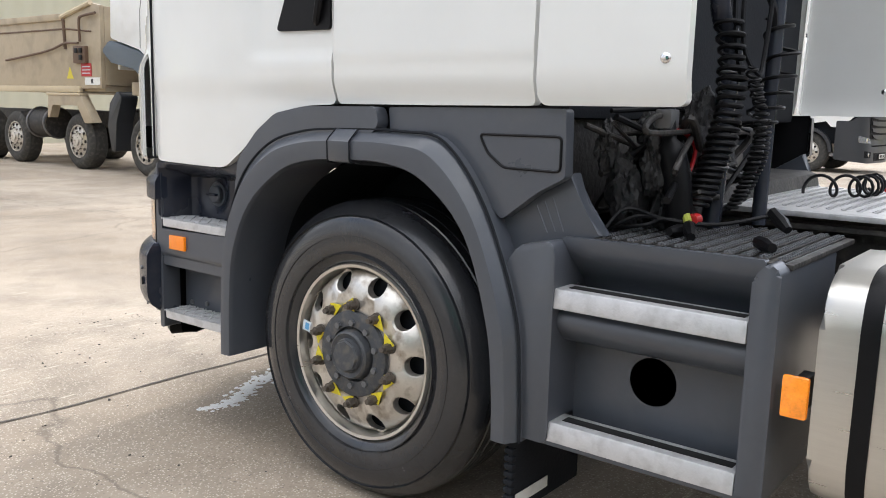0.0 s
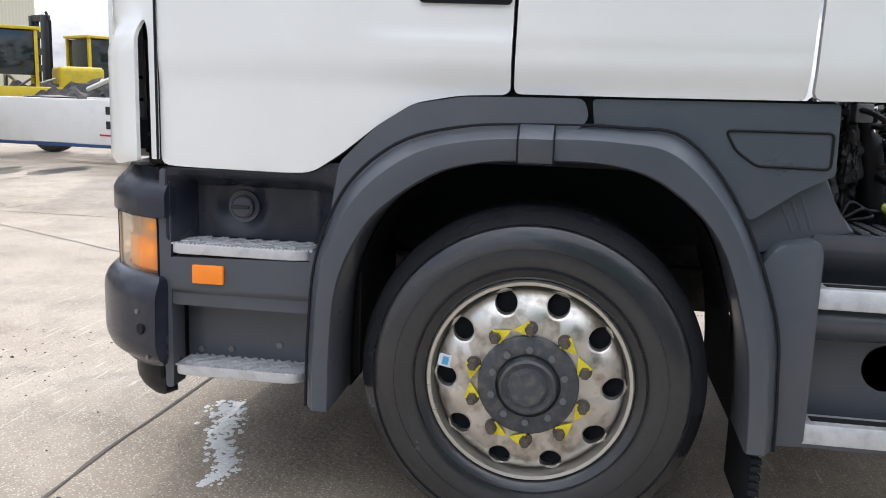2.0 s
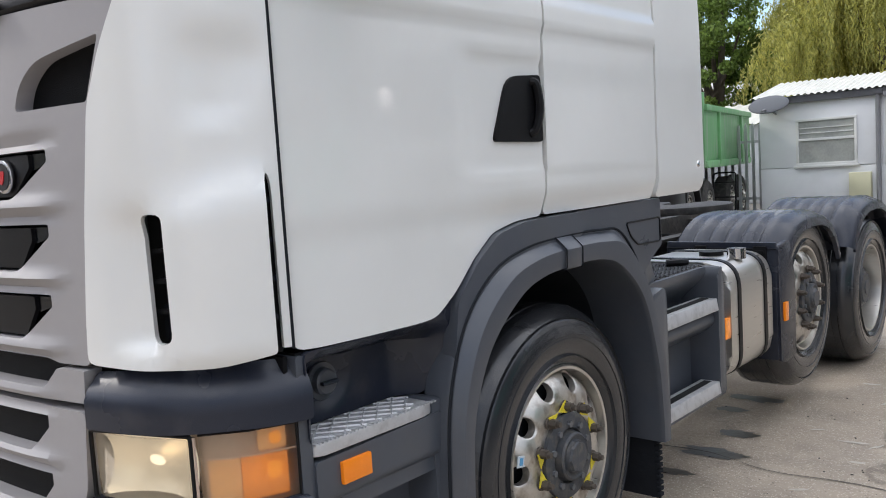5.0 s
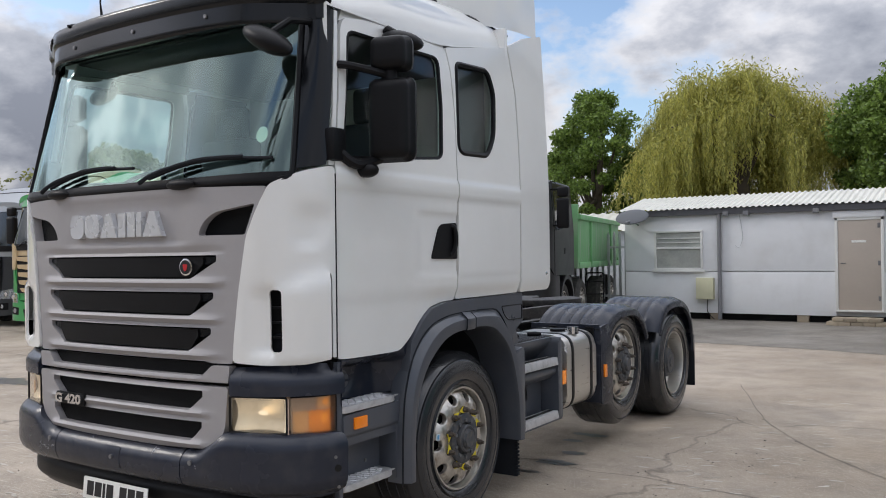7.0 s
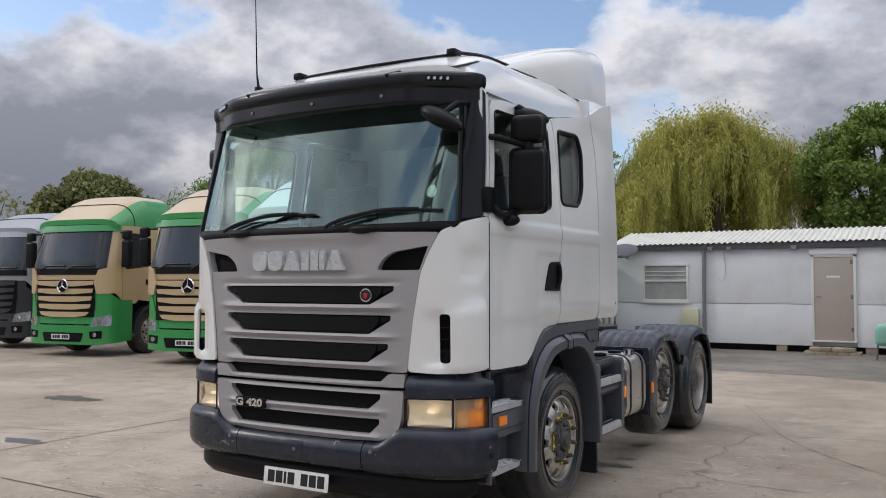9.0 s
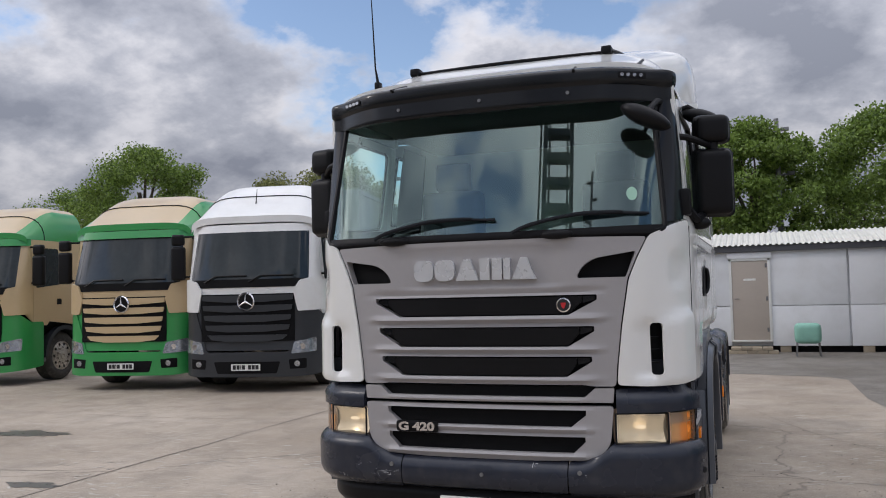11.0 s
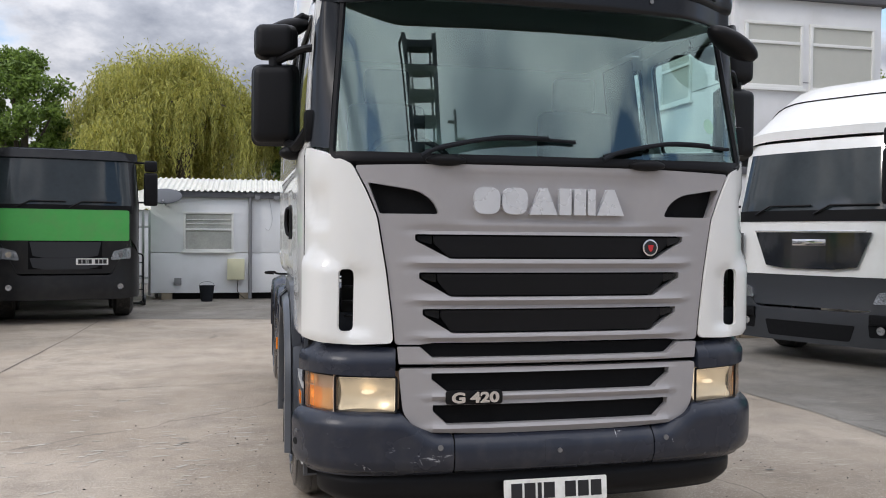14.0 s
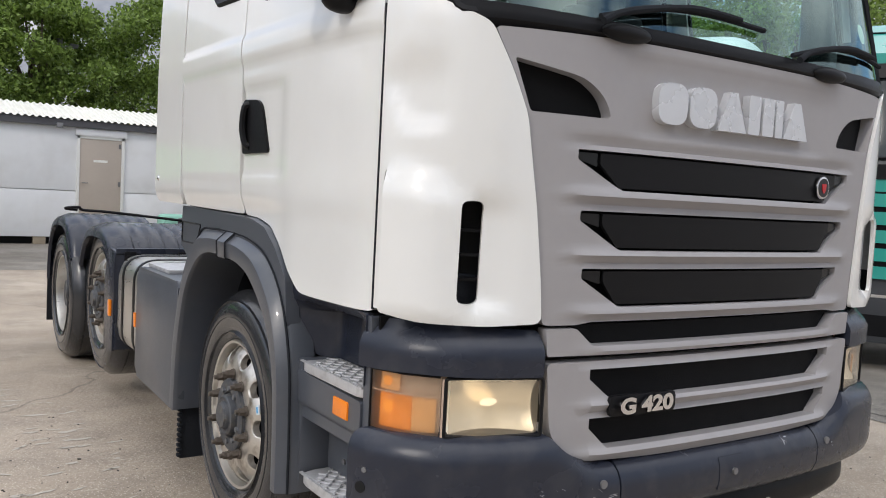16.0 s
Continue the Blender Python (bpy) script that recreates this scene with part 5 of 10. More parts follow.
for k, side_name in SIDES:
    bm = bm_new()
    rows = []
    for (o, i) in zip(ARCH_OUT, ARCH_IN):
        def P(t, x):
            y, z = i.x + (o.x - i.x) * t, i.y + (o.y - i.y) * t
            return bm.verts.new((k * x, y, z))
        rows.append([P(0.06, 0.98), P(0.0, 1.226), P(0.015, 1.240), P(0.05, 1.248), P(0.35, 1.252), P(0.62, 1.251), P(0.66, 1.247), P(0.95, 1.210), P(1.0, 1.198), P(1.0, 1.12)])
    for a, b in zip(rows, rows[1:]):
        for j in range(len(a) - 1):
            bm.faces.new((a[j], a[j + 1], b[j + 1], b[j]))
    arch = part("wheel_arch", bm, GREY, tractor, "dark grey plastic front wheel arch", sharp=30)
    part("arch_gap", tube(bm_new(), [(k * 1.216, p.x, p.y) for p in ARCH_OUT], 0.0045, 6), MATT, arch)
    # joint tab at the crown
    section = [(1.20, 1.140), (1.232, 1.144), (1.252, 1.148), (1.257, 1.156), (1.259, 1.212), (1.252, 1.220), (1.217, 1.252), (1.200, 1.256)]
    bm = prism(bm_new(), section, lambda u, v, d: Vector((k * u, 1.462 + d, v)), 0.092, 0.002)
    part("arch_joint", bm, GREY, arch)
    for y in (1.4595, 1.5565):
        part("joint_gap", tube(bm_new(), [(k * (u + 0.0005), y, v) for u, v in section[1:]], 0.0022, 5), MATT, arch)
    # liner
    bm = bm_new()
    ring = []
    for i in ARCH_IN:
        ring.append([bm.verts.new((k * x, i.x, i.y - 0.005)) for x in (1.0, 0.40)])
    for a, b in zip(ring, ring[1:]):
        bm.faces.new((a[0], a[1], b[1], b[0]))
    part("arch_liner", bm, MATT, arch, "black splash liner")
    crown = [(p.x, p.y) for p in ARCH_IN if p.y > 0.80]
    part("liner_wall", prism(bm_new(), crown, lambda u, v, d: Vector((k * (0.55 + d), u, v)), 0.01), MATT, arch)
    # trim over the arch
    up = [(0.958, 1.125), (1.063, 1.228), (1.163, 1.292), (1.30, 1.317), (1.425, 1.320), (1.628, 1.322), (1.645, 1.27), (1.60, 1.225), (1.40, 1.215), (1.20, 1.17), (1.05, 1.06), (0.955, 0.95), (0.93, 0.96)]
    part("arch_trim", panel(bm_new(), from_side(rounded(up, 0.02, 3), k), lambda u, v, d: cab(u, v, 0.010 + d), 0.05, 0.05, 0.05), GREY, tractor, "dark grey trim over the arch")
    rear = [(1.650, 1.322), (2.0, 1.326), (2.28, 1.328), (2.285, 1.145), (2.20, 1.10), (2.085, 1.015), (2.03, 1.06), (1.90, 1.20), (1.70, 1.22), (1.66, 1.23)]
    rt = part("rear_trim", panel(bm_new(), from_side(rounded(rear, 0.012, 3), k), lambda u, v, d: cab(u, v, -0.030 + d), 0.04, 0.05, 0.05), GREY, tractor, "dark grey quarter trim")
    part("trim_recess", tube(bm_new(), [cab(fy(y, k), z, -0.029) for y, z in rounded([(2.0, 1.252), (2.27, 1.254), (2.27, 1.160), (2.085, 1.162), (2.03, 1.20)], 0.015, 3)], 0.004, 6, True), BLACK, rt)
    part("arch_backing", panel(bm_new(), from_side([(0.945, 1.06), (0.945, 1.12), (0.96, 1.14), (1.15, 1.33), (2.27, 1.335), (2.27, 1.15), (2.09, 1.03), (1.90, 1.23), (1.30, 1.23), (1.0, 1.07)], k), lambda u, v, d: cab(u, v, -0.06 + d), 0.01, 0.08, 0.08), BLACK, tractor)
    # ribbed guard behind the arch
    bm = bm_new()
    prism(bm, [(2.06, 1.03), (2.275, 1.155), (2.30, 1.07), (2.37, 0.99), (2.11, 0.92)], lambda u, v, d: Vector((k * (1.10 - 0.12 * (u - 2.06) + d), u, v)), 0.05, 0.008)
    rg = part("rear_guard", bm, GREY, tractor)
    for j in range(3):
        part("rib", tube(bm_new(), [(k * (1.134 - 0.003 * j), 2.17 + 0.024 * j, 1.06 + 0.012 * j), (k * (1.130 - 0.003 * j), 2.205 + 0.024 * j, 0.985 + 0.004 * j)], 0.006, 6), GREY, rg)
    # mud flap behind the front wheel
    mf = box_part("mud_flap", (k * 0.80 if k > 0 else -1.20, 2.150, 0.14), (1.20 if k > 0 else -0.80, 2.165, 0.62), MATT, tractor, 0.004, "black rubber mud flap")
    for j in range(10):
        box_part("flap_rib", (k * 1.20 - 0.012, 2.142, 0.15 + 0.024 * j), (k * 1.20 + 0.008, 2.172, 0.165 + 0.024 * j), MATT, mf, 0.003)
    bm = bm_new()
    prism(bm, [(1.0, 0.175), (1.18, 0.175), (1.18, 0.21), (1.0, 0.21)], lambda u, v, d: Vector((k * u, 2.168 + d, v)), 0.002)
    part("flap_mark", bm, PLATE_W, mf, "plain pale printed bar")

    # steps in front of the wheel
    st = empty("front_steps")
    st.parent = tractor
    tagged(st, label="dark grey entry step well with two aluminium treads")

    def well(u, v, d, x):
        return Vector((k * (x + d), u, v))
    # upper wall with a round filler cap
    up_wall = [(0.415, 1.084), (0.86, 1.084), (0.925, 1.118), (0.972, 1.118), (0.962, 1.03), (0.90, 0.86), (0.415, 0.86)]

    def upper_surf(u, v, d):
        return Vector((k * (1.185 - 0.14 * smooth((1.072 - v) / 0.055) * smooth((u - 0.415) / 0.055) * smooth((0.985 - u) / 0.16) - 0.022 * smooth((0.088 - math.hypot(u - 0.598, v - 0.965)) / 0.035) + d), u, v))
    part("upper_wall", panel(bm_new(), rounded(up_wall, 0.02), upper_surf, 0.03, 0.02, 0.02), BUMPER, st)
    part("front_edge", panel(bm_new(), rounded([(0.425, 0.40), (0.425, 1.075), (0.395, 1.08), (0.388, 0.93), (0.388, 0.745), (0.40, 0.40)], 0.01), lambda u, v, d: Vector((k * (1.178 + d), u, v)), 0.08, 0.05, 0.06), GREY, st)
    box_part("inner_wall", (k * 0.965 - 0.01, 0.39, 0.42), (k * 0.965 + 0.01, 0.96, 1.10), BLACK, st, 0.0)
    box_part("top_wall", (min(k * 0.96, k * 1.17), 0.40, 1.072), (max(k * 0.96, k * 1.17), 0.96, 1.084), BLACK, st, 0.0)
    box_part("front_wall", (min(k * 0.96, k * 1.16), 0.372, 0.42), (max(k * 0.96, k * 1.16), 0.384, 1.08), BLACK, st, 0.0)
    cap_ring = lathe(bm_new(), [(0.052, 0.0), (0.050, 0.006), (0.040, 0.004), (0.036, 0.004), (0.035, 0.022), (0.030, 0.026), (0.0001, 0.026)], 32)
    cap_ring.transform(Matrix.Translation((k * 1.026, 0.598, 0.958)) @ (Matrix() if k > 0 else Matrix.Rotation(math.pi, 4, "Z")))
    cp = part("filler_cap", cap_ring, GREY, st, "round dark grey screw cap")
    box_part("cap_grip", (k * 1.060 - 0.010, 0.570, 0.953), (k * 1.060 + 0.008, 0.626, 0.963), BUMPER, cp, 0.004)

    def tread(z, y0, y1, nm):
        shape = rounded([(y0, 1.185, 0.03), (y1, 1.185, 0.06), (y1 + 0.005, 1.04, 0.01), (y0, 1.04, 0.01)], 0.03, 4)
        t = part(nm, prism(bm_new(), shape, lambda u, v, d: Vector((k * v, u, z - 0.036 + d)), 0.030, 0.004), TREAD, st, "ribbed aluminium step tread")
        n = 0
        bm = bm_new()
        for q in range(-3, 12):
            for sgn in (1, -1):
                y = y0 + 0.055 * q
                pts = []
                for f in np.linspace(0, 1, 7):
                    yy, xx = y + (0.13 * f if sgn > 0 else 0.13 * (1 - f)), 1.052 + 0.122 * f
                    if y0 + 0.008 < yy < y1 - 0.02 - 0.06 * smooth((xx - 1.10) / 0.08):
                        pts.append((k * xx, yy, z - 0.003))
                if len(pts) > 1:
                    tube(bm, [pts[0], pts[-1]], 0.0036, 5)
        part("tread_ribs", bm, TREAD, t, kind="stuff")
        bm = bm_new()
        for f in np.linspace(0.02, 0.98, 34):
            y = y0 + (y1 - y0) * f
            box(bm, (k * 1.178 - 0.006, y - 0.004, z - 0.008), (k * 1.178 + 0.006, y + 0.003, z - 0.003))
        part("tread_teeth", bm, TREAD, t, kind="stuff")
    tread(0.862, 0.425, 0.875, "upper_tread")
    tread(0.482, 0.43, 0.845, "lower_tread")
    part("riser", panel(bm_new(), rounded([(0.425, 0.665), (0.425, 0.815), (0.885, 0.825), (0.865, 0.665)], 0.012), lambda u, v, d: Vector((k * (1.186 + d - 0.012 * smooth((0.715 - v) / 0.004)), u, v)), 0.05, 0.05, 0.0102), GREY, st)
    mk = box_part("side_marker", (k * 1.188 - 0.004, 0.500, 0.740), (k * 1.188 + 0.010, 0.598, 0.797), AMBER, st, 0.004, "orange side marker lens")
    part("lower_wall", panel(bm_new(), rounded([(0.425, 0.47), (0.425, 0.66), (0.87, 0.66), (0.87, 0.47)], 0.01), lambda u, v, d: Vector((k * (1.07 + d), u, v)), 0.03, 0.05, 0.05), GREY, st)
    for y, z in ((0.47, 0.498), (0.57, 0.505), (0.73, 0.53)):
        part("screw", disc(bm_new(), 0.010, (k * 1.072, y, z), "x", 10, 0.01), STEEL, st)
    part("rear_edge", box(bm_new(), (k * 1.12 - 0.06, 0.855, 0.42), (k * 1.12 + 0.06, 0.905, 0.86), 0.012), GREY, st)

# nearside step box behind the cab
sb = empty("rear_step_box")
sb.parent = tractor
tagged(sb, label="dark grey step box with two silver tread bars behind the cab")
part("front_cheek", prism(bm_new(), rounded([(2.125, 0.40), (2.12, 0.90), (2.16, 0.955), (2.262, 0.975), (2.275, 0.94), (2.275, 0.40)], 0.02), lambda u, v, d: Vector((0.80 + d, u, v)), 0.40, 0.008), GREY, sb)
part("rear_cheek", prism(bm_new(), rounded([(2.80, 0.40), (2.80, 0.95), (2.835, 0.99), (2.865, 0.97), (2.865, 0.40)], 0.012), lambda u, v, d: Vector((0.70 + d, u, v)), 0.495, 0.012), GREY, sb)
part("top_wall", panel(bm_new(), rounded([(2.26, 0.80), (2.26, 0.982), (2.81, 0.985), (2.81, 0.80)], 0.01), lambda u, v, d: Vector((1.135 - 0.12 * smooth((0.965 - v) / 0.15) + d, u, v)), 0.03, 0.05, 0.02), GREY, sb)
part("middle_bulge", panel(bm_new(), rounded([(2.26, 0.69), (2.26, 0.81), (2.81, 0.81), (2.81, 0.69)], 0.01), lambda u, v, d: Vector((1.125 + 0.05 * math.sin(math.pi * max(0, min(1, (v - 0.69) / 0.12))) + d, u, v)), 0.08, 0.05, 0.0125), GREY, sb)
hole = [(2.515 + 0.068 * math.cos(a * math.pi / 12), 0.600 + 0.068 * math.sin(a * math.pi / 12)) for a in range(24)]
part("lower_wall", panel(bm_new(), rounded([(2.26, 0.43), (2.26, 0.70), (2.81, 0.70), (2.81, 0.43)], 0.01), lambda u, v, d: Vector((1.055 + d, u, v)), 0.03, 0.06, 0.06, hole), GREY, sb)
bm = bm_new()
disc(bm, 0.075, (1.028, 2.515, 0.600), "x", 24, 0.01)
hb = part("round_cap", bm, GREY, sb, "recessed dark round cap")
bm = bm_new()
disc(bm, 0.030, (1.034, 2.515, 0.600), "x", 20, 0.01)
part("cap_boss", bm, GREY, hb)
box_part("base", (0.85, 2.14, 0.395), (1.195, 2.86, 0.425), GREY, sb, 0.012)
for z in (0.835, 0.455):
    bar = part("tread_bar", prism(bm_new(), rounded([(1.100, z - 0.012), (1.100, z + 0.010), (1.190, z + 0.010), (1.198, z - 0.045), (1.186, z - 0.045), (1.180, z - 0.012)], 0.004, 2), lambda u, v, d: Vector((u, 2.262 + d, v)), 0.535, 0.002), TREAD, sb, "silver aluminium step bar")
    # near-black strip stands for the shade in the slot
    part("bar_slot", box(bm_new(), (1.125, 2.30, z + 0.008), (1.160, 2.78, z + 0.012), 0.001), HOLE, bar)
    part("bar_return", box(bm_new(), (1.05, 2.262, z - 0.01), (1.11, 2.275, z + 0.012), 0.003), TREAD, bar)
# ribbed tread plate on top of it
dk = box_part("step_deck", (0.52, 2.33, 0.965), (1.125, 2.87, 0.980), GRIME, sb, 0.004, "dark ribbed tread plate")
for j in range(12):
    y = 2.345 + j * 0.0435
    box_part("deck_rib", (0.54, y, 0.980), (1.115, y + 0.026, 0.986), GRIME, dk, 0.003)
    bm = bm_new()
    for i in range(30):
        for dy in (0.007, 0.019):
            bmesh.ops.create_cube(bm, size=0.008, matrix=Matrix.Translation((0.552 + i * 0.0188, y + dy, 0.987)))
    part("deck_studs", bm, BOLT, dk, kind="stuff")
bm = box(bm_new(), (1.170, 2.885, 0.635), (1.192, 2.945, 0.735), 0.008)
part("side_marker", bm, AMBER_LIT, tractor, "lit orange marker lamp")
part("marker_bracket", box(bm_new(), (1.06, 2.90, 0.64), (1.172, 2.93, 0.72), 0.005), BLACK, tractor)


# tanks, both sides
def d_tank(y0, y1, k, name, label, material, z0=0.43, z1=0.985, x0=0.66, x1=1.19):
    shape = rounded([(x0, z0, 0.08), (x1, z0, 0.12), (x1, z1, 0.13), (x0, z1, 0.08)], 0.1, 7)
    return part(name, prism(bm_new(), shape, lambda u, v, d: Vector((k * u, y0 + d, v)), y1 - y0, 0.025), material, tractor, label)


tank = d_tank(2.955, 3.50, 1, "fuel_tank", "brushed aluminium fuel tank with black straps", ALU)
tank_o = d_tank(3.02, 3.52, -1, "air_tank", "pale tank beside the rear mudguard", ALU)
for t, k, ys in ((tank, 1, (3.06, 3.40)), (tank_o, -1, (3.14, 3.40))):
    for y in ys:
        sh = rounded([(0.66, 0.425, 0.08), (1.194, 0.425, 0.125), (1.194, 0.990, 0.135), (0.66, 0.990, 0.08)], 0.1, 7)
        bm = bm_new()
        prism(bm, sh, lambda u, v, d, y=y: Vector((k * u, y - 0.02 + d, v)), 0.04, 0.003)
        part("tank_strap", bm, BLACK, t, "black rubber-lined strap")
bm = bm_new()
disc(bm, 0.06, (0.98, 3.25, 0.99), "z", 24, 0.03)
part("filler_cap", bm, BLACK, tank)
bm = bm_new()
disc(bm, 0.045, (1.12, 3.22, 1.0), "z", 20, 0.05)
part("tank_cap", bm, CHROME, tank)
# offside battery box cover and marker
bm = bm_new()
prism(bm, rounded([(2.26, 0.335, 0.03), (2.26, 0.965, 0.03), (3.04, 0.965, 0.06), (3.04, 0.36, 0.05)], 0.03, 4), lambda u, v, d: Vector((-0.70 - d, u, v)), 0.50, 0.02)
bc = part("battery_cover", bm, GREY, tractor, "smooth dark grey side cover")
box_part("side_marker", (-1.205, 3.045, 0.62), (-1.19, 3.085, 0.70), AMBER, bc, 0.004)
box_part("tank_tread", (-1.15, 2.60, 0.965), (-0.75, 3.0, 0.985), TREAD, tractor, 0.004, "silver tread plate")

# chassis rails and gear between them
for k, _ in SIDES:
    bm = bm_new()
    prism(bm, [(0.35, 0.72), (0.44, 0.72), (0.44, 0.735), (0.365, 0.735), (0.365, 0.985), (0.44, 0.985), (0.44, 1.0), (0.35, 1.0)], lambda u, v, d: Vector((k * u, 0.6 + d, v)), 5.55)
    rail_ob = part("chassis_rail", bm, GRIME, tractor, "greasy black chassis rail")
    for y in (2.4, 2.75, 3.1, 3.6, 4.4, 5.0, 5.8):
        part("rail_bolt", disc(bm_new(), 0.016, (k * 0.445, y, 0.94), "x", 6, 0.03), STEEL, rail_ob)
        part("rail_bolt", disc(bm_new(), 0.016, (k * 0.445, y + 0.06, 0.80), "x", 6, 0.03), STEEL, rail_ob)
for y in (0.7, 2.3, 3.3, 4.55, 5.95):
    box_part("cross_member", (-0.38, y, 0.76), (0.38, y + 0.10, 0.96), GRIME, tractor, 0.01)
box_part("engine_block", (-0.36, 0.75, 0.55), (0.36, 2.25, 1.22), GRIME, tractor, 0.06, "greasy engine and gearbox under the cab")
box_part("gearbox_cover", (-0.75, 2.20, 0.62), (0.75, 2.45, 1.10), GRIME, tractor, 0.05)
rng = np.random.default_rng(5)
for j in range(11):
    x, y, z, r = rng.uniform(0.42, 0.98), rng.uniform(2.26, 2.44), rng.uniform(1.06, 1.30), rng.uniform(0.05, 0.10)
    bm = bm_new()
    bmesh.ops.create_icosphere(bm, subdivisions=4, radius=1.0)
    for v in bm.verts:
        f = 1 + 0.45 * noise.noise(v.co * 1.6 + Vector((j * 3, 0, 0))) + 0.28 * abs(noise.noise(v.co * 5 + Vector((j, 2, 0)))) - 0.2 * abs(noise.noise(v.co * 11 + Vector((0, j, 0))))
        v.co = Vector((x, y, z)) + Vector((v.co.x * 0.8, v.co.y * 0.6, v.co.z * 1.3)) * r * f
    part("engine_lagging", bm, LAGGING, tractor, "crumpled dark heat lagging", sharp=25)
for j in range(16):
    p = [Vector((rng.uniform(0.35, 1.05), rng.uniform(2.20, 2.55), rng.uniform(1.02, 1.33))) for _ in range(4)]
    part("engine_hose", tube(bm_new(), spline(p, 12), float(rng.uniform(0.006, 0.013)), 8), GRIME if j % 3 else BLACK, tractor)
box_part("radiator_side", (0.30, 2.10, 1.0), (1.02, 2.16, 1.33), GRIME, tractor, 0.01)
# air intake stack and gear behind the cab
part("intake_pipe", tube(bm_new(), spline([(0.68, 2.50, 0.99), (0.66, 2.50, 1.12), (0.635, 2.50, 1.32), (0.605, 2.50, 1.52), (0.70, 2.49, 1.63), (0.73, 2.48, 1.95), (0.72, 2.40, 2.3)], 6), 0.029, 14), BUMPER, tractor, "grey bent pipe behind the cab")
for x, z in ((0.660, 1.17), (0.645, 1.28), (0.615, 1.45)):
    part("pipe_clip", tube(bm_new(), [Vector((x, 2.50, z)) + 0.032 * Vector((math.cos(a * 0.4), math.sin(a * 0.4), 0)) for a in range(16)], 0.004, 6, True), STEEL, tractor)
part("deck_post", tube(bm_new(), [(0.58, 2.61, 1.0), (0.52, 2.60, 1.9)], 0.022, 10), BUMPER, tractor)
part("mount_arm", tube(bm_new(), spline([(0.86, 2.42, 1.34), (0.88, 2.44, 1.25), (0.87, 2.47, 1.12), (0.86, 2.48, 0.99)], 5), [0.022] * 6 + [0.040] * 10, 10), BLACK, tractor, "black cab mounting arm")
part("mount_plate", box(bm_new(), (0.84, 2.40, 1.28), (0.90, 2.45, 1.335), 0.008), STEEL, tractor)
box_part("catwalk", (-0.62, 2.32, 1.022), (0.46, 3.45, 1.040), TREAD, tractor, 0.004, "aluminium chequered catwalk plate")
bm = bm_new()
for i in range(30):
    for j in range(24):
        bmesh.ops.create_cube(bm, size=0.012, matrix=Matrix.Translation((-0.60 + i * 0.032, 2.34 + j * 0.045, 1.041)) @ Matrix.Rotation(0.7, 4, "Z") @ Matrix.Diagonal((2, 0.7, 0.4, 1)))
part("catwalk_studs", bm, TREAD, tractor, kind="stuff")


def coil(p0, p1, radius, turns, wire, name, material, label, squash=None):
    p0, p1 = Vector(p0), Vector(p1)
    d = (p1 - p0)
    a = d.orthogonal().normalized()
    b = d.normalized().cross(a)
    n = int(turns * 14)
    pts = []
    for i in range(n + 1):
        t = i / n
        sag = Vector((0.0, 0.05, 0.0)) * math.sin(math.pi * t)
        ang = 2 * math.pi * turns * (0.55 * t + 0.45 * t * t) + 0.5 * math.sin(9 * t)
        r = radius * (1 + 0.08 * math.sin(23 * t))
        pts.append(p0 + d * t + sag + r * (math.cos(ang) * a + math.sin(ang) * b))
    return part(name, tube(bm_new(), pts, wire, 6), material, tractor, label)


coil((0.70, 2.515, 1.60), (0.82, 2.500, 1.06), 0.036, 24, 0.0070, "coiled_air_hose", BLACK, "thick black coiled air hose")
coil((0.73, 2.600, 1.46), (0.78, 2.595, 1.06), 0.015, 24, 0.0045, "coiled_cable", BLACK, "black coiled electric cable")
coil((0.68, 2.592, 1.42), (0.72, 2.592, 1.08), 0.017, 24, 0.0048, "coiled_cable", BLACK, "black coiled electric cable")
coil((0.52, 2.585, 1.62), (0.57, 2.570, 1.28), 0.046, 6, 0.0056, "coiled_hose", BLACK, "loosely coiled black hose")
coil((0.08, 2.62, 1.090), (-0.26, 2.76, 1.090), 0.036, 6, 0.0056, "coiled_hose", BLACK, "black hose coil lying on the catwalk")
bm = bm_new()
disc(bm, 0.016, (-0.33, 2.79, 1.075), "x", 14, 0.05)
part("red_coupling", bm, RED, tractor, "red air coupling")
part("red_hose", tube(bm_new(), spline([(0.86, 2.44, 1.275), (0.80, 2.45, 1.27), (0.74, 2.46, 1.23), (0.75, 2.46, 1.18), (0.78, 2.46, 1.15)], 5), 0.007, 6), RED, tractor, "thin red hose")
part("sleeved_hose", tube(bm_new(), spline([(0.70, 2.49, 1.62), (0.72, 2.49, 1.68), (0.75, 2.49, 1.78)], 5), 0.012, 8), CABLE_YG, tractor, "yellow-green sleeved hose end")
part("sleeved_end", tube(bm_new(), spline([(0.82, 2.48, 1.06), (0.87, 2.50, 1.045), (0.92, 2.53, 1.02)], 5), 0.012, 8), CABLE_YG, tractor)
for p, q in (((0.92, 2.53, 1.02), (1.00, 2.57, 1.0)), ((0.98, 2.74, 1.005), (1.06, 2.80, 1.005)), ((0.90, 2.52, 1.005), (0.98, 2.50, 1.005)), ((0.75, 2.70, 1.06), (0.80, 2.76, 1.02))):
    part("air_coupling", tube(bm_new(), [p, Vector(p).lerp(Vector(q), 0.6), q], [0.016, 0.019, 0.012], 8), BLACK, tractor, "black hose coupling")
bm = bm_new()
disc(bm, 0.018, (0.86, 2.52, 1.03), "x", 14, 0.04)
part("red_coupling", bm, RED, tractor, "red air coupling")
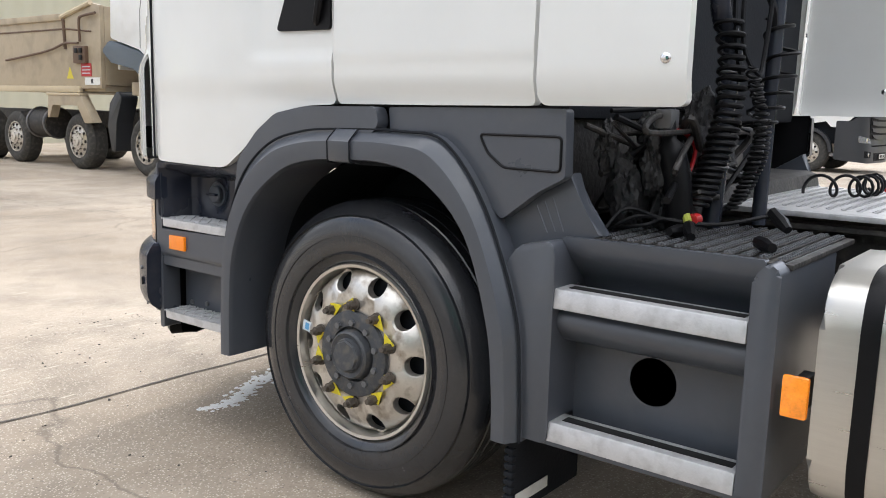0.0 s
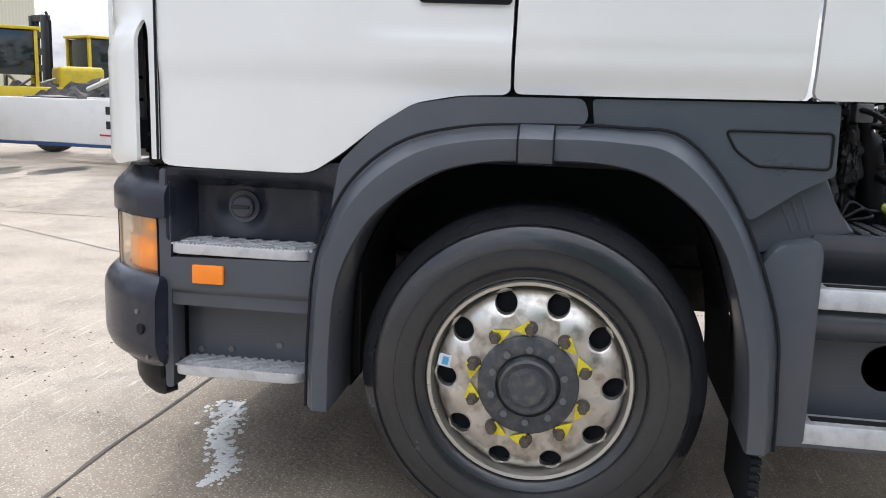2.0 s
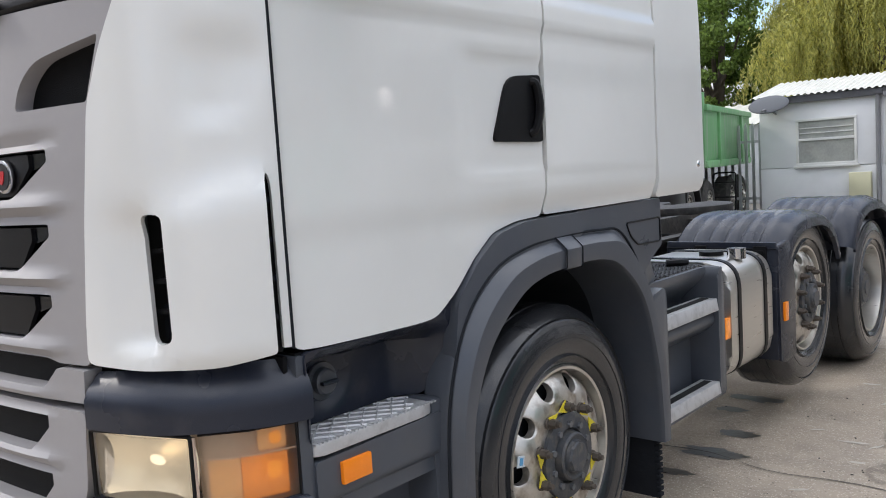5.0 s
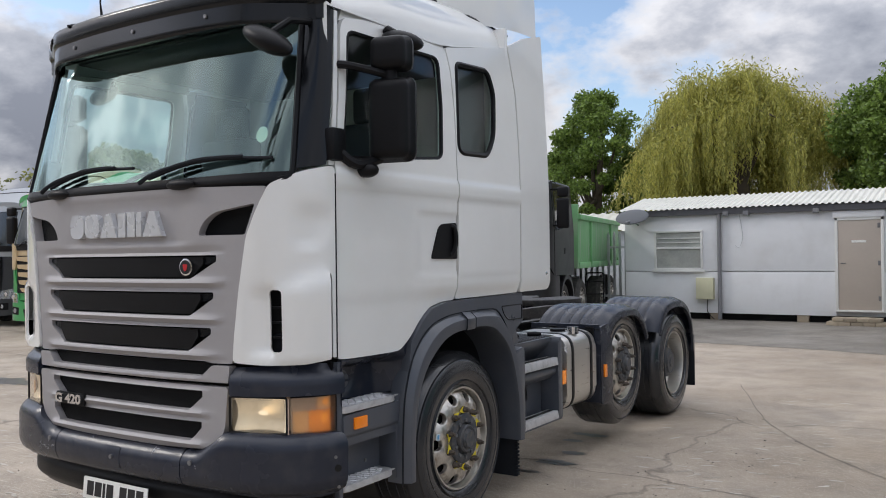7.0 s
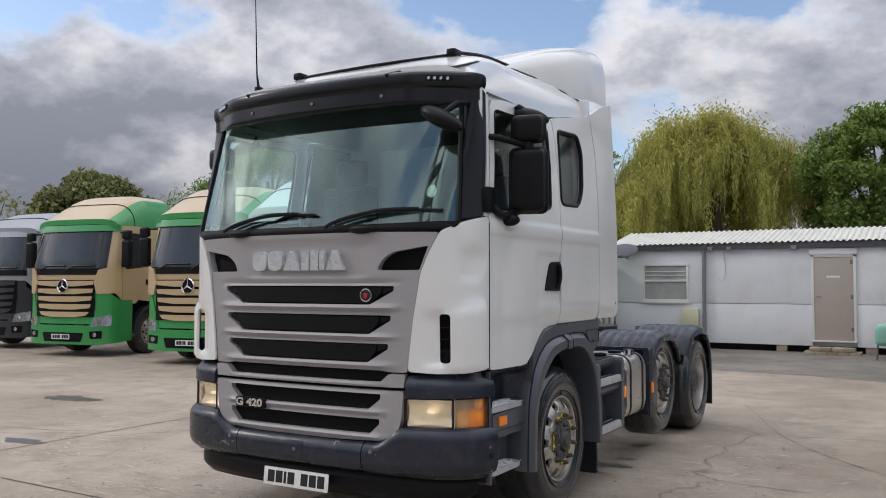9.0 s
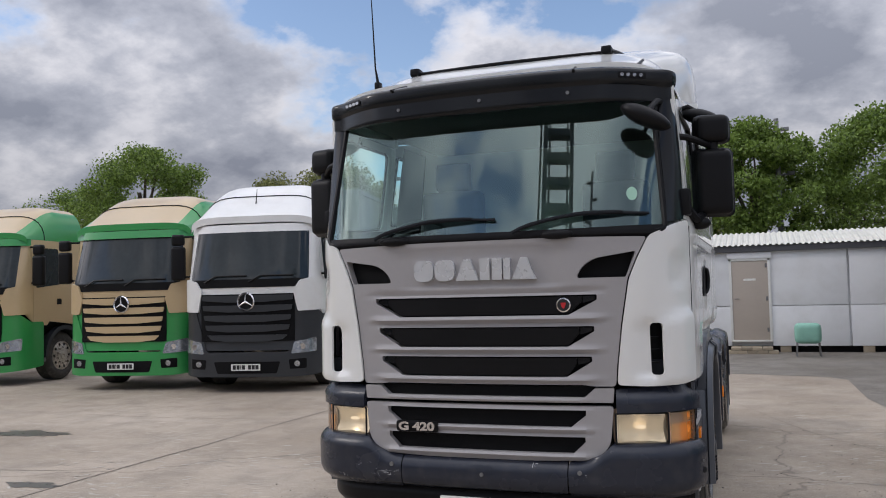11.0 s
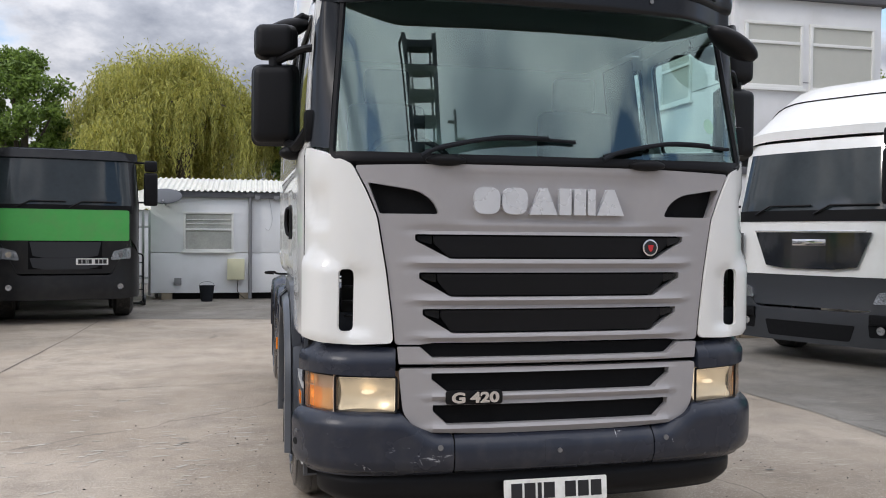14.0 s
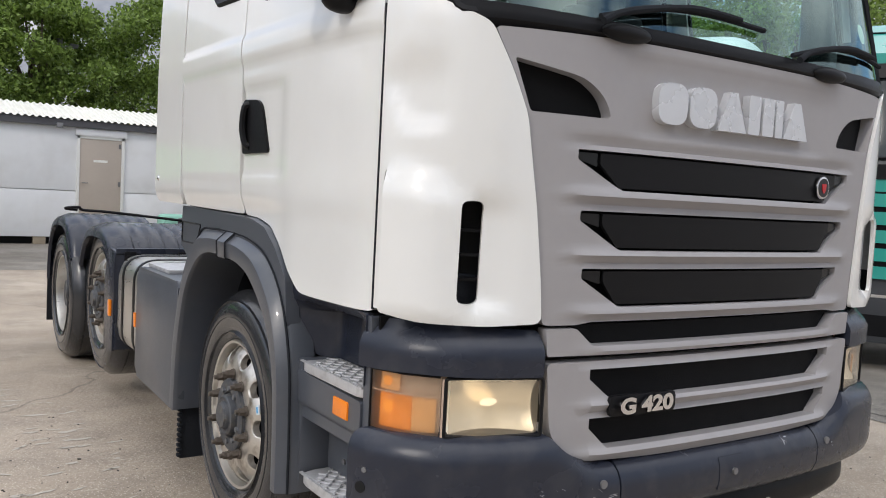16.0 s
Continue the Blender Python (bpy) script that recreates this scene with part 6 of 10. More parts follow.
for pts, r in (([(0.62, 2.50, 1.9), (0.66, 2.52, 1.6), (0.68, 2.56, 1.42)], 0.008), ([(0.64, 2.54, 1.9), (0.70, 2.56, 1.55), (0.66, 2.60, 1.44), (0.62, 2.60, 1.5), (0.58, 2.60, 1.7)], 0.007), ([(0.60, 2.56, 1.72), (0.56, 2.60, 1.62), (0.54, 2.60, 1.45)], 0.011)):
    part("loose_cable", tube(bm_new(), spline(pts, 6), r, 6), BLACK, tractor)
for s_ in range(3):
    part("loose_cable", tube(bm_new(), spline([(1.05 - 0.03 * s_, 2.34, 1.0), (1.0, 2.38 + 0.03 * s_, 1.06 - 0.02 * s_), (0.92, 2.46, 1.03), (0.84, 2.58, 1.02), (0.70, 2.70, 1.05)], 5), 0.006, 6), BLACK, tractor)
# fifth wheel
fw = empty("fifth_wheel")
fw.parent = tractor
shape = [(0.46 * math.cos(a), 0.46 * math.sin(a)) for a in np.linspace(math.radians(-68), math.radians(248), 30)]
shape = shape[:] + [(-0.10, -0.30), (-0.05, -0.02), (0.05, -0.02), (0.10, -0.30)]
part("top_plate", prism(bm_new(), [(x, -y) for x, y in shape], lambda u, v, d: Vector((u, 4.80 + v, 1.10 + d)), 0.05, 0.008), GRIME, fw, "greasy coupling plate")
for k, _ in SIDES:
    box_part("pedestal", (k * 0.40 - 0.05, 4.68, 1.0), (k * 0.40 + 0.05, 4.92, 1.11), GRIME, fw, 0.01)
part("release_handle", tube(bm_new(), spline([(-0.45, 4.72, 1.14), (-1.0, 4.70, 1.19), (-1.18, 4.69, 1.20), (-1.22, 4.66, 1.22), (-1.30, 4.68, 1.21), (-1.22, 4.71, 1.20)], 5), 0.011, 6), BLACK, fw)


# rear mudguards
def guard_arch(yc, zc, r, a0, a1, x0, x1, k, name):
    """A rounded guard whose crown carries raised ribs running back."""
    bm = bm_new()
    rows = []
    xs = [x0] + list(np.linspace(x0 + 0.02, x1 - 0.09, 36)) + [x1 - 0.05, x1 - 0.02, x1 - 0.004, x1, x1 + 0.002, x1 - 0.02]
    fall = [-0.02] + [0.0] * 36 + [-0.004, -0.016, -0.034, -0.055, -0.080, -0.085]
    for a in np.linspace(math.radians(a0), math.radians(a1), 60):
        c, s = math.cos(a), math.sin(a)
        q = 1.0 / max(abs(c) ** 2.7 + abs(s) ** 2.7, 1e-6) ** (1 / 2.7)
        crown = smooth((math.degrees(a) - 34) / 10) * smooth((150 - math.degrees(a)) / 10)
        row = []
        for i, (x, dr) in enumerate(zip(xs, fall)):
            if 0 < i < 37:
                f = ((x - x0 - 0.02) / 0.092) % 1.0
                dr = dr + 0.014 * crown * smooth(f / 0.16) * smooth((0.86 - f) / 0.16)
            row.append(bm.verts.new((k * x, yc - (r + dr) * q * c, zc + (r + dr) * q * s)))
        rows.append(row)
    for a, b in zip(rows, rows[1:]):
        for j in range(len(a) - 1):
            bm.faces.new((a[j], a[j + 1], b[j + 1], b[j]))
    return part(name, bm, BUMPER, tractor, "blue-grey plastic rear mudguard with ribbed crown", sharp=45)


for k, _ in SIDES:
    g1 = guard_arch(4.14, 0.53, 0.60, -8, 150, 0.58, 1.21, k, "mudguard")
    g2 = guard_arch(5.46, 0.53, 0.60, 30, 176, 0.58, 1.215, k, "mudguard")
    # front skirt of the first guard with its clips and lamp
    bm = bm_new()
    prism(bm, rounded([(3.56, 0.38, 0.05), (3.545, 1.0, 0.02), (3.72, 1.02, 0.02), (3.80, 0.80, 0.04), (3.79, 0.38, 0.03)], 0.03, 4), lambda u, v, d: Vector((k * (1.185 + d), u, v)), 0.025, 0.008)
    part("guard_skirt", bm, BUMPER, g1)
    bm = bm_new()
    box(bm, (k * 0.90 - 0.30, 3.545, 0.40), (k * 0.90 + 0.30, 3.565, 1.02), 0.01)
    part("guard_front", bm, BUMPER, g1)
    box_part("side_marker", (k * 1.215 - 0.008, 3.60, 0.60), (k * 1.215 + 0.008, 3.65, 0.70), AMBER, g1, 0.004, "orange marker lens")
    for x in (1.12, 0.80):
        clip = box_part("guard_clip", (k * x - 0.034, 3.528, 0.86), (k * x + 0.034, 3.548, 1.0), BLACK, g1, 0.006, "black moulded latch")
        for dz in (0.88, 0.925, 0.965):
            box_part("clip_rib", (k * x - 0.024, 3.520, dz), (k * x + 0.024, 3.532, dz + 0.012), BLACK, clip, 0.003)
    part("guard_seam", tube(bm_new(), [(k * 0.60, 3.543, 0.985), (k * 1.20, 3.543, 0.985), (k * 1.212, 3.60, 0.985)], 0.0045, 6), MATT, g1)
    box_part("mud_flap", (0.62 if k > 0 else -1.20, 6.06, 0.20), (1.20 if k > 0 else -0.62, 6.08, 0.72), MATT, tractor, 0.004)

# ---- ground ----


def ground_material(name, base, speck, scale_big, speck_amount, crack=0.0, bump=0.35):
    m = bpy.data.materials.new(name)
    m.use_nodes = True
    nt = m.node_tree
    p = nt.nodes["Principled BSDF"]
    co = nt.nodes.new("ShaderNodeTexCoord")

    def noise_at(s, detail=6.0, rough=0.6):
        n = nt.nodes.new("ShaderNodeTexNoise")
        n.inputs["Scale"].default_value, n.inputs["Detail"].default_value, n.inputs["Roughness"].default_value = s, detail, rough
        nt.links.new(co.outputs["Object"], n.inputs["Vector"])
        return n.outputs[0]

    def remap(src, a, b, c=0.0, d=1.0):
        r = nt.nodes.new("ShaderNodeMapRange")
        for i, v in enumerate((a, b, c, d)):
            r.inputs[i + 1].default_value = v
        nt.links.new(src, r.inputs[0])
        return r.outputs[0]

    def mix(fac, a, b):
        x = nt.nodes.new("ShaderNodeMix")
        x.data_type = "RGBA"
        for i, v in ((0, fac), (6, a), (7, b)):
            if isinstance(v, tuple):
                x.inputs[i].default_value = (*v, 1)
            elif isinstance(v, float):
                x.inputs[i].default_value = v
            else:
                nt.links.new(v, x.inputs[i])
        return x.outputs[2]
    dark, light = tuple(c * 0.66 * w for c, w in zip(base, (1.05, 1.0, 0.93))), tuple(min(1, c * 1.16) for c in base)
    c = mix(remap(noise_at(scale_big), 0.35, 0.65), dark, light)
    c = mix(remap(noise_at(2.3, 8.0), 0.45, 0.66, 0.0, 0.50), c, tuple(v * 0.5 for v in base))
    # aggregate
    vor = nt.nodes.new("ShaderNodeTexVoronoi")
    vor.inputs["Scale"].default_value = 85.0
    nt.links.new(co.outputs["Object"], vor.inputs["Vector"])
    stones = remap(vor.outputs["Distance"], 0.20, 0.34, speck_amount, 0.0)
    c = mix(stones, c, speck)
    vor2 = nt.nodes.new("ShaderNodeTexVoronoi")
    vor2.inputs["Scale"].default_value = 42.0
    nt.links.new(co.outputs["Object"], vor2.inputs["Vector"])
    c = mix(remap(vor2.outputs["Distance"], 0.10, 0.22, speck_amount * 0.8, 0.0), c, tuple(v * 0.35 for v in base))
    # oil stains
    c = mix(remap(noise_at(0.55, 4.0), 0.62, 0.74, 0.0, 0.40), c, tuple(v * 0.42 for v in base))
    if crack:
        v3 = nt.nodes.new("ShaderNodeTexVoronoi")
        v3.feature = "DISTANCE_TO_EDGE"
        v3.inputs["Scale"].default_value = crack
        warp = nt.nodes.new("ShaderNodeVectorMath")
        warp.operation = "ADD"
        nn = nt.nodes.new("ShaderNodeTexNoise")
        nn.inputs["Scale"].default_value, nn.inputs["Detail"].default_value = 1.2, 6.0
        nt.links.new(co.outputs["Object"], nn.inputs["Vector"])
        nt.links.new(co.outputs["Object"], warp.inputs[0])
        nt.links.new(nn.outputs["Color"], warp.inputs[1])
        nt.links.new(warp.outputs[0], v3.inputs["Vector"])
        c = mix(remap(v3.outputs["Distance"], 0.0006, 0.0022, 0.45, 0.0), c, tuple(v * 0.22 for v in base))
    # pale scrapes, dragged along two ways
    for turn, off in ((0.35, 0.0), (1.25, 7.0)):
        mp = nt.nodes.new("ShaderNodeMapping")
        mp.inputs["Rotation"].default_value, mp.inputs["Scale"].default_value, mp.inputs["Location"].default_value = (0, 0, turn), (1.0, 11.0, 1.0), (off, off, 0)
        nt.links.new(co.outputs["Object"], mp.inputs[0])
        n = nt.nodes.new("ShaderNodeTexNoise")
        n.inputs["Scale"].default_value, n.inputs["Detail"].default_value, n.inputs["Roughness"].default_value = 3.4, 7.0, 0.62
        nt.links.new(mp.outputs[0], n.inputs["Vector"])
        k1 = remap(n.outputs[0], 0.59, 0.68, 0.0, 1.0)
        k2 = remap(noise_at(0.42 + 0.1 * turn, 3.0), 0.48, 0.60, 0.0, 0.55)
        both = nt.nodes.new("ShaderNodeMath")
        both.operation = "MULTIPLY"
        nt.links.new(k1, both.inputs[0])
        nt.links.new(k2, both.inputs[1])
        c = mix(both.outputs[0], c, tuple(min(0.78, v * 2.15) for v in base))
    nt.links.new(c, p.inputs["Base Color"])
    nt.links.new(remap(noise_at(0.9, 5.0), 0.35, 0.7, 0.92, 0.62), p.inputs["Roughness"])
    b = nt.nodes.new("ShaderNodeBump")
    b.inputs["Strength"].default_value, b.inputs["Distance"].default_value = bump, 0.012
    nt.links.new(noise_at(38.0, 4.0), b.inputs["Height"])
    nt.links.new(b.outputs[0], p.inputs["Normal"])
    return m


CONCRETE = ground_material("yard_concrete", (0.400, 0.338, 0.270), (0.60, 0.53, 0.44), 0.35, 0.9, 0.11, 0.6)
ASPHALT = ground_material("old_asphalt", (0.215, 0.196, 0.170), (0.48, 0.45, 0.40), 0.6, 0.5, 0.25, 0.5)


def sheet(name, pts, z, material, label, kind="structure", cat="", cells=0):
    bm = bm_new()
    bm.faces.new([bm.verts.new((x, y, z)) for x, y in pts])
    return part(name, bm, material, None, label, kind=kind, category=cat or "ground")


bm = bm_new()
ring_r = [0, 2, 5, 9, 14, 22, 40, 80, 160, 400, 1200, 4000]
prev = None
for r in ring_r:
    ring = [bm.verts.new((r * math.cos(2 * math.pi * i / 48), 3 + r * math.sin(2 * math.pi * i / 48), 0)) for i in range(48)] if r else [bm.verts.new((0, 3, 0))]
    if prev:
        for i in range(48):
            if len(prev) == 1:
                bm.faces.new((prev[0], ring[i], ring[(i + 1) % 48]))
            else:
                bm.faces.new((prev[i], ring[i], ring[(i + 1) % 48], prev[(i + 1) % 48]))
    prev = ring
part("ground", bm, CONCRETE, None, "worn pale concrete yard with cracks, stains and scrapes", kind="structure", category="ground")

# ---- other lorries in the yard ----
GREEN = mat("green_paint", (0.035, 0.30, 0.075), 0.32, vary=0.08, scale=2, coat=0.4)
GREEN2 = mat("light_green_paint", (0.08, 0.42, 0.09), 0.4, vary=0.12, scale=2, coat=0.2, dirt=(0.2, 0.24, 0.12), dirt_amount=0.3)
BEIGE = mat("beige_paint", (0.56, 0.42, 0.24), 0.34, vary=0.06, scale=2, coat=0.4)
SAND = mat("sand_paint", (0.46, 0.38, 0.27), 0.5, vary=0.12, scale=1.5, dirt=(0.22, 0.17, 0.12), dirt_amount=0.45)
TEAL = mat("teal_paint", (0.02, 0.30, 0.25), 0.3, vary=0.06, scale=2, coat=0.5)
PALE = mat("off_white_paint", (0.80, 0.80, 0.78), 0.32, vary=0.05, scale=2, coat=0.3, dirt=(0.55, 0.52, 0.46), dirt_amount=0.2)
CURTAIN = mat("grey_curtain", (0.17, 0.17, 0.168), 0.5, vary=0.12, scale=1.2, bump=0.1)
JET = mat("black_paint", (0.006, 0.006, 0.007), 0.34, vary=0.15, scale=3, dirt=(0.05, 0.045, 0.04), dirt_amount=0.25)
FADED = mat("faded_green_paint", (0.20, 0.46, 0.20), 0.5, vary=0.15, scale=1.5, dirt=(0.40, 0.45, 0.36), dirt_amount=0.6, stretch=(1, 3, 0.5))
DARKBODY = mat("dark_grey_paint", (0.024, 0.027, 0.032), 0.42, vary=0.12, scale=3, coat=0.1)
BLUEGREY = mat("blue_grey_plastic", (0.10, 0.125, 0.15), 0.5, vary=0.12, scale=3)
GLOSSY = mat("gloss_black_panel", (0.012, 0.014, 0.018), 0.12, vary=0.1, coat=0.6)
GREYPAINT = mat("grey_silver_paint", (0.34, 0.36, 0.38), 0.35, metal=0.3, vary=0.08, scale=2)


def make_lorry_wheel():
    bm = lathe(bm_new(), [(0.29, -0.04), (0.31, 0.0), (0.36, 0.02), (0.43, 0.015), (0.48, -0.02), (0.505, -0.05), (0.505, -0.28), (0.47, -0.31), (0.36, -0.32), (0.29, -0.29)], 40)
    tyre = part("tyre", bm, TYRE_DRY)
    rim_bm = lathe(bm_new(), [(0.295, -0.03), (0.30, 0.004), (0.285, 0.004), (0.275, -0.03), (0.25, -0.01), (0.15, 0.012), (0.145, 0.03), (0.09, 0.035), (0.085, 0.06), (0.0001, 0.065)], 40)
    # hand holes, shown by near-black discs for their shade, and nuts belong to the same pressed rim
    for r, off, radius, x, depth, seg, slot in ((0.238, 0.0, 0.030, -0.002, 0.012, 12, 1), (0.1675, 0.5, 0.018, 0.020, 0.03, 6, 2)):
        for i in range(10):
            a = (i + off) * math.pi / 5
            n0 = len(rim_bm.faces)
            disc(rim_bm, radius, (x, r * math.cos(a), r * math.sin(a)), "x", seg, depth)
            rim_bm.faces.ensure_lookup_table()
            for f in rim_bm.faces[n0:]:
                f.material_index = slot
    rim = part("rim", rim_bm, ALLOY)
    rim.data.materials.append(HOLE)
    rim.data.materials.append(RUST)
    return tyre, rim


WHEEL_TEMPLATE = make_lorry_wheel()


def yard_wheel(parent, x, y, z=0.505, scale=1.0):
    w = empty("wheel")
    w.parent = parent
    w.matrix_local = Matrix.Translation((x, y, z)) @ (Matrix() if x > 0 else Matrix.Rotation(math.pi, 4, "Z")) @ Matrix.Scale(scale, 4)
    for o in WHEEL_TEMPLATE:
        share(o.name.split(".")[0], o, w, Matrix())
    return w


def lorry(label, m, paint, lower, ws=(1.94, 2.80), top=3.46, hood=1.68, bars=(), bar_mat=DARKBODY, lamp=(0.66, 0.90, 0.76, 1.12), plate_z=0.44, visor_mat=None,
          logo=None, lean=0.26, fair=None, mirror_mat=BLACK, roof_mat=None, bumper_low=0.27, side_low=0.95, wheels=(1.42,), glow=None, name="lorry", lower_top=None, band=None, logo_x=0.0, low_open=True, roof_edge=None, flaps=None, front=None, tail_flap=None):
    t = empty(name, m, label=label, category="truck")
    ws0, ws1 = ws
    lower_top = lower_top or hood
    roof_mat = roof_mat or paint

    def g(s, z, out=0.0):
        x, y, nx, ny = plan_at(s)
        x, y = (x + nx * out) * 1.02, y - 0.06 + ny * out
        tt = max(0.0, z - ws0)
        y += lean * min(tt, ws1 - ws0 + 0.2) * smooth((0.50 - y) / 0.4) + 0.55 * max(0.0, z - ws1 - 0.12) * smooth((1.6 - y) / 1.5)
        y -= 0.03 * smooth((0.95 - z) / 0.4) * smooth((0.4 - y) / 0.3)
        x *= 1 - 0.05 * max(0.0, min(1.3, (z - ws0) / (ws1 - ws0)))
        return Vector((math.copysign(1, s) * x, y, z))

    def pan(nm, outline, material, parent, out=0.0, thick=0.02, du=0.12, dv=0.12, label="", relief=None):
        return part(nm, panel(bm_new(), outline, lambda u, v, d: g(u, v, out + d + (relief(u, v) if relief else 0)), thick, du, dv, None, 0.008), material, t if parent is None else parent, label)
    E = fy(2.15)
    arch_f, arch_r = 0.86, 2.02
    # upper shell, wrapped round three sides
    body = pan("cab_body", [(-E, 1.12), (-E, ws1 + 0.10), (E, ws1 + 0.10), (E, 1.12), (fy(2.05), 1.12), (fy(0.90), lower_top - 0.35), (fy(0.5), lower_top - 0.35), (fx(1.02), lower_top), (-fx(1.02), lower_top), (-fy(0.5), lower_top - 0.35), (-fy(0.90), lower_top - 0.35), (-fy(2.05), 1.12)], paint, None, 0.0, 0.03, 0.10, 0.12)
    low = pan("cab_front", [(-fx(1.04), bumper_low + 0.45), (-fx(1.04), lower_top - 0.012), (fx(1.04), lower_top - 0.012), (fx(1.04), bumper_low + 0.45)], lower, None, 0.004, 0.03)
    bump = pan("bumper", rounded([(-fy(0.80), bumper_low + 0.08), (-fy(0.80), lower_top - 0.36), (-fy(0.45), lower_top - 0.36), (-fx(0.98), lower_top - 0.10), (-fx(0.72), bumper_low + 0.42), (fx(0.72), bumper_low + 0.42), (fx(0.98), lower_top - 0.10), (fy(0.45), lower_top - 0.36), (fy(0.80), lower_top - 0.36), (fy(0.80), bumper_low + 0.08), (fx(0.9), bumper_low), (-fx(0.9), bumper_low)], 0.05), lower, None, 0.022, 0.06)
    box_part("cab_core", (-1.0, 0.35, 0.75), (1.0, 2.10, ws0 - 0.1), MATT, t, 0.02)
    box_part("cab_back", (-1.17, 2.08, 1.0), (1.17, 2.13, ws1 + 0.1), paint, t, 0.02)
    # roof
    bm = bm_new()
    NA, NY = 20, 10
    rows = []
    for j in range(NY + 1):
        q = j / NY
        row = []
        for i in range(NA + 1):
            a = -1 + 2 * i / NA
            e = math.sin(a * math.pi / 2)
            base = g(0.0, ws1 + 0.10).y
            y = base + 0.10 * abs(e) ** 3 * (1 - q) + (2.14 - base) * q
            z = ws1 + 0.10 + (top - ws1 - 0.10) * smooth(min(1.0, q * 1.15 + 0.28)) * (1 - abs(e) ** 6) ** 0.5
            row.append(bm.verts.new((1.155 * e, y, z)))
        rows.append(row)
    for a, b in zip(rows, rows[1:]):
        for i in range(NA):
            bm.faces.new((a[i], a[i + 1], b[i + 1], b[i]))
    skirt = [bm.verts.new(v.co - Vector((0, 0, 0.12))) for v in rows[0]]
    for i in range(NA):
        bm.faces.new((skirt[i], skirt[i + 1], rows[0][i + 1], rows[0][i]))
    back = [bm.verts.new((v.co.x, v.co.y, ws1)) for v in rows[-1]]
    for i in range(NA):
        bm.faces.new((rows[-1][i], rows[-1][i + 1], back[i + 1], back[i]))
    bm.faces.ensure_lookup_table()
    for f in bm.faces:
        c = f.calc_center_median()
        if roof_edge and (abs(c.x) > 0.93 or c.z < ws1 + 0.20):
            f.material_index = 1
    seam = [v.co + Vector((0, -0.006, 0.004)) for v in rows[3]]
    rf = part("roof", bm, roof_mat, t, sharp=50)
    part("roof_seam", tube(bm_new(), seam, 0.010, 6), BLACK, rf)
    rf.data.materials.append(roof_edge or roof_mat)
    if fair:
        box_part("roof_fairing", (-1.05, 1.2, top - 0.05), (1.05, 2.3, top + fair), roof_mat, rf, 0.12, seg=3)
    # glass
    scr = pan("windscreen", rounded([(fx(-1.04), ws0 - 0.02), (fx(-1.05), ws1), (fx(1.05), ws1), (fx(1.04), ws0 - 0.02)], 0.05), DARK_GLASS, None, 0.008, 0.012)
    pan("scuttle", [(fx(-1.05), ws0 - 0.14), (fx(-1.05), ws0), (fx(1.05), ws0), (fx(1.05), ws0 - 0.14)], BLACK, scr, 0.012, 0.012)
    for x0 in (-0.75, 0.05):
        part("wiper", tube(bm_new(), [g(fx(x0), ws0 - 0.05, 0.04), g(fx(x0 + 0.2), ws0 + 0.06, 0.04), g(fx(x0 + 0.75), ws0 + 0.06, 0.03)], 0.014, 6), BLACK, scr)
    vis = pan("visor", rounded([(-fy(0.45), ws1 - 0.03), (-fy(0.45), ws1 + 0.11), (fy(0.45), ws1 + 0.11), (fy(0.45), ws1 - 0.03)], 0.03), visor_mat or paint, None, 0.05 if visor_mat else 0.015, 0.05)
    for k in (1, -1):
        dr = pan("door", rounded([(k * fy(0.52), 1.16), (k * fy(0.52), ws1 + 0.02), (k * fy(1.40), ws1 + 0.02), (k * fy(1.42), 1.42), (k * fy(1.05), 1.30), (k * fy(0.92), 1.16)], 0.04), paint, None, 0.008, 0.02)
        pan("door_window", rounded([(k * fy(0.60), ws0 - 0.02), (k * fy(0.60), ws1 - 0.06), (k * fy(1.32), ws1 - 0.06), (k * fy(1.34), ws0 + 0.06)], 0.05), DARK_GLASS, dr, 0.014, 0.015)
        pan("door_handle", rounded([(k * fy(1.22), 1.58), (k * fy(1.22), 1.70), (k * fy(1.36), 1.70), (k * fy(1.36), 1.58)], 0.02), BLACK, dr, 0.016, 0.015)
        # wheel arch and steps
        bm = bm_new()
        arc = [(1.42 - 0.62 * math.cos(a), 0.52 + 0.62 * math.sin(a)) for a in np.linspace(0.0, math.pi, 22)]
        arc2 = [(1.42 - 0.54 * math.cos(a), 0.52 + 0.54 * math.sin(a)) for a in np.linspace(0.0, math.pi, 22)]
        for p, q, p2, q2 in zip(arc, arc[1:], arc2, arc2[1:]):
            v = [bm.verts.new((k * 1.25, *z)) for z in (p, q, q2, p2)]
            bm.faces.new(v)
            w = [bm.verts.new((k * 0.85, *z)) for z in (p2, q2)]
            bm.faces.new((v[3], v[2], w[1], w[0]))
            w2 = [bm.verts.new((k * 1.12, *z)) for z in (p, q)]
            bm.faces.new((v[0], v[1], w2[1], w2[0]))
        bmesh.ops.remove_doubles(bm, verts=bm.verts[:], dist=1e-4)
        part("wheel_arch", bm, {GREEN: DARKBODY, PALE: BLUEGREY}.get(lower, lower), t)
        box_part("step", (k * 1.16 - 0.05, 0.40, 0.42), (k * 1.16 + 0.05, 0.86, 0.50), STEEL, t, 0.01)
